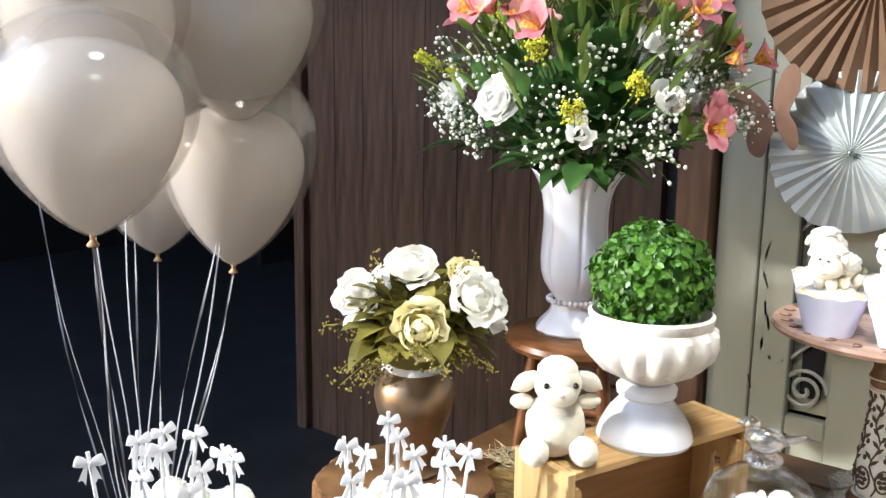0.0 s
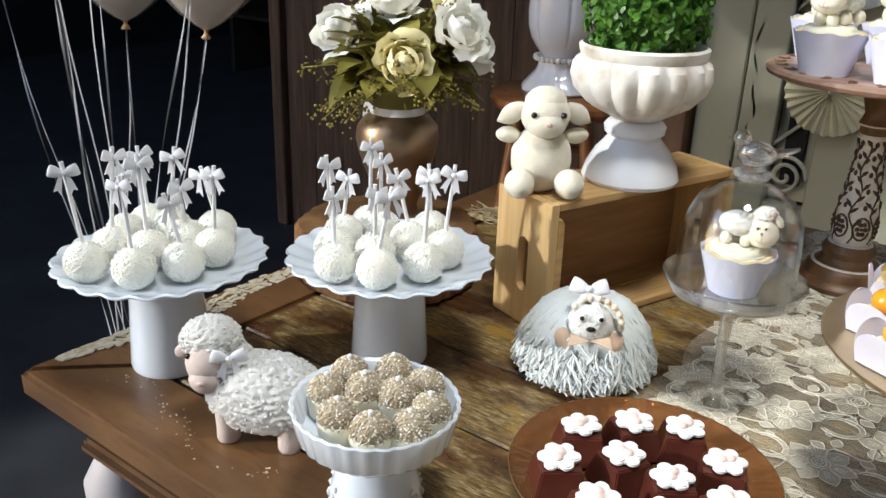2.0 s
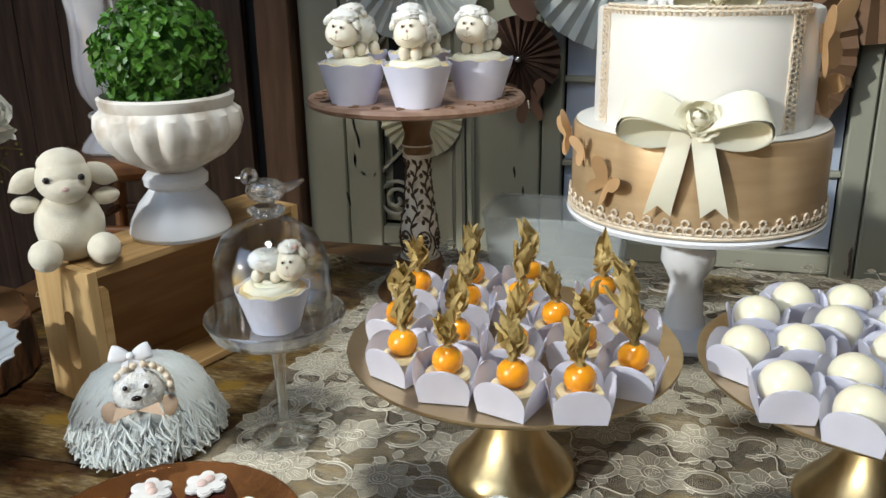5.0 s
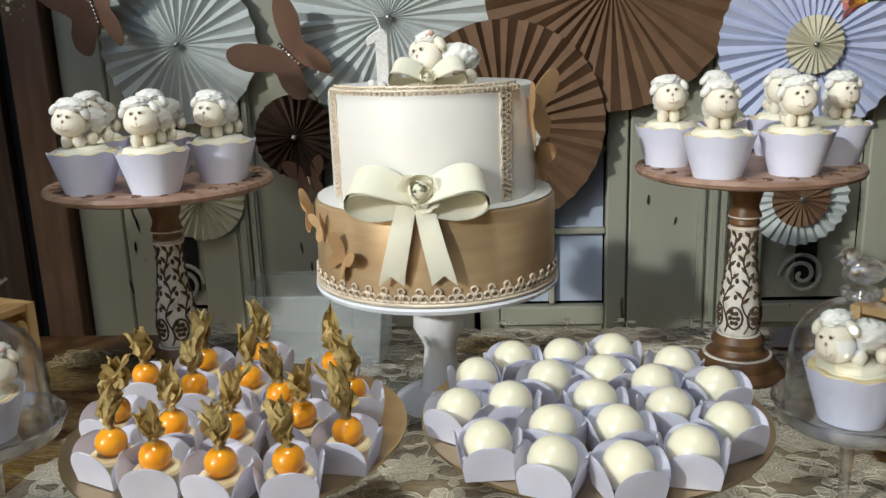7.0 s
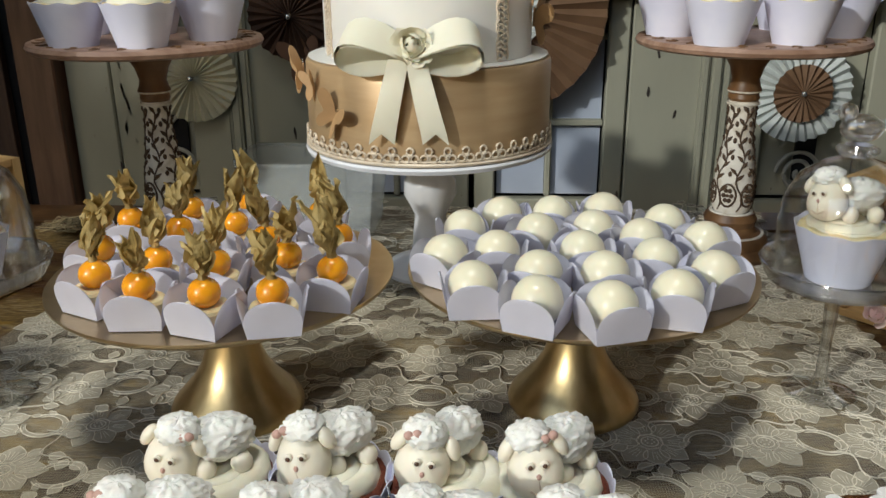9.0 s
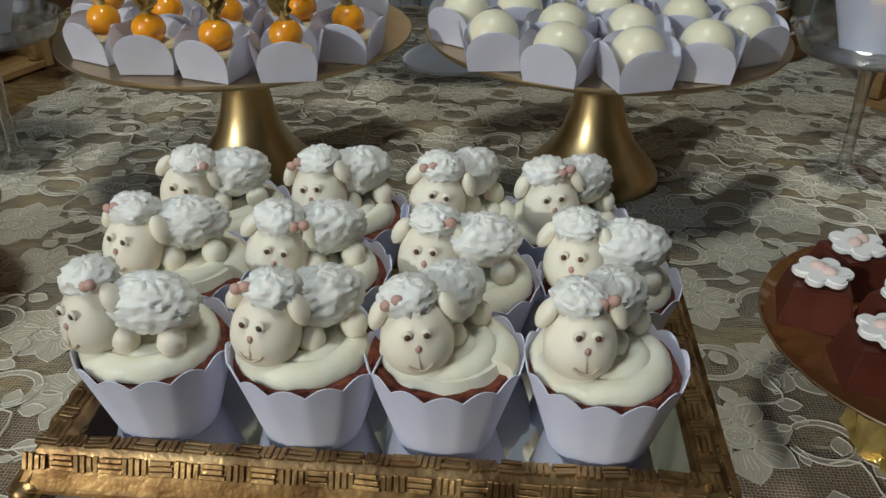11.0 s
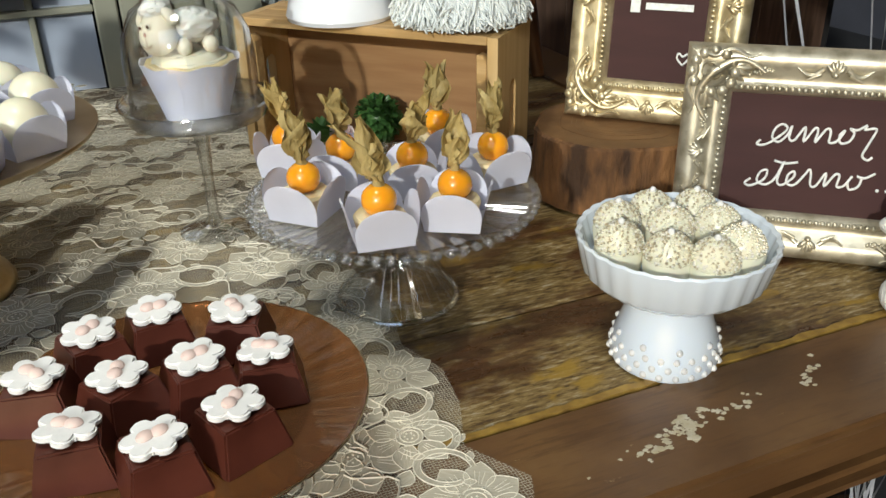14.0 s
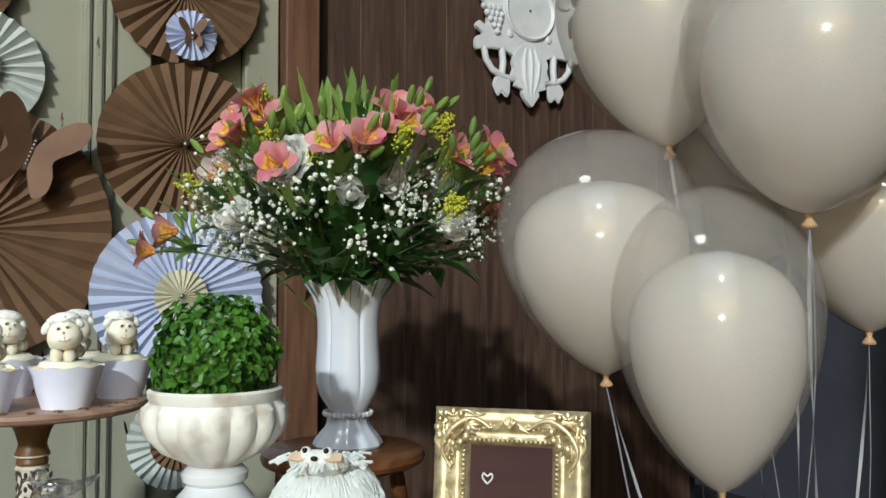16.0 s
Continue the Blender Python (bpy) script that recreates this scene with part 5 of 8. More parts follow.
def cupcake(x, y, z, turn, seed, group, s=1.0, scal=True, look_a=0.0, label="", fig=1.0, ba=28, up=0.0):
    o = thing("cupcake", label or "frosted cupcake with a fondant sheep in a white scalloped wrapper", "cupcake", pose(x, y, z, 0, 0, turn), group=group)
    r0, r1, h = 0.0255 * s, 0.0392 * s, 0.046 * s
    n = 84
    def rf(a, r, zz):
        if zz > h * 0.9:
            return r, zz + (0.0042 * s * abs(math.sin(a * 7)) if scal else 0.0012 * math.sin(a * 9 + seed))
        return r, zz
    make("wrapper", Geo().lathe([(0, 0.0), (r0, 0.0), (r0, 0.0005), (r1, h), (r1 - 0.0008, h), (r0 + 0.0006, 0.003 * s), (0, 0.003 * s)], n, rf=rf), M_wrap, o, "white paper wrapper")
    make("sponge", Geo().lathe([(0, 0.004 * s), (r0 + 0.0002, 0.004 * s), (r1 - 0.0035, h * 0.90), (r1 - 0.006, h * 0.99), (0, h)], 28, rf=lambda a, r, zz: (r, zz + 0.001 * math.sin(a * 9 + seed))), M_sponge if scal else M_filling, o, "dark red sponge" if scal else "pale sponge")
    g = Geo()
    pts, rad = [], []
    for i in range(64):
        v = i / 63
        a = v * 2 * math.pi * 2.7 + seed
        rr = ((0.027 if scal else 0.023) * (1 - v) ** 0.8 + 0.002) * s
        pts.append((rr * math.cos(a), rr * math.sin(a), h * (0.99 if scal else 0.93) + 0.007 * v * s + 0.0012 * noise.noise(Vector((seed, v * 9, 0)))))
        rad.append((0.0086 * (1 - 0.45 * v)) * s * (1 + 0.10 * noise.noise(Vector((seed * 1.3, v * 34, 2)))))
    g.tube(pts, rad, 9)
    lo = 0.0 if scal else 0.004 * s
    g.lathe([(0, h * 0.96 - lo), (0.031 * s, h * 0.97 - lo), (0.029 * s, h + 0.005 * s - lo), (0, h + 0.008 * s - lo)], 24)
    make("frosting", g, M_cream, o, "piped cream frosting", smooth=60)
    sh = make("sheep_figure", fondant_sheep_geo(seed, 1.05 * s * fig, look_a, up, ba), SHEEP, o, "cream fondant sheep", at=pose(-0.001, 0.0, h + 0.0060 * s), smooth=70)
    return o


def glass_dome(x, y, turn, cup_turn, look_a, seed, zp, size):
    st = thing("dome_stand", "clear glass footed cake plate", "cake stand", pose(x, y, T), group="glass dome stands")
    make("foot", Geo().lathe([(0, 0), (0.036, 0), (0.037, 0.002), (0.030, 0.005), (0.010, 0.011), (0.0062, 0.022), (0.0055, 0.06), (0.0075, 0.10), (0.013, 0.13), (0.02, zp - 0.006), (0, zp - 0.006)], 40), M_solid, st)
    make("plate", Geo().lathe([(0, zp - 0.006), (0.05, zp - 0.006), (0.068, zp - 0.003), (0.0735, zp + 0.008), (0.0755, zp + 0.0135), (0.0735, zp + 0.0140), (0.066, zp + 0.0005), (0.05, zp - 0.0022), (0, zp - 0.0022)], 64), M_solid, st)
    dm = thing("glass_dome", "clear glass bell dome with a bird-shaped knob over a cupcake", "glass dome", pose(x, y, T + zp, 0, 0, turn), group="glass domes")
    R, w = 0.0630, 0.0016
    prof = [(R + 0.0022, 0.001), (R + 0.0008, 0.005), (R, 0.02), (R, 0.055), (R * 0.95, 0.080), (R * 0.78, 0.102), (R * 0.45, 0.117), (0.010, 0.1235), (0, 0.124)]
    bell = make("bell", Geo().lathe(prof + [(max(0, r - w), z - w) for r, z in prof[::-1]], 56), M_glass, dm)
    g = Geo().lathe([(0, 0.1245), (0.016, 0.1245), (0.018, 0.128), (0.012, 0.135), (0, 0.135)], 24)
    for i in range(14):
        a = 2 * math.pi * i / 14
        g.ball((0.0165 * math.cos(a), 0.0165 * math.sin(a), 0.130), 0.0036, 8, 6)
    make("knob_ring", g, M_crystal, bell)["kind"] = "stuff"
    make("plate_rim", Geo().tube([(0.0748 * math.cos(2 * math.pi * i / 64), 0.0748 * math.sin(2 * math.pi * i / 64), zp + 0.0138) for i in range(64)], 0.0017, 6, closed=True), M_crystal, st, "thick bright glass rim")
    make("bell_rim", Geo().tube([((R + 0.0012) * math.cos(2 * math.pi * i / 64), (R + 0.0012) * math.sin(2 * math.pi * i / 64), 0.0022) for i in range(64)], 0.0015, 6, closed=True), M_crystal, bell)
    make("bird_knob", bird_geo(), M_crystal, bell, "clear glass bird", at=pose(0, 0, 0.133) @ Matrix.Scale(0.98, 4))
    cupcake(x, y, T + zp - 0.0018, cup_turn, seed, "domed cupcakes", size, False, look_a, "cupcake with a fondant sheep under a glass dome", 0.92, 12, 0.005)


glass_dome(-0.466, 0.480, 12, 178, -166, 5, 0.138, 1.02)
glass_dome(0.402, 0.527, 0, -6, -44, 7, 0.132, 1.22)

# ---- cupcake stands of turned wood ----
def turned_stand(x, y, R):
    o = thing("cupcake_stand", "turned wooden pedestal stand with a whitewashed carved column", "cake stand", pose(x, y, T), group="wooden cupcake stands")
    h = 0.322
    g = Geo().lathe([(0, h - 0.014), (R * 0.94, h - 0.014), (R * 0.985, h - 0.011), (R, h - 0.006), (R * 0.985, h - 0.001), (R * 0.95, h), (0, h)], 72)
    make("plate", g, M_rosewood, o, "round reddish carved plate")
    q = random.Random(3)
    g = Geo()
    for i in range(26):
        a = 2 * math.pi * i / 26
        pts = []
        for k in range(9):
            t = k / 8 * 4.5
            rr = 0.011 * (1 - k / 10)
            pts.append((R * 0.86 * math.cos(a) + rr * math.cos(t + a), R * 0.86 * math.sin(a) + rr * math.sin(t + a), h + 0.0002))
        g.tube(pts, 0.0015, 4)
    make("plate_carving", g, M_turned, o)["kind"] = "stuff"
    make("upper_column", Geo().lathe([(0, 0.232), (0.020, 0.232), (0.022, 0.236), (0.0205, 0.242), (0.024, 0.247), (0.021, 0.254), (0.019, 0.262), (0.024, 0.280), (0.036, 0.300), (0.040, 0.306), (0, 0.306)], 32), M_turned, o)
    prof = [(0, 0.066), (0.025, 0.066), (0.0285, 0.075), (0.0300, 0.10), (0.027, 0.13), (0.0225, 0.16), (0.019, 0.19), (0.0185, 0.215), (0.0205, 0.232), (0, 0.232)]
    make("carved_column", Geo().lathe(prof, 40), M_whitewash, o, "whitewashed column with brown carving")

    def rad(z):
        zs = [p[1] for p in prof[1:-1]]
        return float(np.interp(z, zs, [p[0] for p in prof[1:-1]]))
    g = Geo()

    def on(a, z, lift=0.0004):
        r = rad(z) + lift
        return (r * math.cos(a), r * math.sin(a), z)
    for k in range(6):
        a0 = 2 * math.pi * k / 6
        g.tube([on(a0 + 0.40 * math.cos(t / 14 * 2 * math.pi), 0.096 + 0.017 * math.sin(t / 14 * 2 * math.pi)) for t in range(14)], 0.0017, 5, closed=True)
        for t in range(6):
            b = t / 6 * 2 * math.pi
            g.ball(on(a0 + 0.19 * math.cos(b), 0.096 + 0.0085 * math.sin(b), 0), 0.0036, 7, 5)
        g.ball(on(a0, 0.096, 0), 0.0028, 6, 4)
        a1 = a0 + math.pi / 6
        g.tube([on(a1 + 0.20 * math.sin(i * 0.9), 0.072 + 0.152 * i / 17) for i in range(18)], 0.0014, 5)
        for i in range(1, 17):
            s = 1 if i % 2 else -1
            z = 0.076 + 0.152 * i / 17
            if abs(z - 0.096) < 0.020 and i % 3:
                continue
            c = Vector(on(a1 + 0.20 * math.sin(i * 0.9) + s * 0.20, z + 0.003, 0))
            e = Vector(on(a1 + 0.20 * math.sin(i * 0.9) + s * 0.02, z - 0.003, 0))
            e2 = Vector(on(a1 + 0.20 * math.sin(i * 0.9) + s * 0.40, z + 0.007, 0))
            g.tube([e, c, e2], [0.0010, 0.0032, 0.0008], 6)
        for z in (0.128, 0.152, 0.176, 0.200, 0.220):
            g.ball(on(a0, z, 0), (0.0030, 0.0030, 0.0044), 7, 5)
    make("carving", g, M_carve, o, "brown carved vines and flowers")["kind"] = "stuff"
    for z, r in ((0.066, 0.031), (0.228, 0.0225), (0.034, 0.050), (0.012, 0.066), (0.246, 0.0235)):
        make("white_ring", Geo().lathe([(r - 0.004, z - 0.0016), (r, z - 0.0016), (r + 0.0008, z), (r, z + 0.0016), (r - 0.004, z + 0.0016)], 40), M_whitewash, o)
    make("base", Geo().lathe([(0, 0), (0.069, 0), (0.070, 0.008), (0.066, 0.014), (0.058, 0.018), (0.056, 0.028), (0.050, 0.034), (0.040, 0.038), (0.036, 0.046), (0.039, 0.056), (0.034, 0.066), (0, 0.066)], 48), M_turned, o)
    return T + h


CL, CR = (-0.440, 0.935), (0.414, 0.955)
zc = turned_stand(*CL, 0.163)
turned_stand(*CR, 0.158)
for k, (x, y, tu, la) in enumerate(((-0.502, 0.838, 0, 0), (-0.405, 0.828, 6, 0), (-0.338, 0.915, -5, 0), (-0.548, 0.976, 14, 10), (-0.450, 0.988, 0, -10))):
    cupcake(x, y, zc, tu, 20 + k, "cupcakes on wooden stands", 1.23, False, la, "cream cupcake with a fondant sheep in a plain white wrapper", 1.0, 74 + (k * 7) % 20 - 8, 0.010)
for k, (x, y, tu, la) in enumerate(((0.302, 0.962, 0, 0), (0.345, 0.855, 0, 5), (0.447, 0.862, -6, 0), (0.530, 0.945, 8, 0), (0.385, 1.035, 0, 10), (0.482, 1.040, 0, -10))):
    cupcake(x, y, zc, tu, 30 + k, "cupcakes on wooden stands", 1.23, False, la, "cream cupcake with a fondant sheep in a plain white wrapper", 1.0, 74 + (k * 7) % 20 - 8, 0.010)

# ---- mirrored tray with cupcakes ----
tray = thing("serving_tray", "antique gilt woven-rim tray with a mirror base on claw feet", "tray", pose(-0.013, 0.157, T))
TW, TH = 0.205, 0.135
make("mirror", Geo().box((0, 0, 0.024), (2 * TW - 0.05, 2 * TH - 0.05, 0.003)), mat("tray_mirror", (0.72, 0.72, 0.70), 0.06, 1.0, scale=6), tray, smooth=0)
make("backing", Geo().box((0, 0, 0.0195), (2 * TW - 0.03, 2 * TH - 0.03, 0.006)), M_tray, tray, smooth=0)
for nm, x0, y0, x1, y1 in (("rim", -TW, -TH, TW, -TH), ("rim", TW, -TH, TW, TH), ("rim", TW, TH, -TW, TH), ("rim", -TW, TH, -TW, -TH)):
    d = Vector((x1 - x0, y1 - y0, 0))
    L = d.length
    at = Matrix.Translation((x0, y0, 0.0)) @ pose(0, 0, 0, 0, 0, math.degrees(math.atan2(d.y, d.x)))
    g = Geo()
    prof = [(-0.004, 0.012), (0.0, 0.010), (0.004, 0.018), (0.010, 0.030), (0.016, 0.034), (0.024, 0.030), (0.028, 0.022), (0.024, 0.016)]
    rows = [[(t - 0.0 + (py if t == 0 else -py), py, pz) for py, pz in prof] for t in (0, L)]
    g.grid(rows)
    make(nm, g, M_tray, tray, at=at)
    g = Geo()
    n = int(L / 0.0155)
    wq = random.Random(nm + str(x0))
    for i in range(n):
        for j in range(2):
            yy, zz, tl = ((0.0068, 0.0262, 60), (0.0178, 0.0338, -4), (0.0022, 0.0150, 66))[j]
            u = 0.012 + (i + 0.25 * j) * (L - 0.026) / n + wq.uniform(-0.0012, 0.0012)
            at2 = Matrix.Translation((u, yy, zz)) @ pose(0, 0, 0, tl, 0, wq.uniform(-5, 5))
            if (i + j) % 2:
                for k in range(3):
                    g.box((0, -0.0032 + 0.0032 * k, wq.uniform(-0.0008, 0.0002)), (wq.uniform(0.011, 0.016), 0.0027, 0.0026), 0, at2)
            else:
                for k in range(4):
                    g.box((-0.0056 + 0.0037 * k, 0, wq.uniform(-0.0009, 0.0)), (0.0031, wq.uniform(0.008, 0.0105), 0.0022), 0, at2)
    make("woven_relief", g, M_tray, tray, at=at, bevel=0.0004)["kind"] = "stuff"
for sx in (-1, 1):
    for sy in (-1, 1):
        make("claw_foot", Geo().ball((sx * (TW - 0.004), sy * (TH - 0.004), 0.007), (0.011, 0.011, 0.0075), 12, 8).tube([(sx * (TW - 0.006), sy * (TH - 0.006), 0.010), (sx * (TW - 0.012), sy * (TH - 0.012), 0.020)], 0.006, 8), M_tray, tray)
# place, turn of the body, turn of the head, seed
CUPS = [(-0.145, 0.078, 8, -20, 3), (-0.055, 0.078, 38, -12, 8), (0.024, 0.080, 56, 6, 12), (0.115, 0.080, 62, 14, 15),
        (-0.155, 0.160, 26, -16, 6), (-0.064, 0.162, 26, 0, 9), (0.034, 0.160, 16, 0, 17), (0.124, 0.165, 4, -12, 10),
        (-0.150, 0.243, 18, -10, 11), (-0.062, 0.243, 42, 0, 14), (0.024, 0.243, 50, 0, 18), (0.100, 0.243, 36, 0, 21)]
for k, (x, y, tu, la, sd) in enumerate(CUPS):
    cupcake(x, y, T + 0.0256, (k * 23) % 17 - 8, sd, "cupcakes on the tray", 1.18, True, la, "", 1.0, tu)

# ---- two-tier cake on a white pedestal ----
KX, KY = -0.032, 0.862
ped = thing("cake_stand", "white turned wooden cake pedestal", "cake stand", pose(KX, KY, T))
make("column", Geo().lathe([(0, 0), (0.066, 0), (0.067, 0.006), (0.060, 0.012), (0.030, 0.022), (0.026, 0.04), (0.024, 0.065), (0.022, 0.085), (0.028, 0.098), (0.037, 0.115), (0.036, 0.135), (0.026, 0.152), (0.024, 0.165), (0.034, 0.182), (0, 0.182)], 48), M_china_matt, ped)
make("plate", Geo().lathe([(0, 0.182), (0.15, 0.183), (0.166, 0.186), (0.168, 0.191), (0.166, 0.194), (0, 0.194)], 72), M_china_matt, ped)
cake = thing("cake", "two-tier fondant cake, tan pearl base and white top, with ivory bows", "cake", pose(KX, KY, T + 0.1945))
RB, HB, RT, HT = 0.1625, 0.115, 0.136, 0.142


def tier(r, z0, h):
    return [(0, z0), (r, z0), (r, z0 + h - 0.006), (r - 0.002, z0 + h - 0.002), (r - 0.006, z0 + h), (0, z0 + h)]


make("base_tier", Geo().lathe(tier(RB, 0, HB), 96), M_tan, cake, "pearl tan fondant base tier")
make("base_tier_top", Geo().lathe([(0, HB + 0.0004), (RB - 0.004, HB + 0.0004), (RB - 0.004, HB + 0.0016), (0, HB + 0.0018)], 96), M_fondant, cake)
make("top_tier", Geo().lathe(tier(RT, HB + 0.002, HT), 96), M_fondant, cake, "white fondant top tier")
ZT = HB + 0.002 + HT
g = Geo()
n = 46
for i in range(n):
    a = 2 * math.pi * i / n
    at = pose(0, 0, 0, 0, 0, math.degrees(a)) @ Matrix.Translation((RB + 0.0020, 0, 0.010))
    for dy, r, rz in ((-0.0056, 0.0046, 0.004), (0.0056, 0.0046, 0.004), (0, 0.0044, 0.0130)):
        g.tube([(0, dy + r * math.cos(t / 9 * 2 * math.pi), rz - 0.003 + r * math.sin(t / 9 * 2 * math.pi)) for t in range(9)], 0.0015, 5, 0, at, closed=True)
    g.ball((0, 0, 0.0045), 0.0022, 6, 5, 0, at)
for zz, rr in ((0.003, 0.0026), (0.0075, 0.0014)):
    g.tube([(math.cos(2 * math.pi * i / 90) * (RB + 0.002), math.sin(2 * math.pi * i / 90) * (RB + 0.002), zz) for i in range(90)], rr, 6, closed=True)
make("lace_trim", g, M_trim, cake, "beige looped lace trim")["kind"] = "stuff"
# a vertical piped panel edge on the top tier and a piped top rim over its front
g = Geo()
bq = random.Random(12)
for a in (-151, -45):
    ca, sa = math.cos(radians(a)), math.sin(radians(a))
    for i in range(20):
        z = HB + 0.010 + i * (HT - 0.010) / 20
        for o2 in (-0.0042, 0.0042):
            c = Vector((ca, sa, 0)) * (RT + 0.0012)
            g.tube([(c.x - sa * (o2 + 0.0040 * math.cos(t)), c.y + ca * (o2 + 0.0040 * math.cos(t)), z + 0.0036 * math.sin(t) + (0.003 if o2 > 0 else 0)) for t in [k / 8 * 2 * math.pi for k in range(8)]], 0.0015, 5, closed=True)
    for o2 in (-0.0090, 0.0090):
        g.tube([((RT + 0.001) * ca - sa * (o2 + 0.001 * math.sin(k * 1.3)), (RT + 0.001) * sa + ca * (o2 + 0.001 * math.sin(k * 1.3)), HB + 0.004 + HT * k / 30) for k in range(31)], 0.0012, 5)
for i in range(40):
    a = radians(-152 + 116 * i / 39)
    for r, dz in ((RT - 0.005, 0.0014), (RT + 0.0005, -0.0030)):
        c = Vector((r * math.cos(a), r * math.sin(a), ZT + dz))
        g.tube([(c.x + 0.0046 * math.cos(t) * -math.sin(a) + 0.002 * math.cos(a) * math.sin(t), c.y + 0.0046 * math.cos(t) * math.cos(a) + 0.002 * math.sin(a) * math.sin(t), c.z + 0.0030 * math.sin(t) + bq.uniform(-0.0006, 0.0006)) for t in [k / 8 * 2 * math.pi for k in range(8)]], 0.0016, 5, closed=True)
make("piped_border", g, M_trim, cake, "beige piped scroll border")["kind"] = "stuff"


def bow_loop(s, w, h, d):
    """One fat fondant bow loop along s*x."""
    rows = []
    for i in range(21):
        u = i / 20 * 2 * math.pi
        x = s * w * (1 - math.cos(u)) / 2
        z = h * math.sin(u) * (0.40 + 0.60 * (1 - math.cos(u)) / 2) * (1.15 if math.sin(u) > 0 else 0.55) + 0.10 * h * (1 - math.cos(u))
        half = d * (0.45 + 0.55 * math.sin(math.pi * min(1, (1 - math.cos(u)) / 2 * 0.7 + 0.1)))
        rows.append([(x, -half, z), (x, 0, z * 1.02), (x, half, z)])
    return rows


def fondant_bow(at, w, h, d, tails, name):
    bow = make(name, Geo().ball((0, -d * 0.30, 0), (w * 0.11, d * 0.30, h * 0.34), 14, 9, 0, at), M_bow, cake, "ivory fondant bow")
    for s in (-1, 1):
        r = bow_loop(s, w, h, d)
        g = Geo().grid(r, 0, at @ pose(0, 0, 0, 26, 0, s * 8))
        g.grid([[(p[0] * 0.965, p[1], p[2] * 0.9) for p in q] for q in r], 0, at @ pose(0, 0, 0, 26, 0, s * 8), flip=True)
        make("loop", g, M_bow, bow, smooth=60)
        if not tails:
            continue
        rows = []
        for i in range(11):
            v = i / 10
            cx = s * (0.010 + 0.022 * v) - 0.002
            half = 0.0120 + 0.0035 * v
            z = -0.002 - tails * v
            yy = -0.0135 - 0.006 * math.sin(v * 3.1)
            zl = z - (0.004 if i == 10 else 0)
            zm = z + (0.009 if i == 10 else 0)
            rows.append([(cx - half, yy, zl), (cx, yy - 0.0015, zm), (cx + half, yy, zl)])
        back = [[(p[0], p[1] + 0.0025, p[2]) for p in q] for q in rows]
        make("tail", Geo().grid(rows, 0, at).grid(back, 0, at, flip=True), M_bow, bow, smooth=60)


def rose_geo(r, n=16, seed=0, m=0, flat=0.85, g=None, at=None, first=0, last=99):
    """Overlapping cupped petals on shells that open outwards; axis z."""
    g = g or Geo()
    q = random.Random(seed)
    at = at or Matrix.Identity(4)
    for i in range(n):
        v = i / (n - 1)
        a = i * 2.4 + q.uniform(-0.2, 0.2)
        rho = r * (0.26 + 0.70 * v ** 0.9)
        dl = radians(80 - 28 * v)
        tip = 8 + 90 * v ** 1.12
        rows = []
        for k in range(8):
            t = k / 7
            row = []
            for j in range(9):
                s = j / 4 - 1
                th = radians(150 + (tip + 20 * s * s + 11 * noise.noise(Vector((s * 2.6, i * 1.9, seed))) * t - 150) * t)
                ph = a + s * dl * (0.45 + 0.55 * math.sin(math.pi * (0.15 + 0.7 * t)))
                ro = rho * (1 + 0.26 * v * t ** 5 + 0.06 * noise.noise(Vector((i * 2.1, s * 2, t * 2 + seed))) + 0.17 * t ** 3 * noise.noise(Vector((i * 3.7 + seed, s * 3.4, 0.5))))
                row.append((ro * math.sin(th) * math.cos(ph), ro * math.sin(th) * math.sin(ph), ro * math.cos(th) * flat - 0.10 * r * v * t ** 4))
            rows.append(row)
        if first <= i <= last:
            g.grid(rows, m, at)
    return g


def rose(name, r, n, seed, flat, at, mt, parent, label):
    """A tight heart of three petals with the open petals round it."""
    heart = make(name, rose_geo(r, n, seed, 0, flat, Geo().ball((0, 0, r * 0.10), (r * 0.20, r * 0.20, r * 0.22), 10, 7, 0, at), at, 0, 2), mt, parent, label, smooth=75)
    for i in range(3, n):
        make("petal", rose_geo(r, n, seed, 0, flat, None, at, i, i), mt, heart, smooth=75)


bow_at = pose(-0.010, -(RB - 0.006), HB + 0.016)
fondant_bow(bow_at, 0.084, 0.033, 0.029, 0.095, "front_bow")
rose("front_rose", 0.0235, 11, 3, 0.85, pose(-0.006, -(RB + 0.010), HB + 0.032, 62, 0, 0), M_bow, cake, "ivory fondant rose")
fondant_bow(pose(0.005, -(RT - 0.026), ZT + 0.010, 0, 0, 0), 0.046, 0.022, 0.019, 0, "top_bow")
rose("top_rose", 0.014, 9, 4, 0.85, pose(0.005, -(RT - 0.012), ZT + 0.014, 62, 0, 0), M_bow, cake, "small ivory fondant rose")


def rounded(pts, k=4):
    """Closed outline drawn smoothly through its points."""
    n = len(pts)
    out = []
    for i in range(n):
        p0, p1, p2, p3 = (Vector(pts[(i + d) % n]) for d in (-1, 0, 1, 2))
        for j in range(k):
            t = j / k
            v = 0.5 * (2 * p1 + (p2 - p0) * t + (2 * p0 - 5 * p1 + 4 * p2 - p3) * t * t + (3 * p1 - p0 - 3 * p2 + p3) * t ** 3)
            out.append((v.x, v.y))
    return out


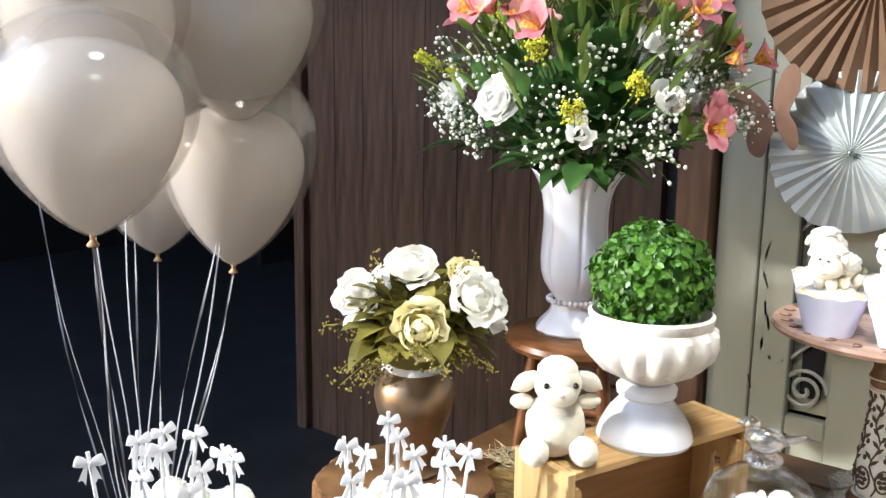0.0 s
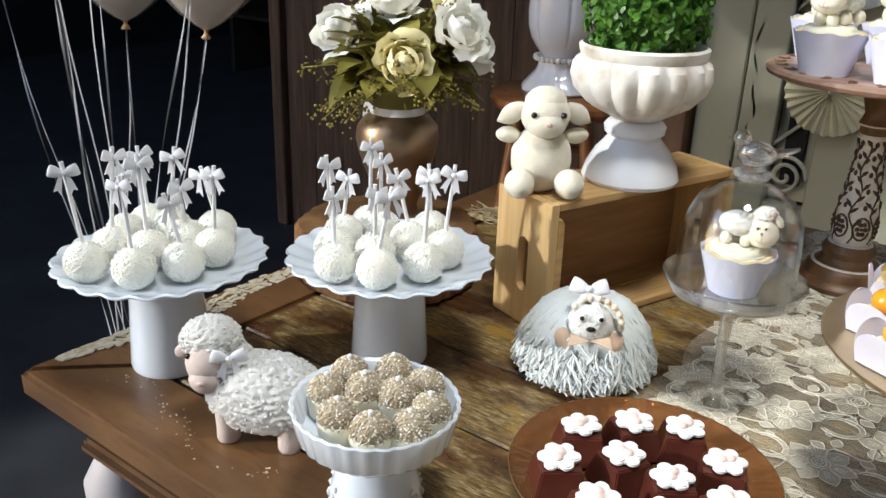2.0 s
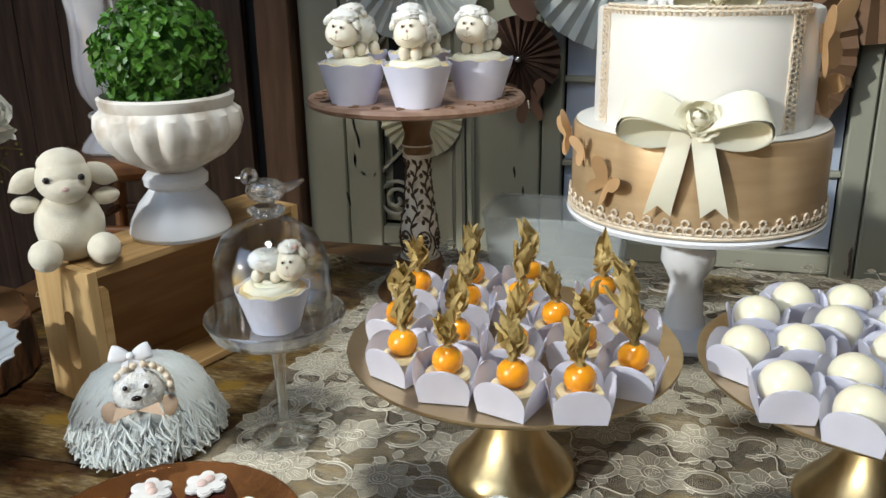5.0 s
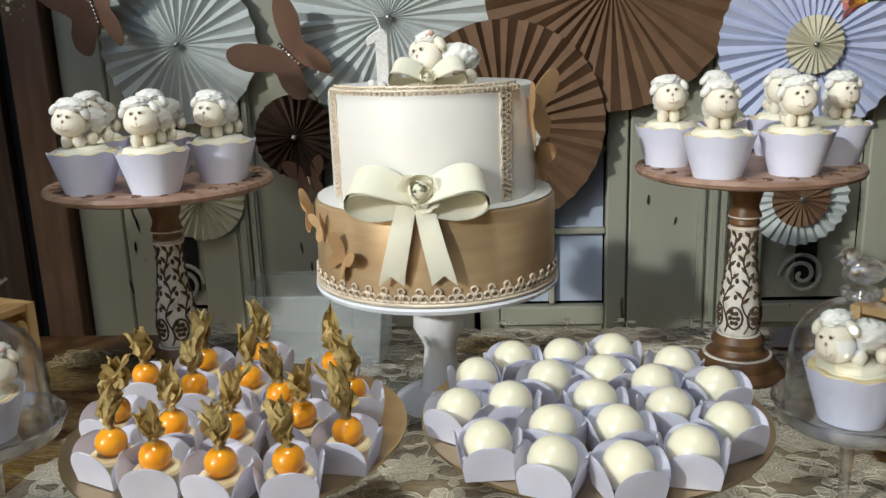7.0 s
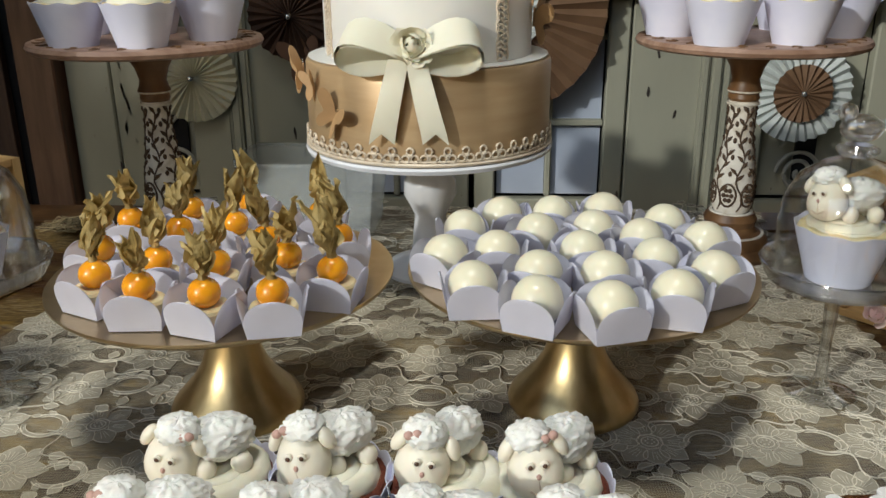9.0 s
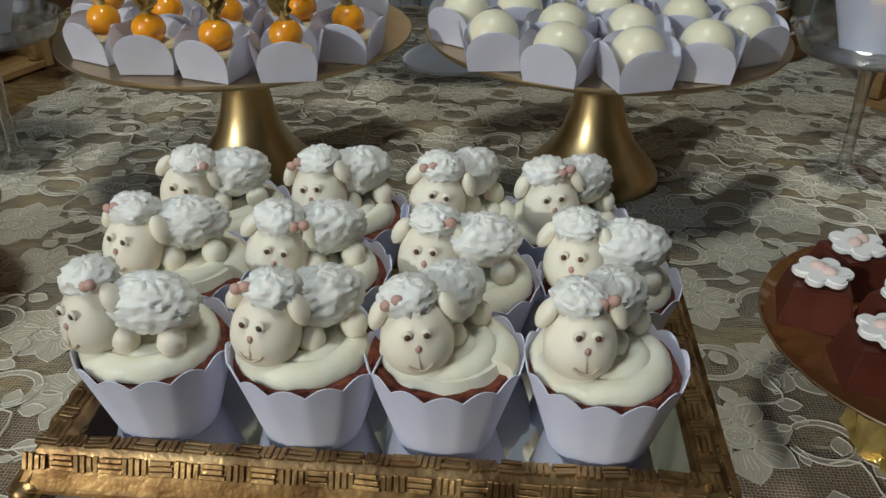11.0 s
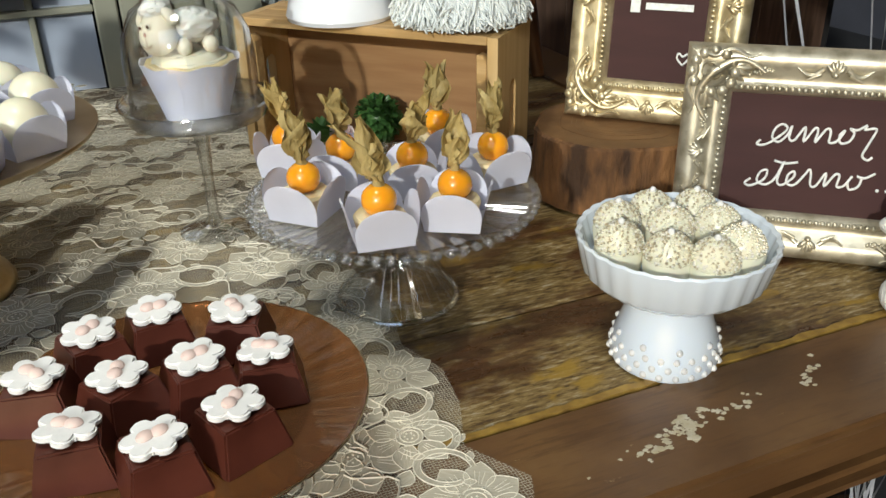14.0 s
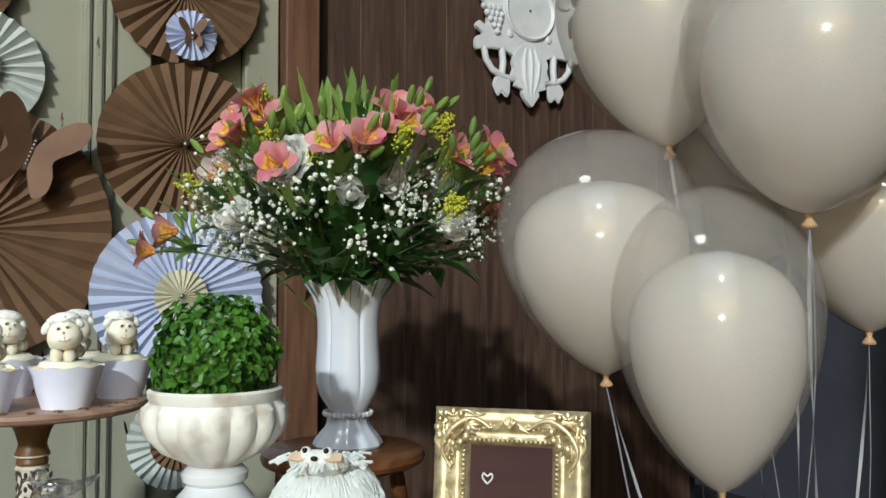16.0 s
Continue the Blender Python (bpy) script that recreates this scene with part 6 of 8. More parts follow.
def butterfly_geo(w, thick=0.0008, sides=(-1, 1)):
    g = Geo()
    for s in sides:
        out = [(0.01, 0.06), (0.14, 0.32), (0.34, 0.52), (0.53, 0.57), (0.62, 0.44), (0.54, 0.22), (0.36, 0.06), (0.31, -0.03), (0.38, -0.20), (0.37, -0.40), (0.24, -0.49), (0.11, -0.32), (0.01, -0.10)]
        o = [(x * w, y * w) for x, y in rounded(out)]
        g.slab(o, -thick / 2, thick / 2, 0, pose(0, 0, 0, 0, -s * 32, 0) @ Matrix.Diagonal((s, 1, 1, 1)))
    g.tube([(0, -0.2 * w, 0), (0, 0.22 * w, 0)], w * 0.025, 6)
    return g


for a, z, w, rot, r in ((-168, 0.095, 0.052, 20, RB), (-130, 0.055, 0.050, -35, RB), (-146, 0.086, 0.036, 10, RB), (-24, HB + 0.108, 0.082, 10, RT), (2, HB + 0.045, 0.066, 30, RT)):
    at = pose(0, 0, 0, 0, 0, a) @ Matrix.Translation((r + 0.003, 0, z)) @ pose(0, 0, 0, 90, 0, 90) @ pose(0, 0, 0, 0, 0, rot)
    make("card_butterfly", butterfly_geo(w), M_bfly, cake, "tan card butterfly", at=at, smooth=0)

cz = T + 0.1945 + ZT
one = thing("number_candle", "white glittery candle shaped as the figure 1 on the cake", "candle", pose(KX - 0.055, KY - 0.075, cz))
make("figure", Geo().slab([(-0.009, 0.0), (0.010, 0.0), (0.010, 0.066), (0.003, 0.072), (-0.006, 0.069), (-0.018, 0.060), (-0.016, 0.050), (-0.006, 0.055), (-0.006, 0.010), (-0.009, 0.008)], -0.005, 0.005, 0, pose(0, 0, 0, 90, 0, 0)), M_candle, one, bevel=0.0015)
make("base_flowers", Geo().ball((-0.012, -0.006, 0.005), 0.006, 10, 7, wob=0.4, wf=3).ball((0.012, -0.007, 0.005), 0.006, 10, 7, wob=0.4, wf=3).ball((0, -0.010, 0.004), 0.006, 10, 7, wob=0.4, wf=3), M_candle, one)
make("wick", Geo().tube([(0.001, 0, 0.070), (-0.003, 0, 0.083), (-0.010, 0, 0.092)], 0.0009, 5), M_stick, one)
tagged(make("sheep_topper", fondant_sheep_geo(41, 1.36, -32, 0.010, 8), SHEEP, at=pose(KX + 0.028, KY - 0.055, cz + 0.0002), smooth=70), "white fondant sheep figure standing on the cake", "cake topper")

# ---- pine crates, stood on their sides ----
CZ = 0.180


def crate(x, y, rot, label):
    """Long axis along x, open side to -y."""
    L, D = 0.343, 0.108
    o = thing("wooden_crate", label, "crate", pose(x, y, T, 0, 0, rot))
    for s in (-1, 1):
        g = Geo()
        # two half boards that leave an upright rounded slot between them
        yc, w, z0, z1 = -0.03 * D, 0.095 * D, 0.26 * CZ, 0.68 * CZ
        for h in (-1, 1):
            arc = [(yc + h * w * math.sin(k * math.pi / 8), z0 + w - w * math.cos(k * math.pi / 8)) for k in range(5)]
            arc += [(yc + h * w * math.cos(k * math.pi / 8), z1 - w + w * math.sin(k * math.pi / 8)) for k in range(5)]
            line = [(h * D / 2, 0.0), (yc, 0.0)] + arc + [(yc, CZ - 0.001), (h * D / 2, CZ - 0.001)]
            g.slab(line if h < 0 else line[::-1], s * (L / 2 - 0.006) - 0.006, s * (L / 2 - 0.006) + 0.006, 0, pose(0, 0, 0, 90, 0, 90))
        make("end_board", g, M_crate_end, o, smooth=20)
        make("corner_cleat", Geo().slab([(-0.006, 0.012), (0.006, 0.012), (0.006, CZ - 0.030), (0.0, CZ - 0.022), (-0.006, CZ - 0.022)], -0.008, 0.008, 0, pose(s * (L / 2 - 0.020), -D / 2 + 0.010, 0, 90, 0, 0)), M_crate, o, bevel=0.001)
    for z in (0.005, CZ - 0.0055):
        for k in range(2):
            make("side_slat", Geo().box((0, (-0.25 + 0.5 * k) * D, z), (L - 0.026, D * 0.485, 0.010)), M_crate, o, bevel=0.001)
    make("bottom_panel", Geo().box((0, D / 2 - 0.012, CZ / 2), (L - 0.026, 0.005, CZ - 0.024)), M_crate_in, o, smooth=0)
    return o


crate(-0.690, 0.655, 71 , "pale pine wooden crate lying on its side under an urn")
crate(0.640, 0.650, -47, "pale pine wooden crate on its side, open towards the room")


def urn(x, y, z, rot, label):
    o = thing("urn_planter", label, "planter", pose(x, y, z, 0, 0, rot), group="white urns")
    fl = lambda a, r, zz: (r * (1 + (0.095 * abs(math.sin(a * 8)) - 0.030) * (1 if 0.085 < zz < 0.158 else 0)), zz)
    make("bowl", Geo().lathe([(0, 0.083), (0.030, 0.083), (0.040, 0.090), (0.064, 0.103), (0.081, 0.122), (0.0865, 0.140), (0.0845, 0.156), (0.0800, 0.164), (0.0825, 0.171), (0.0830, 0.177), (0.0785, 0.180), (0.076, 0.172), (0.072, 0.160), (0, 0.160)], 108, rf=fl), M_urn, o, "ribbed weathered white bowl")
    make("pedestal", Geo().lathe([(0, 0), (0.063, 0), (0.065, 0.005), (0.061, 0.020), (0.050, 0.040), (0.038, 0.054), (0.034, 0.060), (0.040, 0.065), (0.041, 0.074), (0.036, 0.080), (0.030, 0.083), (0, 0.083)], 64), M_china_matt, o)
    return o


def topiary(x, y, z, seed, label):
    q = random.Random(seed)
    g = Geo()
    R = 0.0765
    kx_ = lambda a: 2.2 * math.cos(a) + 1.3 * math.sin(a)
    for i in range(1500):
        zz = q.uniform(-0.85, 1)
        a = q.uniform(0, 2 * math.pi)
        k = math.sqrt(1 - zz * zz)
        rr = R * (q.uniform(0.78, 1.07) + 0.10 * noise.noise(Vector((kx_(a), zz * 3, seed))))
        c = Vector((rr * k * math.cos(a), rr * k * math.sin(a), rr * zz * 0.95))
        n = c.normalized()
        n = (n + Vector((q.uniform(-1, 1), q.uniform(-1, 1), q.uniform(-0.6, 1))) * 0.75).normalized()
        m = n.to_track_quat("Z", "Y").to_matrix().to_4x4() @ pose(0, 0, 0, 0, 0, q.uniform(0, 360))
        l, w = q.uniform(0.0105, 0.0155), q.uniform(0.0070, 0.0105)
        m = Matrix.Translation(c) @ m
        b = 0.0016
        g.add([(-l / 2, 0, 0), (-l * 0.2, -w / 2, b), (-l * 0.2, 0, -b * 0.3), (-l * 0.2, w / 2, b), (l * 0.25, -w / 2, b), (l * 0.25, 0, -b * 0.3), (l * 0.25, w / 2, b), (l / 2, 0, -b)],
              [(0, 1, 2), (0, 2, 3), (1, 4, 5, 2), (2, 5, 6, 3), (4, 7, 5), (5, 7, 6)], 0, m)
    o = thing("topiary_ball", label, "artificial plant", pose(x, y, z), group="boxwood balls")
    make("core", Geo().ball((0, 0, 0), R * 0.80, 20, 12, wob=0.1), M_leafdark, o)
    lv = make("leaves", g, M_leaf, o, smooth=0)
    lv["kind"] = "stuff"
    return o


zc2 = T + CZ
urn(-0.678, 0.648, zc2, 0, "white weathered ribbed urn on a pine crate")
topiary(-0.678, 0.648, zc2 + 0.224, 1, "round green boxwood ball in the white urn")
urn(0.600, 0.672, zc2, 20, "white marbled ribbed urn on a pine crate")
topiary(0.600, 0.672, zc2 + 0.222, 2, "round green boxwood ball in the white urn")


# ---- soft toys ----
def plush_lamb(x, y, z, rot, mt, label, s=1.0, ear=50):
    """Sitting lamb facing -y, one mesh."""
    g = Geo()
    g.ball((0, 0.002, 0.038), (0.036, 0.032, 0.041), 24, 16, 0, wob=0.025, wf=6)
    g.ball((0, -0.006, 0.092), (0.0285, 0.027, 0.0270), 24, 16, 0, wob=0.02, wf=6)
    g.ball((0, -0.020, 0.084), (0.0225, 0.0175, 0.0165), 20, 12, 1, wob=0.02)
    g.ball((0, -0.004, 0.106), (0.0245, 0.023, 0.0180), 20, 12, 0, wob=0.04, wf=8)
    for sx in (-1, 1):
        g.ball((sx * 0.029, -0.030, 0.016), (0.0175, 0.022, 0.017), 18, 12, 0, wob=0.03)
        g.ball((sx * 0.014, 0, 0), (0.015, 0.0095, 0.0095), 14, 10, 0, pose(sx * 0.026, 0.004, 0.064, 0, -sx * 5, 0))
        e = pose(sx * 0.024, 0.000, 0.100, 0, sx * ear, 0)
        rows = []
        for k in range(11):
            t = k / 10
            w = 0.0100 * (0.45 + 0.75 * math.sin(math.pi * min(1, t * 0.95 + 0.05)) ** 0.8) * (1 - t ** 6)
            rows.append([(sx * 0.036 * t, (0.006 * math.sin(u) - 0.003) * (1 - t ** 4), w * math.cos(u) - 0.004 * t) for u in [m * 2 * math.pi / 12 for m in range(12)]])
        g.grid(rows, 0, e, wrap=True)
        g.ball((sx * 0.0170, -0.0295, 0.096), 0.0036, 10, 7, 3)
    g.ball((0, -0.0355, 0.086), (0.0045, 0.003, 0.003), 8, 6, 2)
    g.v = [(a * s, b * s, c * s) for a, b, c in g.v]
    o = make("plush_lamb", g, [mt, mt, M_nose, M_eye], at=pose(x, y, z, 0, 0, rot), smooth=70)
    return tagged(o, label, "plush toy", group="plush lambs")


plush_lamb(-0.742, 0.519, zc2 + 0.0005, 41, M_plush, "cream plush lamb sitting on a pine crate", 1.08, 24)
plush_lamb(0.956, 0.103, T + 0.0005, -46, M_plush_w, "white plush lamb leaning against a picture frame", 0.99, 55)


def fleece_sheep():
    g = Geo()
    q = random.Random(8)
    bodies = [((0.014, 0, 0.056), (0.064, 0.043, 0.046), 7.5, 130, 84), ((-0.043, -0.002, 0.115), (0.0300, 0.029, 0.023), 4.2, 80, 50), ((-0.034, 0, 0.088), (0.029, 0.028, 0.032), 4.5, 80, 50), ((0.074, 0, 0.072), (0.014, 0.012, 0.012), 3.0, 40, 26)]
    for k, (c, r, lump, n, m) in enumerate(bodies):
        wool_lump(g, c, r, 5 + k, 0, lump, 0.10 if k == 0 else 0.16, None, n, m)
        for i in range(n * 7):
            zz, a = q.uniform(-0.85, 1), q.uniform(0, 2 * math.pi)
            kk = math.sqrt(1 - zz * zz)
            d = Vector((kk * math.cos(a), kk * math.sin(a), zz))
            p = Vector((c[0] + r[0] * d.x, c[1] + r[1] * d.y, c[2] + r[2] * d.z))
            v = Vector((q.uniform(-1, 1), q.uniform(-1, 1), q.uniform(-1, 0.6)))
            g.tube([p - d * 0.002, p + d * 0.0004 + v * 0.0008, p + d * 0.0006 + v * 0.0017], [0.0013, 0.0013, 0.0008], 4, 0)
    hd = pose(-0.043, 0.001, 0.101, 0, 0, 10) @ Matrix.Scale(1.12, 4)
    g.ball((0, -0.016, -0.004), (0.0195, 0.021, 0.023), 18, 12, 1, hd)
    g.ball((0, -0.026, -0.017), (0.0145, 0.013, 0.015), 16, 10, 1, hd)
    g.ball((0, -0.0395, -0.015), (0.0035, 0.0020, 0.0022), 8, 6, 4, hd)
    for sx in (-1, 1):
        g.ball((sx * 0.0130, -0.0285, 0.007), 0.0028, 8, 6, 2, hd)
        g.ball((sx * 0.012, 0, 0), (0.011, 0.0050, 0.0070), 12, 8, 1, hd @ pose(sx * 0.017, 0.000, 0.004, 0, sx * 38, 0))
    for x, y in ((-0.020, -0.022), (0.046, -0.022), (-0.020, 0.022), (0.046, 0.022)):
        g.tube([(x, y, 0.0), (x, y, 0.004), (x, y, 0.016), (x, y, 0.045)], [0.0105, 0.0120, 0.0118, 0.0125], 14, 1)
    at = pose(-0.030, -0.031, 0.080, 0, 0, 14)
    g.slab([(-0.007, 0.0), (0.007, 0.0), (0.009, -0.034), (-0.006, -0.030)], -0.001, 0.001, 3, at @ pose(0, 0, 0.010, 84, 0, 0))
    g.tube([(-0.034 + 0.031 * math.cos(t), 0.030 * math.sin(t), 0.096 - 0.006 * math.cos(t)) for t in [k / 20 * 2 * math.pi for k in range(20)]], 0.0036, 6, 3, closed=True)
    bow_geo(g, pose(-0.012, -0.026, 0.108, 0, 0, 25), 0.034, 3)
    g.v = [(x, y, z - 0.007 * min(1.0, max(0.0, (z - 0.012) / 0.02))) for x, y, z in g.v]
    o = make("toy_sheep", g, [M_fleece, M_muzzle, M_eye, M_satin, M_nose], at=pose(-0.812, 0.098, T, 0, 0, 24) @ Matrix.Diagonal((1.02, 1.02, 0.95, 1)), smooth=70)
    return tagged(o, "white curly fleece toy sheep with a satin ribbon", "toy sheep")


fleece_sheep()


def yarn_sheep(x, y, z, rot, sx, label, face):
    """Pompom of hanging yarn strands with a small felt face; faces -y."""
    q = random.Random(17)
    g = Geo()
    R, H = 0.076 * sx, 0.094 * (0.9 + 0.1 * sx)
    g.ball((0, 0, H * 0.49), (R * 1.02, R * 1.02, H * 0.53), 40, 24, 0, wob=0.03, wf=9)
    for i in range(3400):
        a = q.uniform(0, 2 * math.pi)
        v = q.uniform(0.02, 1)
        top = math.acos(1 - v * 1.0)
        L = q.uniform(0.72, 1.12)
        j0, j1, j2 = q.uniform(0.3, 1.0), q.uniform(-0.1, 1.5) ** 2 * 0.8, q.random()
        wb, wp = q.uniform(0.03, 0.14), q.uniform(0, 6)
        pts = []
        for k in range(6):
            t = k / 5
            ph = top * 0.55 + t * (1.62 - top * 0.55) * L
            rr = R * (math.sin(min(ph, 1.75)) ** 0.60 + 0.04) * (0.91 + 0.14 * j0 + (0.09 * j1) * t * t)
            zz = max(0.003 + 0.010 * j2, H * (math.cos(min(ph, 1.62)) * 0.92 + 0.06) + 0.006 * math.sin(i + t * 6) * t)
            da = (0.12 * math.sin(i * 1.7 + t * 4) + wb * math.sin(wp + t * 11)) * t
            rr += R * 0.07 * math.sin(wp * 3 + t * 9) * t
            pts.append((rr * math.cos(a + da), rr * math.sin(a + da), zz))
        g.tube(pts, [0.0013, 0.0014, 0.0014, 0.0014, 0.0013, 0.0010], 5, 0)
    fz = H * 0.82
    hd = pose(0, -R * 0.72, fz + 0.005, -30, 0, 0) @ Matrix.Scale(1.05, 4)
    if face == "front":
        g.ball((0, 0, 0), (0.025, 0.017, 0.023), 16, 10, 1, hd)
        for s in (-1, 1):
            g.ball((s * 0.010, -0.0165, 0.004), 0.0050, 8, 6, 3, hd)
            g.ball((s * 0.010, -0.0205, 0.003), 0.0026, 6, 5, 2, hd)
            g.ball((s * 0.031, 0.002, 0.004), (0.011, 0.004, 0.014), 10, 6, 4, hd @ pose(0, 0, 0, 0, s * 45, 0))
            g.slab([(0, 0), (s * 0.020, 0.006), (s * 0.024, -0.008)], -0.0008, 0.0008, 4, hd @ pose(0, -0.016, -0.020, 80, 0, 0))
        g.ball((0, -0.019, -0.008), (0.0055, 0.003, 0.0030), 8, 5, 2, hd)
        for i in range(16):
            g.ball((0.028 * math.sin(-0.9 + i * 0.17) + 0.004, -0.010 + 0.006 * (i % 2), 0.026 * math.cos(-0.9 + i * 0.17)), 0.0040, 7, 5, 6, hd)
        bow_geo(g, hd @ pose(-0.004, -0.010, 0.034), 0.040, 5)
    else:
        for i in range(120):
            a = q.uniform(0, 2 * math.pi)
            r = q.uniform(0, 0.042)
            g.tube([(r * math.cos(a), -0.012 + r * 0.7 * math.sin(a), H * 0.97 + 0.004), (r * 1.2 * math.cos(a), -0.018 + r * math.sin(a), H * q.uniform(1.04, 1.11)), (r * 1.6 * math.cos(a), -0.022 + r * 1.4 * math.sin(a), H * q.uniform(0.98, 1.08))], 0.0018, 5, 0)
        hd = pose(0, -R * 0.62, H * 1.05, -34, 0, 0) @ Matrix.Scale(1.22, 4)
        g.ball((0, 0, 0), (0.030, 0.018, 0.012), 16, 10, 1, hd)
        for s in (-1, 1):
            g.ball((s * 0.0105, -0.0130, 0.005), 0.0060, 10, 7, 3, hd)
            g.ball((s * 0.0105, -0.0182, 0.005), 0.0028, 7, 5, 2, hd)
            g.slab([(0, 0), (s * 0.012, 0.009), (s * 0.026, 0.008), (s * 0.028, -0.004), (s * 0.014, -0.006)], -0.001, 0.001, 4, hd @ pose(s * 0.004, -0.015, -0.001, 66, 0, 0) @ Matrix.Scale(0.8, 4))
        g.ball((0, -0.018, -0.003), (0.004, 0.003, 0.0025), 8, 5, 2, hd)
    o = make("yarn_sheep", g, [M_yarn, M_plush_w, M_eye, M_eyewhite, M_felt, M_satin, M_trim], at=pose(x, y, z, 0, 0, rot), smooth=70)
    return tagged(o, label, "yarn toy", group="yarn sheep")


yarn_sheep(-0.618, 0.446, T + 0.0005, 30, 0.93, "white shaggy yarn sheep with a bow, standing on the table", "front")
yarn_sheep(0.712, 0.574, zc2 + 0.0005, -38, 0.85, "white shaggy yarn sheep with big eyes on the pine crate", "top")


# ---- wood slices, stools ----
def wood_slice(x, y, r, h, label):
    o = thing("wood_slice", label, "wood slice", pose(x, y, T), group="wood slices")
    q = random.Random(int(x * 100))
    ph = [q.uniform(0, 6) for _ in range(4)]
    rf = lambda a, rr, z: (rr * (1 + 0.025 * math.sin(3 * a + ph[0]) + 0.018 * math.sin(7 * a + ph[1]) + (0.014 * math.sin(23 * a + 3 * math.sin(5 * a) + z * 30) + 0.008 * math.sin(41 * a + z * 50 + ph[2]) if rr > r * 0.98 else 0)), z)
    make("bark", Geo().lathe([(r * 0.92, 0), (r, 0.004), (r * 1.01, h * 0.5), (r, h - 0.004), (r * 0.96, h - 0.001)], 96, rf=rf), M_bark, o)
    g = Geo()
    g.lathe([(0, h), (r * 0.5, h), (r * 0.965, h - 0.001)], 96, rf=rf)
    make("cut_face", g, M_cut, o)
    g = Geo()
    for k in range(7):
        rr = r * (0.14 + 0.09 * k + 0.03 * math.sin(k * 2.3))
        g.tube([(rf(2 * math.pi * i / 48, rr, 0)[0] * math.cos(2 * math.pi * i / 48), rf(2 * math.pi * i / 48, rr, 0)[0] * math.sin(2 * math.pi * i / 48), h) for i in range(48)], 0.00018, 4, closed=True)
    make("growth_rings", g, M_stool, o)


wood_slice(-0.985, 0.505, 0.132, 0.082, "thick round wood slice with bark under the gold vase")
wood_slice(0.846, 0.440, 0.094, 0.083, "thick round wood slice with bark under a picture frame")


def stool(x, y, rot):
    o = thing("wooden_stool", "small varnished round wooden stool under a vase", "stool", pose(x, y, T, 0, 0, rot), group="small stools")
    h = 0.213
    make("seat", Geo().lathe([(0, h - 0.028), (0.125, h - 0.028), (0.136, h - 0.022), (0.139, h - 0.014), (0.136, h - 0.005), (0.128, h), (0, h - 0.002)], 64), M_stool, o)
    for i in range(4):
        a = math.pi / 4 + i * math.pi / 2
        make("leg", Geo().tube([(0.118 * math.cos(a), 0.118 * math.sin(a), 0.0), (0.088 * math.cos(a), 0.088 * math.sin(a), h - 0.027)], [0.011, 0.014], 14), M_stool, o)
    for i in range(4):
        a, b = math.pi / 4 + i * math.pi / 2, math.pi / 4 + (i + 1) * math.pi / 2
        k = 0.105
        make("stretcher", Geo().tube([(k * math.cos(a), k * math.sin(a), 0.09), (k * math.cos(b), k * math.sin(b), 0.09)], 0.007, 10), M_stool, o)


stool(-0.955, 0.955, 10)
stool(0.892, 0.945, 25)


def white_vase(x, y, z, rot, k=1.0):
    o = thing("flower_vase", "tall white fluted china vase with a pearl collar", "vase", pose(x, y, z, 0, 0, rot) @ Matrix.Diagonal((k, k, 1.10 * (1 + k) / 2, 1)), group="white vases")
    def rf(a, r, zz):
        w = max(0.0, min(1.0, (zz - 0.070) / 0.05))
        top = max(0.0, (zz - 0.215) / 0.05)
        lobes = abs(math.sin(a * 3))
        groove = math.exp(-((math.asin(min(1.0, lobes))) / 0.16) ** 2)
        return r * (1 - 0.075 * w * groove + 0.05 * top * (lobes - 0.6)), zz + (0.013 * (lobes - 0.6) * min(1.0, top) if zz > 0.22 else 0)
    body = [(0, 0.050), (0.030, 0.050), (0.036, 0.060), (0.046, 0.072), (0.055, 0.086), (0.0605, 0.104), (0.0620, 0.126), (0.0605, 0.150), (0.0585, 0.178), (0.0590, 0.205), (0.0625, 0.228), (0.0700, 0.248), (0.0800, 0.262), (0.0845, 0.267), (0.0835, 0.2695), (0.0785, 0.2665), (0.066, 0.248), (0.058, 0.226), (0.054, 0.190), (0, 0.185)]
    make("body", Geo().lathe(body, 144, rf=rf), M_china, o)
    ft = make("foot", Geo().lathe([(0, 0), (0.064, 0), (0.0665, 0.004), (0.063, 0.011), (0.053, 0.022), (0.043, 0.032), (0.0395, 0.040), (0.0385, 0.048), (0, 0.050)], 72, rf=lambda a, r, zz: (r * (1 + 0.02 * math.sin(a * 12)), zz)), M_china, o)
    g = Geo()
    for i in range(28):
        a = 2 * math.pi * i / 28
        g.ball((0.0445 * math.cos(a), 0.0445 * math.sin(a), 0.0535), 0.0048, 9, 7)
    make("pearl_collar", g, M_pearl, ft, "string of pearls")


SZ = T + 0.2128
VL, VR = (-0.975, 0.955), (0.905, 0.955)
white_vase(*VL, SZ, 12)
white_vase(*VR, SZ, 30, 0.90)


# ---- flowers ----
def leaf_geo(g, p, d, l, w, m, q, droop=0.25):
    d = Vector(d).normalized()
    side = d.cross(Vector((0, 0, 1)))
    side = side.normalized() if side.length > 1e-3 else Vector((1, 0, 0))
    up = side.cross(d)
    rows = []
    for i in range(6):
        t = i / 5
        c = Vector(p) + d * (l * t) - Vector((0, 0, 1)) * (droop * l * t * t)
        ww = w * math.sin(math.pi * (0.06 + 0.94 * t) ** 0.8) * 0.5 + 0.0003
        rows.append([tuple(c - side * ww + up * ww * 0.35), tuple(c), tuple(c + side * ww + up * ww * 0.35)])
    g.grid(rows, m)


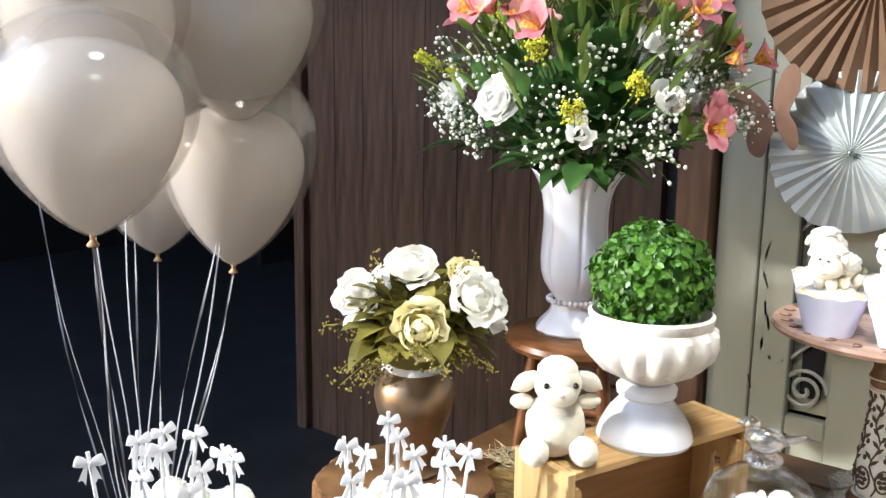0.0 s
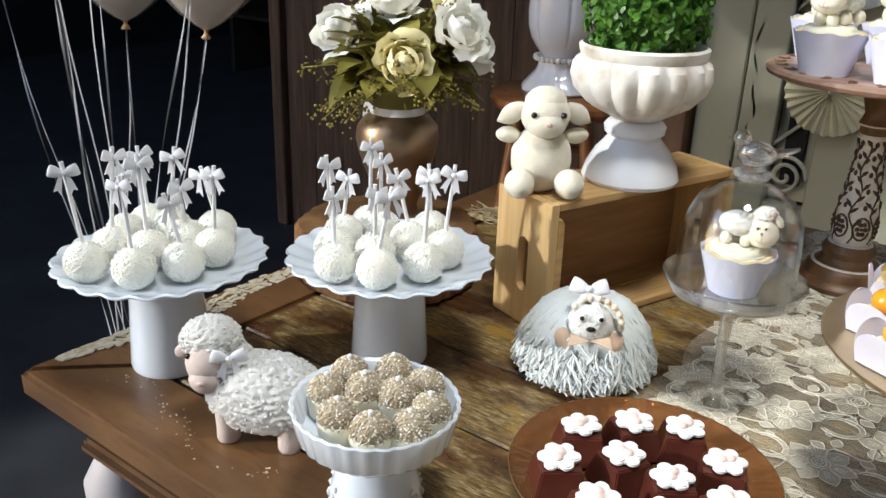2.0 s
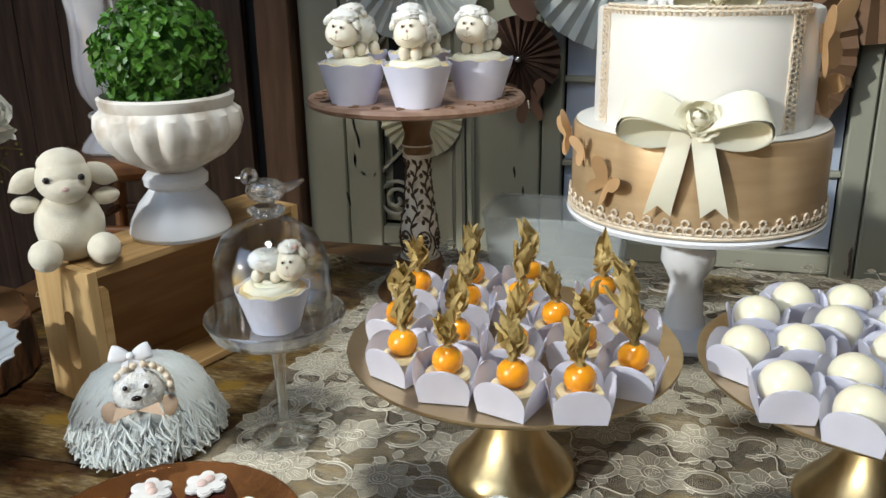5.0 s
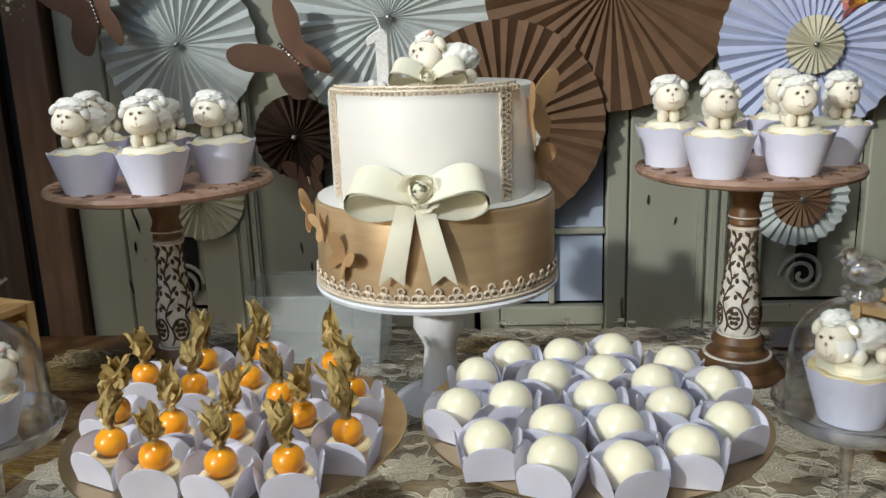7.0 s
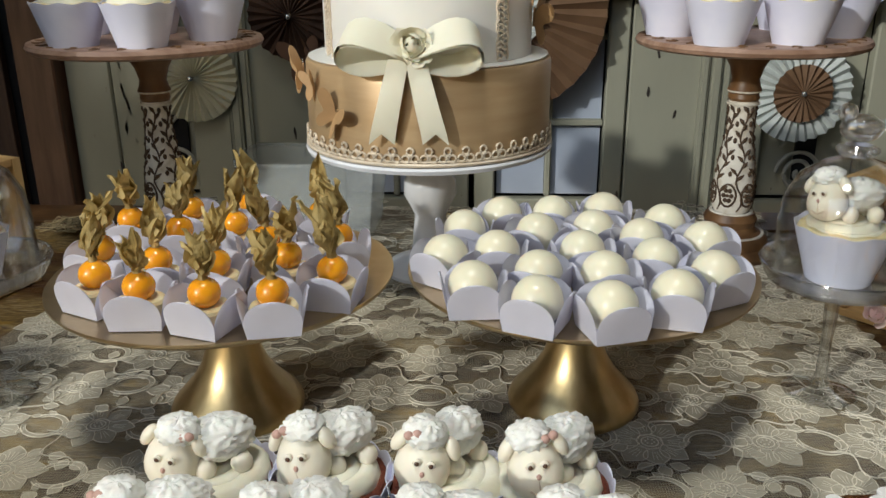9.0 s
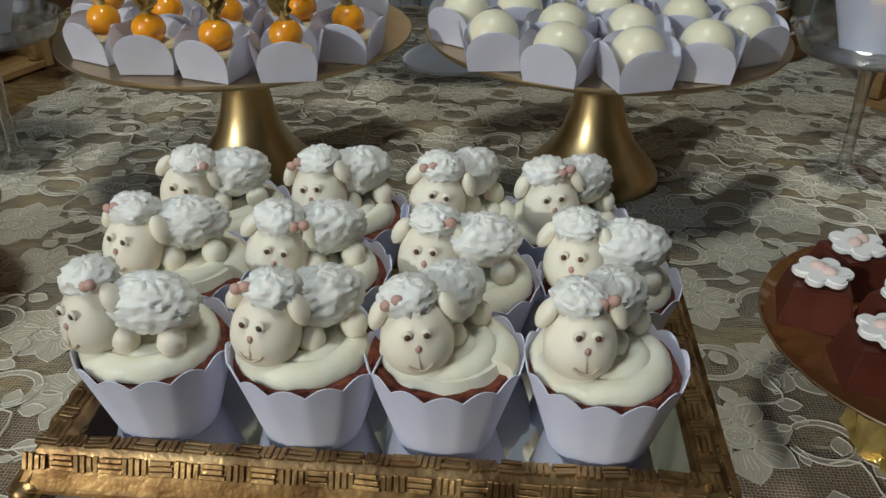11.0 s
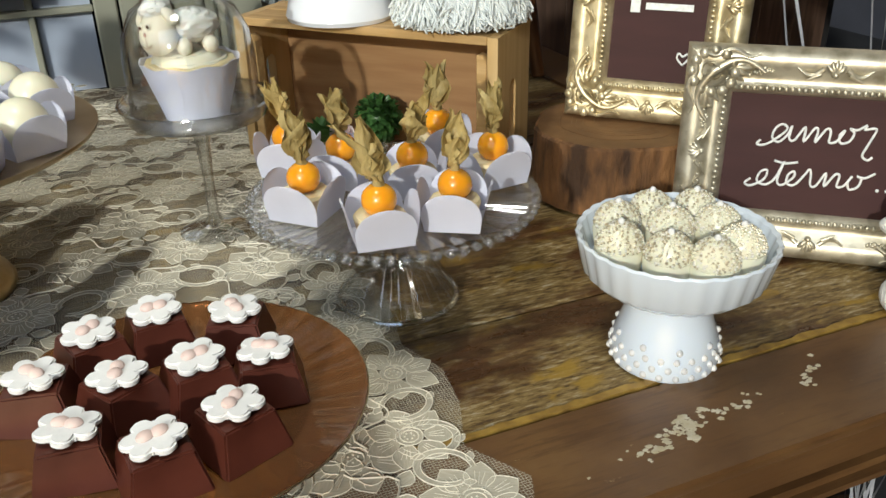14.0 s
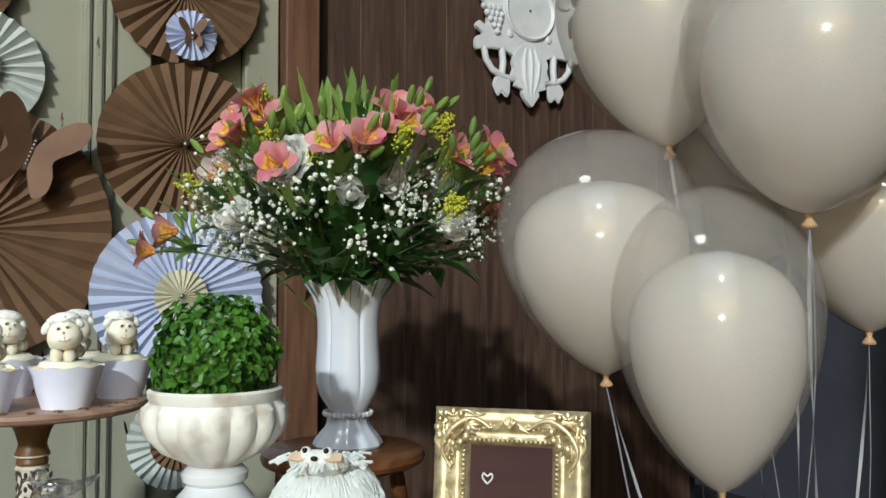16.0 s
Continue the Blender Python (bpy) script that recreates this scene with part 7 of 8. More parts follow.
def lily_geo(g, p, d, s, m, my, q):
    z = Vector(d).normalized()
    at = Matrix.Translation(p) @ z.to_track_quat("Z", "Y").to_matrix().to_4x4()
    for i in range(6):
        a = i * 60 + q.uniform(-8, 8)
        op = q.uniform(0.75, 1.15)
        rows = []
        for k in range(6):
            t = k / 5
            r = s * (0.08 + 0.62 * op * t ** 1.2)
            zz = s * (0.9 * t - 0.35 * t * t * op)
            w = s * 0.28 * math.sin(math.pi * (0.08 + 0.86 * t ** 1.2)) + 0.0004
            rows.append([(r, -w, zz + w * 0.3), (r - w * 0.15, 0, zz), (r, w, zz + w * 0.3)])
        g.grid(rows[:4], my if i % 3 == 0 else m, at @ pose(0, 0, 0, 0, 0, a))
        g.grid(rows[3:], m, at @ pose(0, 0, 0, 0, 0, a))
    for i in range(4):
        g.tube([at @ Vector((0, 0, 0)), at @ Vector((s * 0.1 * math.cos(i * 1.6), s * 0.1 * math.sin(i * 1.6), s * 0.75))], s * 0.016, 4, my)


def bouquet(x, y, z, seed, label):
    """Mixed bunch; origin at the vase mouth."""
    q = random.Random(seed)
    o = thing("flower_bouquet", label, "bouquet", pose(x, y, z), group="fresh bouquets")

    def spot(rmin, rmax, e0, e1, a=None):
        a = q.uniform(0, 2 * math.pi) if a is None else a
        e = radians(q.uniform(e0, e1))
        r = q.uniform(rmin, rmax)
        return Vector((r * math.cos(e) * math.cos(a), r * math.cos(e) * math.sin(a), r * math.sin(e) * 1.08 + 0.01))
    stems, lv, lvl, gold, baby, bud = (Geo() for _ in range(6))

    def stem(p, r=0.0014):
        b = Vector((p.x * 0.10, p.y * 0.10, -0.07))
        mid = Vector((p.x * 0.45, p.y * 0.45, p.z * 0.55))
        stems.tube([b, mid * 0.6 + b * 0.4, mid, p], r, 5)
        return (p - mid).normalized()
    for i in range(16):
        c0 = spot(0.26, 0.315, 10, 80, i * 2.4)
        d = stem(c0, 0.0018)
        for k in range(2 if i % 2 else 3):
            p = c0 + Vector((q.uniform(-1, 1), q.uniform(-1, 1), q.uniform(-0.5, 0.8))) * 0.036
            out = (d * 0.6 + Vector((p.x, p.y, p.z * 0.5)).normalized() + Vector((q.uniform(-1, 1), q.uniform(-1, 1), q.uniform(-1, 1))) * 0.45).normalized()
            stems.tube([c0 - d * 0.05, p], 0.0012, 4)
            g = Geo()
            lily_geo(g, p, out, q.uniform(0.046, 0.060), 0, 1, q)
            if i % 5 != 1:
                make("lily", g, [M_lily, M_lilyyel], o, "pink lily with a yellow throat", smooth=60)
            else:
                make("lily", g, [M_lilypale, M_lilyyel], o, "pale pink lily", smooth=60)
        for k in range(6):
            e = c0 + Vector((q.uniform(-1, 1), q.uniform(-1, 1), q.uniform(0, 1.2))) * 0.055
            dd = (e - c0 * 0.85).normalized()
            at = Matrix.Translation(e) @ dd.to_track_quat("Z", "Y").to_matrix().to_4x4()
            bud.ball((0, 0, 0), (0.0062, 0.0062, 0.0180), 8, 7, 0, at)
            stems.tube([c0 * 0.85, e], 0.0012, 4)
        for k in range(8):
            dd = (c0.normalized() + Vector((q.uniform(-1, 1), q.uniform(-1, 1), q.uniform(-0.4, 1))) * 0.8).normalized()
            leaf_geo(lvl, c0 * 0.88, dd, q.uniform(0.045, 0.075), q.uniform(0.014, 0.024), 0, q, 0.15)
    for i in range(13):
        p = spot(0.23, 0.290, 10, 62, i * 2.4 + 1.0)
        d = stem(p)
        g = Geo()
        od = (d + Vector((p.x, p.y, 0)).normalized() * 0.8).normalized()
        cup = i % 3 != 0
        rose_geo(q.uniform(0.025, 0.031) if cup else q.uniform(0.036, 0.044), 7 if cup else 20, i + seed, 0, 1.45 if cup else 0.75, g, Matrix.Translation(p) @ od.to_track_quat("Z", "Y").to_matrix().to_4x4())
        make("lisianthus" if cup else "carnation", g, M_carn, o, "half-open white lisianthus" if cup else "white ruffled carnation", smooth=75)
    for i in range(17):
        p = spot(0.26, 0.325, 18, 66, i * 2.4 + 0.4)
        d = stem(p, 0.0012)
        for m in range(3):
            dd = (d + Vector((q.uniform(-1, 1), q.uniform(-1, 1), q.uniform(-0.2, 1))) * 0.6).normalized()
            for k in range(54):
                t = q.random()
                c = p + dd * (0.040 * t) + Vector((q.gauss(0, 1), q.gauss(0, 1), q.gauss(0, 1) - 1.2 * t * t)) * 0.0075 * (1.25 - t)
                gold.ball(tuple(c), q.uniform(0.0014, 0.0027), 5, 4)
    for i in range(44):
        p = spot(0.20, 0.310, 10, 50, i * 2.4 + 0.2)
        d = stem(p, 0.0007)
        for k in range(34):
            c = p + Vector((q.gauss(0, 1), q.gauss(0, 1), q.gauss(0, 1))) * 0.019
            stems.tube([p - d * 0.03, c], 0.0004, 3)
            baby.ball(tuple(c), q.choice((0.0014, 0.0021, 0.0029, 0.0038)) * q.uniform(0.85, 1.15), 7, 5, wob=0.5, wf=3)
    for i in range(330):
        p = spot(0.09, 0.27, 8, 84)
        d = (p.normalized() + Vector((q.uniform(-1, 1), q.uniform(-1, 1), q.uniform(-0.6, 0.8))) * 0.6)
        leaf_geo(lv, p * q.uniform(0.55, 1.0), d, q.uniform(0.055, 0.095), q.uniform(0.030, 0.054), 0, q, q.uniform(0.1, 0.5))
    for i in range(24):
        a = i * 2.4
        d = Vector((math.cos(a), math.sin(a), q.uniform(0.2, 0.9)))
        leaf_geo(lv, Vector((d.x * 0.05, d.y * 0.05, q.uniform(0.0, 0.05))), d, q.uniform(0.08, 0.11), q.uniform(0.034, 0.050), 0, q, q.uniform(0.3, 0.7))
    for i in range(170):
        p = spot(0.25, 0.345, 20, 88)
        leaf_geo(lvl, p * 0.9, p + Vector((q.uniform(-.10, .10), q.uniform(-.10, .10), 0.05)), q.uniform(0.05, 0.08), q.uniform(0.008, 0.015), 0, q, 0.1)
    make("stems", stems, M_stem, o)["kind"] = "stuff"
    make("leaves", lv, M_leafdark, o, smooth=60)["kind"] = "stuff"
    make("young_leaves", lvl, M_leafyoung, o, smooth=60)["kind"] = "stuff"
    make("goldenrod", gold, M_golden, o, "yellow goldenrod")["kind"] = "stuff"
    make("baby_breath", baby, M_baby, o, "tiny white filler flowers")["kind"] = "stuff"
    make("buds", bud, M_leafyoung, o, "green flower buds")["kind"] = "stuff"


bouquet(VL[0], VL[1], SZ + 0.286, 5, "mixed bouquet of pink lilies, white carnations and goldenrod in a vase")
bouquet(VR[0], VR[1], SZ + 0.268, 6, "mixed bouquet of pink lilies, white carnations and goldenrod in a vase")

# ---- gold vase with artificial roses ----
GV = (-0.985, 0.522)
gz = T + 0.0822
gv = thing("flower_vase", "antique gold vase tied with a white ribbon, on a wood slice", "vase", pose(*GV, gz))
make("body", Geo().lathe([(0, 0), (0.036, 0), (0.038, 0.004), (0.032, 0.012), (0.030, 0.022), (0.036, 0.044), (0.046, 0.074), (0.0555, 0.100), (0.0600, 0.122), (0.0580, 0.139), (0.048, 0.152), (0.038, 0.161), (0.034, 0.170), (0.038, 0.186), (0.044, 0.196), (0.040, 0.196), (0.030, 0.175), (0, 0.17)], 56), M_bronze, gv)
make("ribbon", Geo().lathe([(0.0375, 0.158), (0.040, 0.160), (0.0375, 0.172), (0.0355, 0.171)], 40).slab([(-0.006, 0), (0.012, -0.002), (0.016, -0.045), (0.002, -0.052), (-0.008, -0.020)], -0.001, 0.001, 0, pose(-0.042, -0.016, 0.170, 80, 0, 35)), M_satin, gv, "white satin ribbon")
fl = thing("rose_arrangement", "artificial white and yellow roses with olive leaves in a gold vase", "flower arrangement", pose(GV[0], GV[1], gz + 0.19))
roses = [(-0.063, -0.050, 0.078, 0.058, 0), (0.056, -0.055, 0.050, 0.052, 1), (0.100, 0.000, 0.090, 0.052, 0), (0.000, -0.006, 0.118, 0.050, 0), (0.058, 0.040, 0.100, 0.044, 1), (-0.055, 0.035, 0.098, 0.046, 0), (0.072, 0.078, 0.058, 0.046, 0), (-0.088, 0.048, 0.046, 0.046, 1), (0.0, 0.098, 0.055, 0.046, 0)]
for i, (a, b, c, r, k) in enumerate(roses):
    d = Vector((a + 0.045, b - 0.055, c * 0.8 + 0.02)).normalized()
    at = Matrix.Translation((a * 1.10, b * 1.10, c * 1.10)) @ d.to_track_quat("Z", "Y").to_matrix().to_4x4()
    rose("rose", r * 0.80, 12, i, 0.78, at, M_rosey if k else M_rosew, fl, "yellow rose" if k else "cream white rose")
q = random.Random(21)
g, gb = Geo(), Geo()
for i in range(190):
    a = q.uniform(0, 2 * math.pi)
    e = radians(q.uniform(-8, 60))
    d = Vector((math.cos(e) * math.cos(a), math.cos(e) * math.sin(a), math.sin(e)))
    d2 = (d + Vector((q.uniform(-1, 1), q.uniform(-1, 1), q.uniform(-0.6, 0.6))) * 0.7).normalized()
    leaf_geo(g, d * q.uniform(0.03, 0.085) + Vector((0, 0, 0.02)), d2, q.uniform(0.035, 0.060), q.uniform(0.026, 0.044), 0, q, 0.3)
for i in range(26):
    a = i * 2.4
    e = radians(q.uniform(-20, 14) if i % 4 else q.uniform(45, 60))
    d = Vector((math.cos(e) * math.cos(a), math.cos(e) * math.sin(a), math.sin(e)))
    p0, p1 = d * 0.05 + Vector((0, 0, 0.01)), d * q.uniform(0.11, 0.155) + Vector((0, 0, 0.01))
    gb.tube([p0, (p0 + p1) / 2 + Vector((0, 0, 0.012)), p1], 0.0010, 4)
    for k in range(38):
        t = q.uniform(0.30, 1.05)
        c = p0 * (1 - t) + p1 * t + Vector((q.gauss(0, 1), q.gauss(0, 1), q.gauss(0, 1))) * 0.008
        gb.ball(tuple(c), q.uniform(0.0011, 0.0025), 5, 4)
make("leaves", g, M_leafolive, fl, smooth=60)["kind"] = "stuff"
make("bud_sprays", gb, M_berryolive, fl, "olive bud sprays")["kind"] = "stuff"
make("core", Geo().ball((0, 0, 0.015), (0.055, 0.055, 0.05), 16, 10), M_leafolive, fl)


# ---- picture frames ----
def picture_frame(x, y, z, rot, lean, W, H, mt, name, label):
    """Ornate frame in the xz plane facing -y, standing on its lower edge."""
    o = thing("picture_frame", label, "picture frame", Matrix.Translation((x, y, z)) @ pose(0, 0, 0, 0, 0, rot) @ pose(0, 0, 0, -lean, 0, 0))
    B = 0.044
    prof = [(0.0, 0.000), (0.0, -0.012), (0.003, -0.018), (0.010, -0.021), (0.018, -0.017), (0.027, -0.011), (0.033, -0.012), (0.036, -0.015), (0.040, -0.012), (B, -0.006), (B, 0.0)]
    ln = lambda t, px: (px if t == 0 else -px)
    for k in range(4):
        L = W if k % 2 == 0 else H
        c = Matrix.Translation((0, 0, H / 2)) @ pose(0, 0, 0, 0, 90 * k, 0) @ Matrix.Translation((-L / 2, 0, -(H if k % 2 == 0 else W) / 2))
        rows = [[((0 if t == 0 else L) + ln(t, px), py, px) for px, py in prof] for t in (0, 1)]
        make("moulding", Geo().grid(rows), mt, o, at=c, smooth=50)
        g = Geo()
        n = int((L - 2 * B) / 0.0052)
        for i in range(n + 1):
            g.ball((B - 0.004 + i * (L - 2 * B + 0.008) / n, -0.0155, 0.0375), (0.0024, 0.0025, 0.0028), 6, 5, 0)
        # a small shell with two short leaf scrolls at the centre, acanthus tips towards the corners
        for w in range(5):
            a = -50 + 25 * w
            g.tube([(L / 2, -0.0190, 0.022), (L / 2 + 0.006 * math.sin(radians(a)), -0.0215, 0.022 - 0.007 * math.cos(radians(a))), (L / 2 + 0.0095 * math.sin(radians(a)), -0.0195, 0.022 - 0.0125 * math.cos(radians(a)))], [0.0014, 0.0026, 0.0016], 6)
        for s in (-1, 1):
            pts = [(L / 2 + s * (0.010 + 0.030 * t), -0.0185 + 0.003 * t, 0.0175 + 0.006 * math.sin(t * 4.4)) for t in [k2 / 9 for k2 in range(10)]]
            g.tube(pts, [0.0026 - 0.0019 * k2 / 9 for k2 in range(10)], 6)
            g.tube([(L / 2 + s * (0.012 + 0.012 * t), -0.0185, 0.022 + 0.006 * t) for t in (0, 0.5, 1)], [0.0022, 0.0018, 0.0006], 6)
            x0 = L / 2 + s * (L / 2 - 0.052)
            for k2 in range(5):
                b = radians(-56 + 28 * k2)
                g.tube([(x0 + s * 0.012, -0.0175, 0.020), (x0 + s * (0.012 - 0.012 * math.cos(b)), -0.0195, 0.020 + 0.010 * math.sin(b)), (x0 + s * (0.012 - 0.022 * math.cos(b)), -0.0150, 0.020 + 0.015 * math.sin(b))], [0.0034, 0.0030, 0.0008], 6)
        g.ball((L / 2, -0.0205, 0.0225), 0.0030, 8, 6)
        gq = random.Random(k)
        for s in (-1, 1):
            for k2 in range(13):
                u = k2 / 12
                g.ball((L / 2 + s * (L / 2 - 0.050 - 0.026 * u), -0.0178 + gq.uniform(0, 0.002), 0.021 + gq.uniform(-1, 1) * 0.0062 * (1 - 0.8 * u)), 0.0027 - 0.0007 * u, 7, 5)
            pts = [(L / 2 + s * (L / 2 - 0.016 - 0.048 * t), -0.0205, 0.0062 + 0.0030 * math.sin(t * 9.5)) for t in [k2 / 14 for k2 in range(15)]]
            g.tube(pts, [0.0034 - 0.0022 * k2 / 14 for k2 in range(15)], 6)
        make("moulded_ornament", g, mt, o, at=c, smooth=60)["kind"] = "stuff"
    for sx in (-1, 1):
        for sz in (0, 1):
            g = Geo()
            cx, cz_ = sx * (W / 2 - 0.0245), (H - 0.0245 if sz else 0.0245)
            rose_geo(0.0150, 8, 3, 0, 0.8, g, pose(cx, -0.0215, cz_, 90, 0, 0))
            for i in range(12):
                a = i * 30
                g.ball((cx + 0.0190 * math.cos(radians(a)), -0.0195, cz_ + 0.0190 * math.sin(radians(a))), (0.0054, 0.0052, 0.0054), 8, 6)
            for s2, (ux, uz) in enumerate(((1, 0), (0, 1))):
                pts = [(cx - sx * ux * t * 0.045 - sx * (1 - ux) * -0.012 * math.sin(t * 3), -0.0215, cz_ - (1 if sz else -1) * uz * t * 0.045 + (1 if sz else -1) * ux * 0.012 * math.sin(t * 3)) for t in [i / 9 for i in range(10)]]
                g.tube(pts, [0.0044 - 0.0028 * i / 9 for i in range(10)], 7)
            make("corner_ornament", g, mt, o, smooth=60)["kind"] = "stuff"
    make("board", Geo().box((0, -0.004, H / 2), (W - 2 * B + 0.004, 0.004, H - 2 * B + 0.004)), M_board, o, "dark brown board", smooth=0)
    make("back_panel", Geo().box((0, 0.004, H / 2), (W - 0.01, 0.006, H - 0.01)), M_board, o, smooth=0)
    return o


def strokes(o, at, lines, r=0.0014, name="lettering"):
    g = Geo()
    for ln_ in lines:
        pts = [Vector((a, 0, b)) for a, b in ln_]
        sm = []
        for i in range(len(pts) - 1):
            p0, p1, p2, p3 = pts[max(0, i - 1)], pts[i], pts[i + 1], pts[min(len(pts) - 1, i + 2)]
            for k in range(5):
                t = k / 5
                sm.append(0.5 * ((2 * p1) + (p2 - p0) * t + (2 * p0 - 5 * p1 + 4 * p2 - p3) * t * t + (3 * p1 - p0 - 3 * p2 + p3) * t ** 3))
        sm.append(pts[-1])
        g.tube(sm, r, 5)
    make(name, g, M_chalk, o, "white hand lettering", at=at)


fa = picture_frame(0.875, 0.425, T + 0.0835, -46, 8, 0.187, 0.256, M_frame_gold, "a", "ornate gilt frame with a dark board, standing on a wood slice")
heart = [(0, -0.006), (-0.006, 0.001), (-0.0045, 0.006), (0, 0.003), (0.0045, 0.006), (0.006, 0.001), (0, -0.006)]
strokes(fa, pose(-0.028, -0.0075, 0.128 + 0.045), [heart], 0.0011, "heart")
strokes(fa, pose(0.030, -0.0075, 0.128 - 0.058), [heart], 0.0011, "heart")
make("lettering_bar", Geo().box((-0.026, -0.0072, 0.128), (0.010, 0.0014, 0.024)).box((0.010, -0.0072, 0.123), (0.050, 0.0014, 0.007)), M_chalk, fa, "plain white bars in place of a name", smooth=0)
fb = picture_frame(0.918, 0.218, T + 0.001, -39.5, 8, 0.258, 0.199, M_frame_silver, "b", "ornate champagne-gold frame with a dark lettered board on the table")
# hand lettering "amor" over "eterno..."
AMOR = [[(-0.068, 0.006), (-0.071, 0.002), (-0.066, 0.001), (-0.058, 0.005), (-0.046, 0.017), (-0.050, 0.022), (-0.056, 0.018), (-0.058, 0.009), (-0.052, 0.005), (-0.045, 0.012), (-0.042, 0.021), (-0.043, 0.009), (-0.038, 0.008), (-0.030, 0.021), (-0.030, 0.007), (-0.022, 0.020), (-0.019, 0.018), (-0.020, 0.007), (-0.012, 0.020), (-0.008, 0.018), (-0.008, 0.008), (-0.001, 0.010), (0.004, 0.020), (0.000, 0.015), (0.002, 0.008), (0.009, 0.010), (0.012, 0.018), (0.008, 0.022), (0.014, 0.021), (0.022, 0.026), (0.020, 0.022), (0.030, 0.023), (0.026, 0.010), (0.022, -0.002), (0.027, -0.006), (0.031, -0.003)]]
ETERNO = [[(-0.074, 0.008), (-0.079, 0.003), (-0.073, 0.001), (-0.062, 0.008), (-0.060, 0.017), (-0.066, 0.015), (-0.068, 0.006), (-0.060, 0.003), (-0.052, 0.010), (-0.046, 0.027), (-0.050, 0.008), (-0.045, 0.004), (-0.036, 0.012), (-0.036, 0.018), (-0.041, 0.014), (-0.041, 0.006), (-0.034, 0.005), (-0.026, 0.016), (-0.023, 0.021), (-0.021, 0.017), (-0.020, 0.006), (-0.015, 0.006), (-0.008, 0.019), (-0.008, 0.006), (0.000, 0.018), (0.004, 0.017), (0.003, 0.007), (0.009, 0.008), (0.015, 0.018), (0.012, 0.012), (0.014, 0.005), (0.021, 0.008), (0.023, 0.016), (0.019, 0.018), (0.026, 0.017), (0.034, 0.022)], [(-0.055, 0.027), (-0.045, 0.025), (-0.034, 0.027)]]
strokes(fb, pose(0.014, -0.0068, 0.106), AMOR, 0.00115, "lettering_amor")
strokes(fb, pose(0.016, -0.0068, 0.066), ETERNO, 0.00115, "lettering_eterno")
make("lettering_dots", Geo().ball((0.054, -0.0068, 0.072), 0.0017, 7, 5).ball((0.062, -0.0068, 0.072), 0.0017, 7, 5).ball((0.070, -0.0068, 0.072), 0.0017, 7, 5), M_chalk, fb, "three white dots")

# ---- frosted storage box behind the stands ----
pb = thing("plastic_box", "frosted clear plastic box standing at the back of the table", "plastic box", pose(-0.235, 1.045, T))
make("tub", Geo().lathe([(0, 0), (0.118, 0), (0.122, 0.01), (0.135, 0.125), (0.1335, 0.125), (0.120, 0.012), (0, 0.003)], 4 * 8, rf=lambda a, r, z: (r * min(1.0 / max(abs(math.cos(a)), 1e-6), 0.62 / max(abs(math.sin(a)), 1e-6)) * 0.86, z)), M_frost, pb)
make("rim", Geo().lathe([(0.130, 0.121), (0.137, 0.121), (0.137, 0.127), (0.130, 0.127)], 32, rf=lambda a, r, z: (r * min(1.0 / max(abs(math.cos(a)), 1e-6), 0.62 / max(abs(math.sin(a)), 1e-6)) * 0.86, z)), M_frost, pb)

# small posy lying in the open crate
q = random.Random(31)
po = thing("flower_posy", "small posy of dusty pink roses and dark leaves in the crate", "flower arrangement", pose(0.560, 0.655, T + 0.012))
g = Geo()
for i in range(70):
    a, e = q.uniform(0, 6.28), radians(q.uniform(0, 80))
    d = Vector((math.cos(e) * math.cos(a), math.cos(e) * math.sin(a), math.sin(e)))
    leaf_geo(g, d * 0.015 + Vector((0, 0, 0.012)), d, q.uniform(0.022, 0.040), 0.016, 0, q, 0.2)
make("leaves", g, M_leafdark, po, smooth=60)
for i, (a, b, c) in enumerate(((-0.030, -0.025, 0.030), (-0.052, -0.005, 0.024), (0.020, -0.020, 0.036))):
    make("rose", rose_geo(0.016, 12, i, at=pose(a, b, c, 35, 0, 0)), M_lilypale, po, "dusty pink rose", smooth=60)
M_plum = mat("plum_petal", (0.10, 0.03, 0.07), 0.6, scale=30)
make("plum_flower", rose_geo(0.018, 12, 9, at=pose(0.030, -0.030, 0.022, 50, 0, 0)), M_plum, po, "dark plum flower", smooth=60)
p2 = thing("leaf_ball", "dark green leafy ball in the crate", "flower arrangement", pose(0.632, 0.648, T + 0.010))
g = Geo()
for i in range(300):
    zz, a = q.uniform(-0.9, 1), q.uniform(0, 6.28)
    k = math.sqrt(1 - zz * zz)
    d = Vector((k * math.cos(a), k * math.sin(a), zz))
    leaf_geo(g, d * 0.021 + Vector((0, 0, 0.046)), d + Vector((q.uniform(-1, 1), q.uniform(-1, 1), q.uniform(-1, 1))) * 0.8, 0.013, 0.009, 0, q, 0.1)
g.ball((0, 0, 0.046), 0.018, 14, 10)
g.tube([(0, 0, 0), (0, 0, 0.03)], 0.008, 8)
make("leaves", g, M_leafdark, p2, smooth=60)

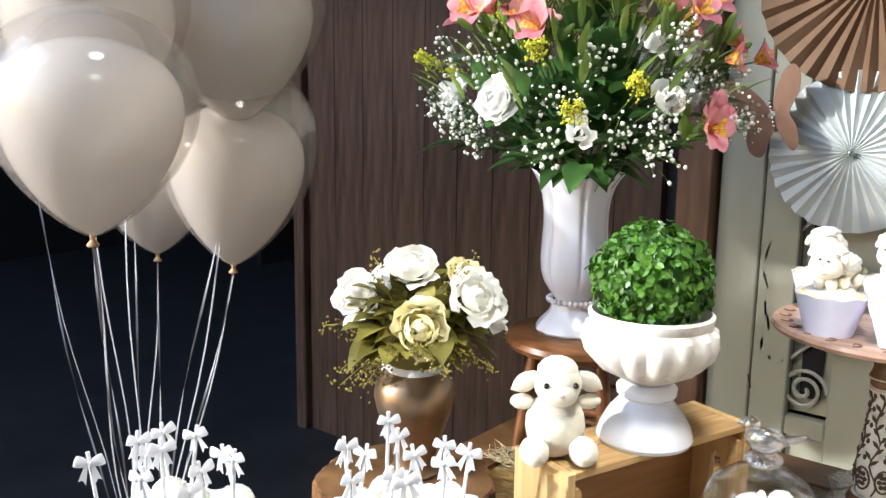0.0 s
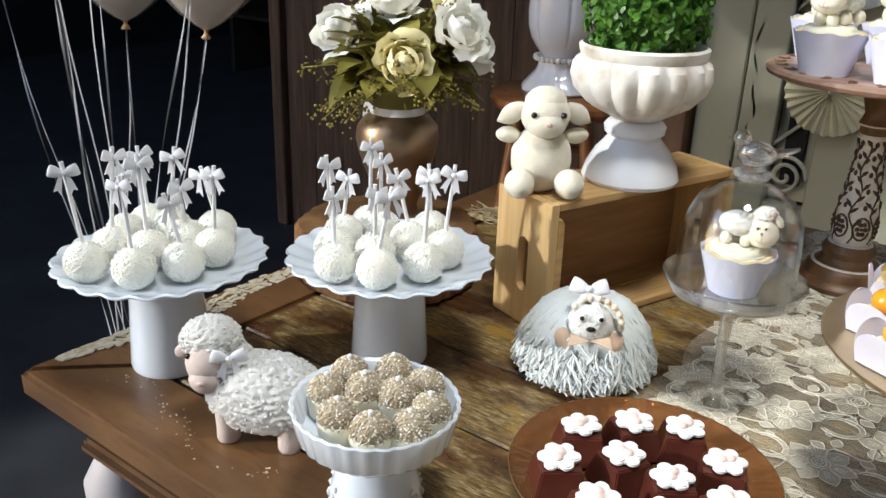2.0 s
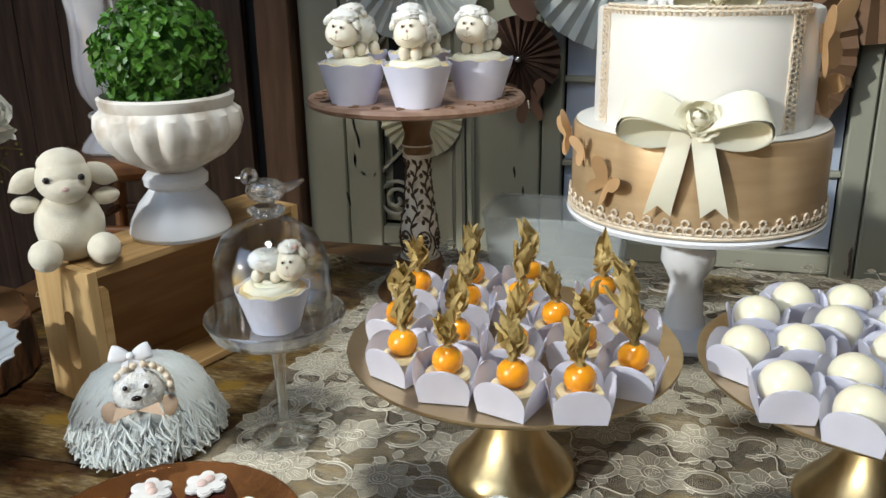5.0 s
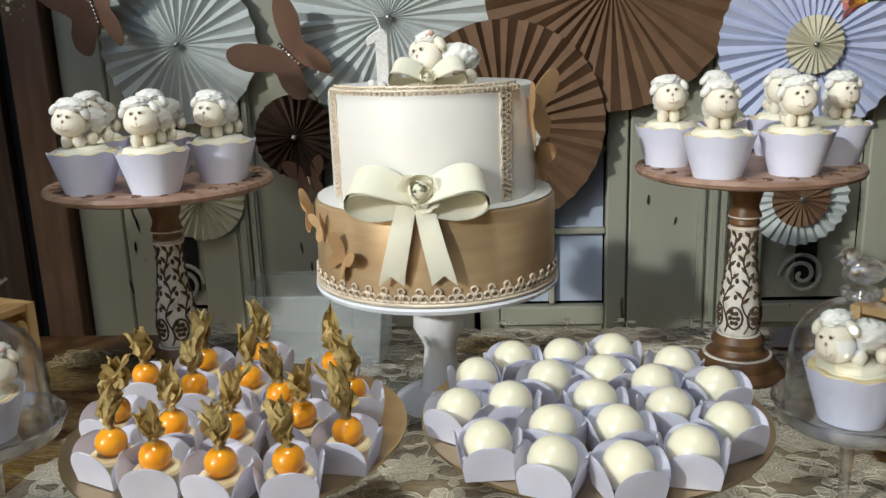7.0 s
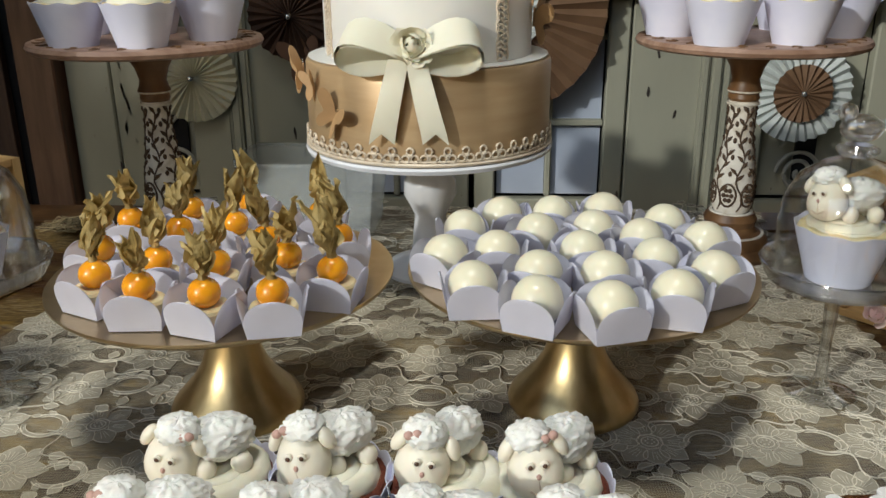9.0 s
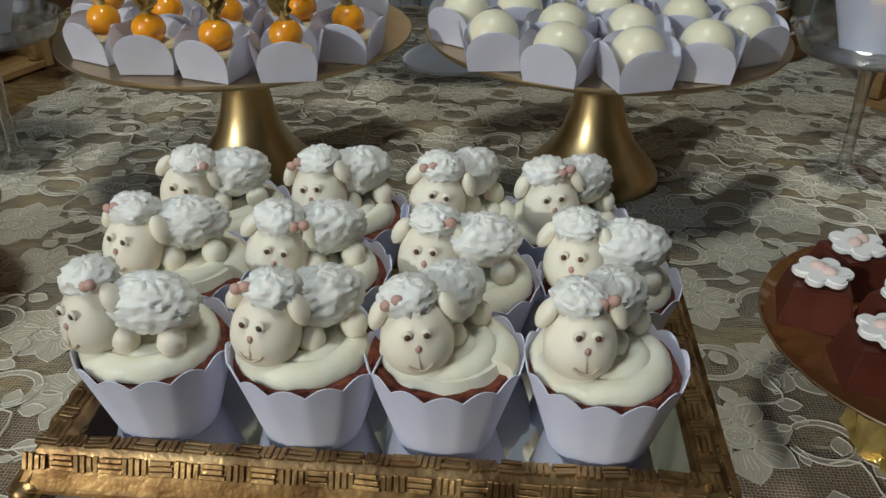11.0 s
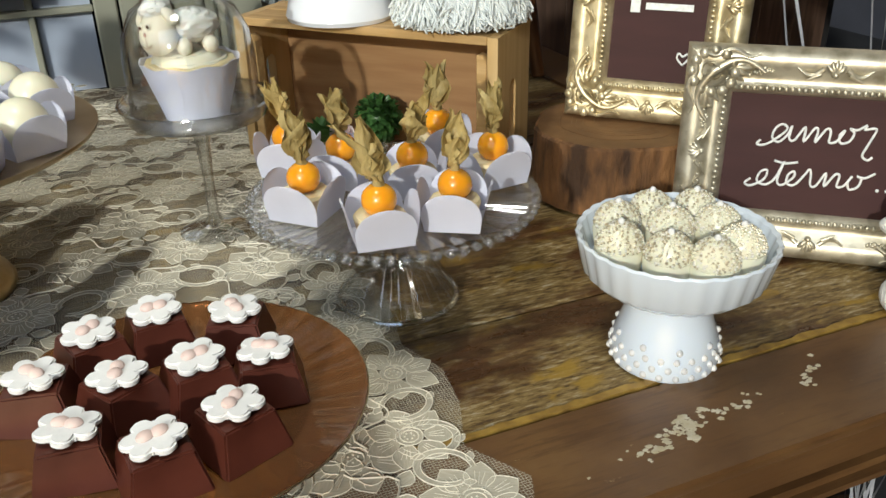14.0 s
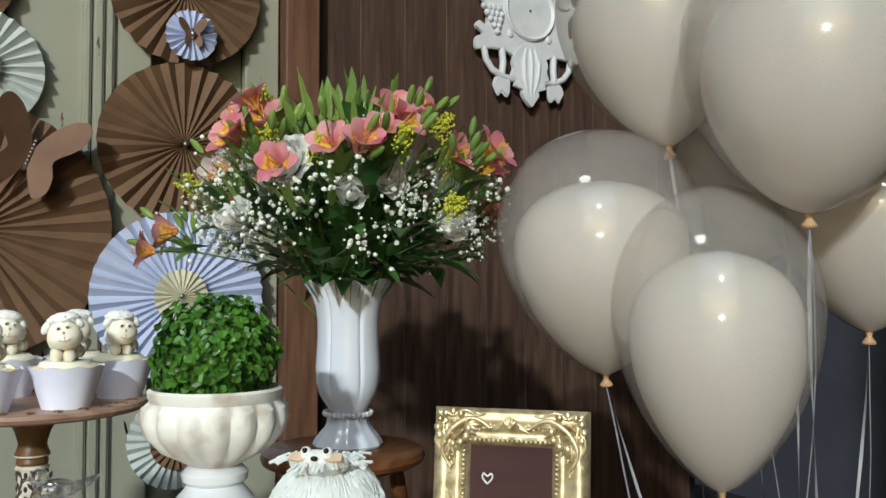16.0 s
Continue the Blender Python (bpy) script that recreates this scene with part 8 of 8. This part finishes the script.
# tangle of pale twine at the back corners
for nm, (x, y) in (("a", (-0.640, 1.020)), ("b", (0.020, 1.060)), ("c", (-1.000, 0.800))):
    g = Geo()
    for k in range(26):
        pts = [(x + 0.05 * math.cos(i * 0.7 + k) * (0.5 + 0.5 * math.sin(k)) + q.uniform(-.01, .01), y + 0.03 * math.sin(i * 0.7 + k * 1.3) + q.uniform(-.006, .006), T + 0.003 + 0.010 * abs(math.sin(i * 1.1 + k))) for i in range(10)]
        g.tube(pts, 0.0008, 4)
    tagged(make("shredded_straw", g, mat("straw", (0.40, 0.32, 0.18), 0.8, scale=40, island=0.2)), "loose tangle of pale straw on the table", "straw", kind="stuff")

# ---- paper rosettes on the door ----
def rosette(x, z, R, n, mt, label, y=1.945, inner=None, rot=0.0, depth=0.018):
    o = thing("paper_rosette", label, "paper rosette", pose(x, y, z, 90, 0, 0), group="paper rosettes")
    g = Geo()

    def disc(R, n, depth, z0, m, seed):
        q = random.Random(seed)
        ring = []
        for i in range(2 * n):
            a = 2 * math.pi * i / (2 * n) + radians(rot) + q.uniform(-0.2, 0.2) * math.pi / n
            ring.append((a, depth if i % 2 else 0.0))
        rows = []
        for k, rr in enumerate((0.03, 0.35, 0.70, 1.0)):
            rows.append([(R * rr * math.cos(a), R * rr * math.sin(a), z0 + d * (0.25 + 0.75 * rr ** 0.7) + 0.010 * (1 - rr)) for a, d in ring])
        return rows
    host = make("pleats", Geo().grid(disc(R, n, depth, 0, 0, int(x * 100)), wrap=True), mt, o, smooth=0)
    if inner:
        r2, n2, m2, lb = inner
        host = make("inner_rosette", Geo().grid(disc(r2, n2, depth * 0.6, depth + 0.008, 0, 3), wrap=True), m2, o, lb, smooth=0)
    make("centre_gem", Geo().ball((0, 0, depth + (0.022 if inner else 0.012)), (0.008, 0.008, 0.005), 10, 6), M_gem, host, "small clear gem")


rosette(-0.755, 1.300, 0.205, 30, M_fan_white, "large white pleated paper rosette on the door")
rosette(-0.730, 1.735, 0.285, 34, M_fan_brown, "large kraft brown pleated paper rosette on the door", 1.935)
rosette(-0.205, 1.350, 0.275, 36, M_fan_white, "large white pleated paper rosette on the door", 1.938)
rosette(-0.462, 1.058, 0.108, 26, M_fan_dark, "small dark brown pleated paper rosette on the door", 1.925)
rosette(0.075, 1.075, 0.262, 36, M_fan_brown, "large kraft brown paper rosette with a white heart", 1.915, (0.105, 26, M_fan_white, "white inner rosette"))
rosette(0.350, 1.415, 0.315, 34, M_fan_brown, "large kraft brown pleated paper rosette on the door", 1.930)
rosette(0.832, 1.252, 0.225, 38, M_fan_blue, "lilac blue paper rosette with a cream heart", 1.905, (0.070, 24, M_fan_cream, "cream inner rosette"))
rosette(0.835, 0.868, 0.128, 30, M_fan_white, "white paper rosette with a brown heart", 1.930, (0.073, 22, M_fan_brown, "brown inner rosette"))
rosette(-0.735, 0.900, 0.118, 30, M_fan_cream, "small cream pleated paper rosette on the door", 1.940)
rosette(0.845, 1.660, 0.222, 30, M_fan_brown, "kraft brown pleated paper rosette on the door", 1.930)
rosette(0.848, 2.085, 0.205, 28, M_fan_brown, "kraft brown pleated paper rosette on the door", 1.935)
rosette(0.853, 1.952, 0.068, 20, M_fan_blue, "small pale blue paper rosette on the door", 1.895)
rosette(0.352, 1.812, 0.150, 28, M_fan_white, "white pleated paper rosette on the door", 1.945, (0.05, 20, M_fan_cream, "cream inner rosette"))
rosette(0.200, 2.08, 0.240, 30, M_fan_brown, "kraft brown pleated paper rosette on the door", 1.940)
M_card = mat("brown_card", (0.22, 0.12, 0.075), 0.7, base2=(0.18, 0.095, 0.06), scale=9, bump=0.05)


def wall_butterfly(x, y, z, w, rot, label="large brown card butterfly pinned on the door"):
    o = thing("paper_butterfly", label, "paper butterfly", pose(x, y, z, 90, 0, 0) @ pose(0, 0, 0, 0, 0, rot), group="card butterflies")
    for s in (-1, 1):
        make("wing", butterfly_geo(w, 0.0012, (s,)), M_card, o, smooth=0)
    g = Geo()
    for i in range(7):
        g.ball((0, (-0.12 + 0.05 * i) * w, 0.006), 0.0042, 8, 5)
    make("gem_body", g, M_gem, o, "row of clear gems")


wall_butterfly(-0.452, 1.895, 1.262, 0.205, 44)
wall_butterfly(0.468, 1.895, 1.600, 0.205, -20)
wall_butterfly(-0.435, 1.925, 0.945, 0.105, 10, "small dark brown card butterfly below a rosette")
wall_butterfly(-0.945, 1.900, 1.385, 0.200, 15)
wall_butterfly(0.853, 1.880, 1.952, 0.072, 5, "small brown butterfly on a blue rosette")

# ---- carved white wall clock ----
ck = thing("wall_clock", "white carved wooden wall clock with leaves and grapes", "wall clock", pose(2.012, WY - 0.012, 2.222, 90, 0, 0) @ Matrix.Scale(0.91, 4))
half = [(0.06, -0.185), (0.115, -0.163), (0.20, -0.166), (0.234, -0.172), (0.236, -0.130), (0.205, -0.112), (0.236, -0.090), (0.222, -0.066), (0.192, -0.078), (0.188, -0.01), (0.226, 0.04),
        (0.200, 0.07), (0.218, 0.11), (0.17, 0.125), (0.165, 0.18), (0.11, 0.185), (0.06, 0.25)]
line = rounded([(0, -0.20)] + half + [(0, 0.27)] + [(-a, b) for a, b in half[::-1]])
make("carved_plaque", Geo().slab(line, -0.006, 0.016), M_carvedwhite, ck, bevel=0.005, segs=2)
make("dial", Geo().lathe([(0, 0.022), (0.098, 0.022), (0.103, 0.027), (0.109, 0.031), (0.114, 0.026), (0.116, 0.014)], 56), M_carvedwhite, ck, "round white dial")
make("pivot", Geo().lathe([(0, 0.026), (0.003, 0.026), (0.0045, 0.024), (0.0045, 0.020)], 10), M_black, ck, "small black pivot")
half = [(0.022, -0.345), (0.040, -0.318), (0.036, -0.304), (0.072, -0.292), (0.064, -0.270), (0.086, -0.255), (0.076, -0.225), (0.082, -0.200), (0.055, -0.150)]
line = rounded([(0.004, -0.366)] + half + [(0, -0.125)] + [(-a, b) for a, b in half[::-1]], 3)
lf = make("acanthus_leaf", Geo().slab(line, 0.004, 0.024), M_carvedwhite, ck, "hanging carved acanthus leaf", bevel=0.006, segs=2)
for sx in (-1, 0, 1):
    make("vein", Geo().tube([(sx * 0.020, -0.145, 0.022), (sx * 0.034, -0.20, 0.028), (sx * 0.030, -0.26, 0.026), (sx * 0.012, -0.325, 0.022)], [0.005, 0.010, 0.008, 0.003], 10), M_carvedwhite, lf, smooth=60)
q = random.Random(2)
for sx in (-1, 1):
    make("scroll_arm", Geo().tube([(sx * 0.200, -0.160, 0.008), (sx * 0.192, -0.205, 0.008), (sx * 0.165, -0.240, 0.008), (sx * 0.120, -0.262, 0.008), (sx * 0.060, -0.266, 0.008)], 0.0125, 10), M_carvedwhite, ck, smooth=60)
    make("strut", Geo().tube([(sx * 0.120, -0.155, 0.006), (sx * 0.116, -0.210, 0.008), (sx * 0.122, -0.262, 0.006)], 0.0135, 10), M_carvedwhite, ck, smooth=60)
    tip = [(0.085, -0.255), (0.150, -0.262), (0.166, -0.295), (0.140, -0.340), (0.126, -0.318), (0.104, -0.340), (0.088, -0.325)]
    make("small_leaf", Geo().slab([(sx * a, b) for a, b in (tip if sx < 0 else tip[::-1])], 0.0, 0.016), M_carvedwhite, ck, bevel=0.005, segs=2)
    make("boss", Geo().ball((sx * 0.088, -0.097, 0.016), (0.014, 0.018, 0.009), 14, 9), M_carvedwhite, ck)
    for k in range(5):
        a = radians(150 - 34 * k)
        leaf_geo(g := Geo(), Vector((sx * (0.11 + 0.02 * math.cos(a)), 0.02 + 0.10 * math.sin(a), 0.018)), Vector((sx * (0.7 + 0.3 * math.cos(a)), math.sin(a), 0.12)).normalized(), 0.085, 0.045, 0, q, 0.2)
        make("carved_leaf", g, M_carvedwhite, ck, smooth=60)
for i in range(5):
    for k in range(5 - i if i else 4):
        make("grape", Geo().ball((-0.165 + (k - (4 - i) / 2) * 0.021 + 0.004 * i, -0.012 - 0.022 * i, 0.020), (0.0125, 0.0125, 0.012), 12, 8), M_carvedwhite, ck)


# ---- balloons ----
def balloon_profile(R, H, cone=0.52):
    """Teardrop: a cone at the neck that swells into a round crown."""
    top = max(math.sin(k / 200) * math.sin(k / 400) ** cone for k in range(1, 628))
    pr = []
    for i in range(49):
        t = math.pi * (i / 48) ** 0.9
        pr.append((R / top * math.sin(t) * math.sin(t / 2) ** cone, H * (1 - math.cos(t)) / 2))
    pr[0] = (0.004, 0)
    return pr


def inner_profile(R, H, cone):
    """The inner balloon fills the neck of the outer one and rounds off below its crown."""
    out = balloon_profile(R, H, cone)
    pr = []
    for r, z in balloon_profile(R * 0.93, max(H * 0.78, R * 1.9), cone):
        ro = 0.955 * float(np.interp(z, [p[1] for p in out], [p[0] for p in out]))
        pr.append(((r ** -7 + ro ** -7) ** (-1 / 7) if r > 1e-4 and ro > 1e-4 else 0.0, z + 0.002))
    return pr


def balloon(knot, R, H, lean, turn, foot, cone=0.52):
    """Origin at the knot."""
    o = thing("balloon", "clear balloon with a white balloon inside, on a white ribbon", "balloon", pose(*knot, 0, 0, turn) @ pose(0, 0, 0, 0, lean, 0), group="balloons")
    make("outer_skin", Geo().lathe(balloon_profile(R, H, cone), 48), M_latex, o, "clear latex skin")
    make("inner_balloon", Geo().lathe(inner_profile(R, H, cone), 48), M_latex_in, o, "creamy white inner balloon")
    make("knot", Geo().lathe([(0.002, 0.008), (0.006, 0.002), (0.004, -0.004), (0.011, -0.014), (0.009, -0.017), (0, -0.015)], 14), M_knot, o, "tied neck")
    a = o.matrix_basis.inverted() @ Vector(foot)
    pts = []
    for i in range(14):
        t = i / 13
        p = Vector((0, 0, -0.012)).lerp(a, t)
        p += Vector((0.012 * math.sin(t * 7 + turn), 0.012 * math.cos(t * 5 + turn), 0)) * math.sin(math.pi * t)
        pts.append(p)
    rows = []
    for i, p in enumerate(pts):
        tw = i * 0.9
        s = Vector((math.cos(tw), math.sin(tw), 0)) * 0.0026
        rows.append([tuple(p - s), tuple(p + s)])
    make("ribbon", Geo().grid(rows), M_ribbon, o, "thin white curling ribbon", smooth=60)


FL, FR = (-1.92, 0.62, 0.06), (1.42, 0.44, 0.06)
BL = [((-1.565, 0.352, 1.182), 0.174, 0.385, 3, 40), ((-2.050, 0.780, 1.030), 0.170, 0.40, 2, 120), ((-1.780, 0.804, 1.035), 0.178, 0.47, 4, 20), ((-1.700, 0.760, 1.360), 0.185, 0.44, 3, 20),
      ((-1.750, 0.450, 1.345), 0.180, 0.42, 5, 60), ((-2.600, 0.750, 1.170), 0.180, 0.42, 4, 200), ((-2.02, 0.70, 1.60), 0.175, 0.40, 6, 300)]
for i, (k, R, H, ln_, tu) in enumerate(BL):
    balloon(k, R, H, ln_, tu, (FL[0] + 0.02 * math.cos(i), FL[1] + 0.02 * math.sin(i), FL[2]))
BR = [((1.290, 0.478, 0.972), 0.150, 0.452, 3, 200), ((1.255, 0.690, 1.126), 0.170, 0.41, 5, 205), ((1.315, 0.600, 1.500), 0.165, 0.40, 5, 110), ((1.300, 0.330, 1.370), 0.172, 0.42, 4, 250),
      ((1.560, 0.420, 1.200), 0.150, 0.34, 3, 10), ((1.520, 0.62, 1.30), 0.15, 0.34, 3, 30), ((1.50, 0.22, 1.36), 0.165, 0.38, 6, 320), ((1.45, 0.50, 1.72), 0.165, 0.38, 3, 90)]
for i, (k, R, H, ln_, tu) in enumerate(BR):
    balloon(k, R, H, ln_, tu, (FR[0] + 0.02 * math.cos(i), FR[1] + 0.02 * math.sin(i), FR[2]), 0.24 if i in (3, 6) else 0.45)
for nm, (x, y, z) in (("l", FL), ("r", FR)):
    tagged(make("balloon_weight", Geo().lathe([(0, 0), (0.055, 0), (0.06, 0.01), (0.05, 0.05), (0.012, 0.065), (0, 0.066)], 24), M_fan_brown, at=pose(x, y, 0)), "small wrapped balloon weight on the floor", "balloon weight")
# spare ribbon ends tied to the knots
for bunch, (bx, by, bz) in ((BL, FL), (BR, FR)):
    q = random.Random(len(bunch))
    for i in range(7):
        kx, ky, kz = bunch[i % len(bunch)][0]
        rows = []
        for k in range(14):
            t = k / 13
            p = Vector((bx, by, 0.07)).lerp(Vector((kx, ky, kz - 0.012)), t) + Vector((0.022 * math.sin(t * 5 + i), 0.022 * math.cos(t * 6 + i), 0)) * math.sin(math.pi * t)
            rows.append([(p.x - 0.0022, p.y, p.z), (p.x + 0.0022, p.y + 0.001, p.z)])
        tagged(make("ribbon", Geo().grid(rows), M_ribbon, smooth=60), "thin white curling ribbon hanging from the balloon bunch", "ribbon", group="balloon ribbons")

# ---- dim back room seen through the opening ----
sh = thing("storage_shelf", "wooden shelf with boxes, coloured near-black for the dim back room", "shelf", pose(-4.6, 4.3, 0))
# shelf and boxes share a near-black colour that holds the room's shade
M_gloom = mat("gloom_darkened_stock", (0.022, 0.016, 0.013), 0.7, scale=8, bump=0.2)
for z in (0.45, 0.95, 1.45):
    make("board", Geo().box((0, 0, z), (2.4, 0.4, 0.03)), M_gloom, sh, bevel=0.003)
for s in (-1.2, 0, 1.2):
    make("upright", Geo().box((s, 0, 0.75), (0.04, 0.4, 1.5)), M_gloom, sh, bevel=0.003)
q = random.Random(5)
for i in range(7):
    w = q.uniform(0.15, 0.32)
    tagged(make("storage_box", Geo().box((-5.6 + i * 0.33, 4.3, 0.965 + 0.1), (w, 0.3, 0.2)), M_gloom, bevel=0.006), "cardboard box on a shelf, coloured near-black for the dim back room", "box", group="stored boxes")
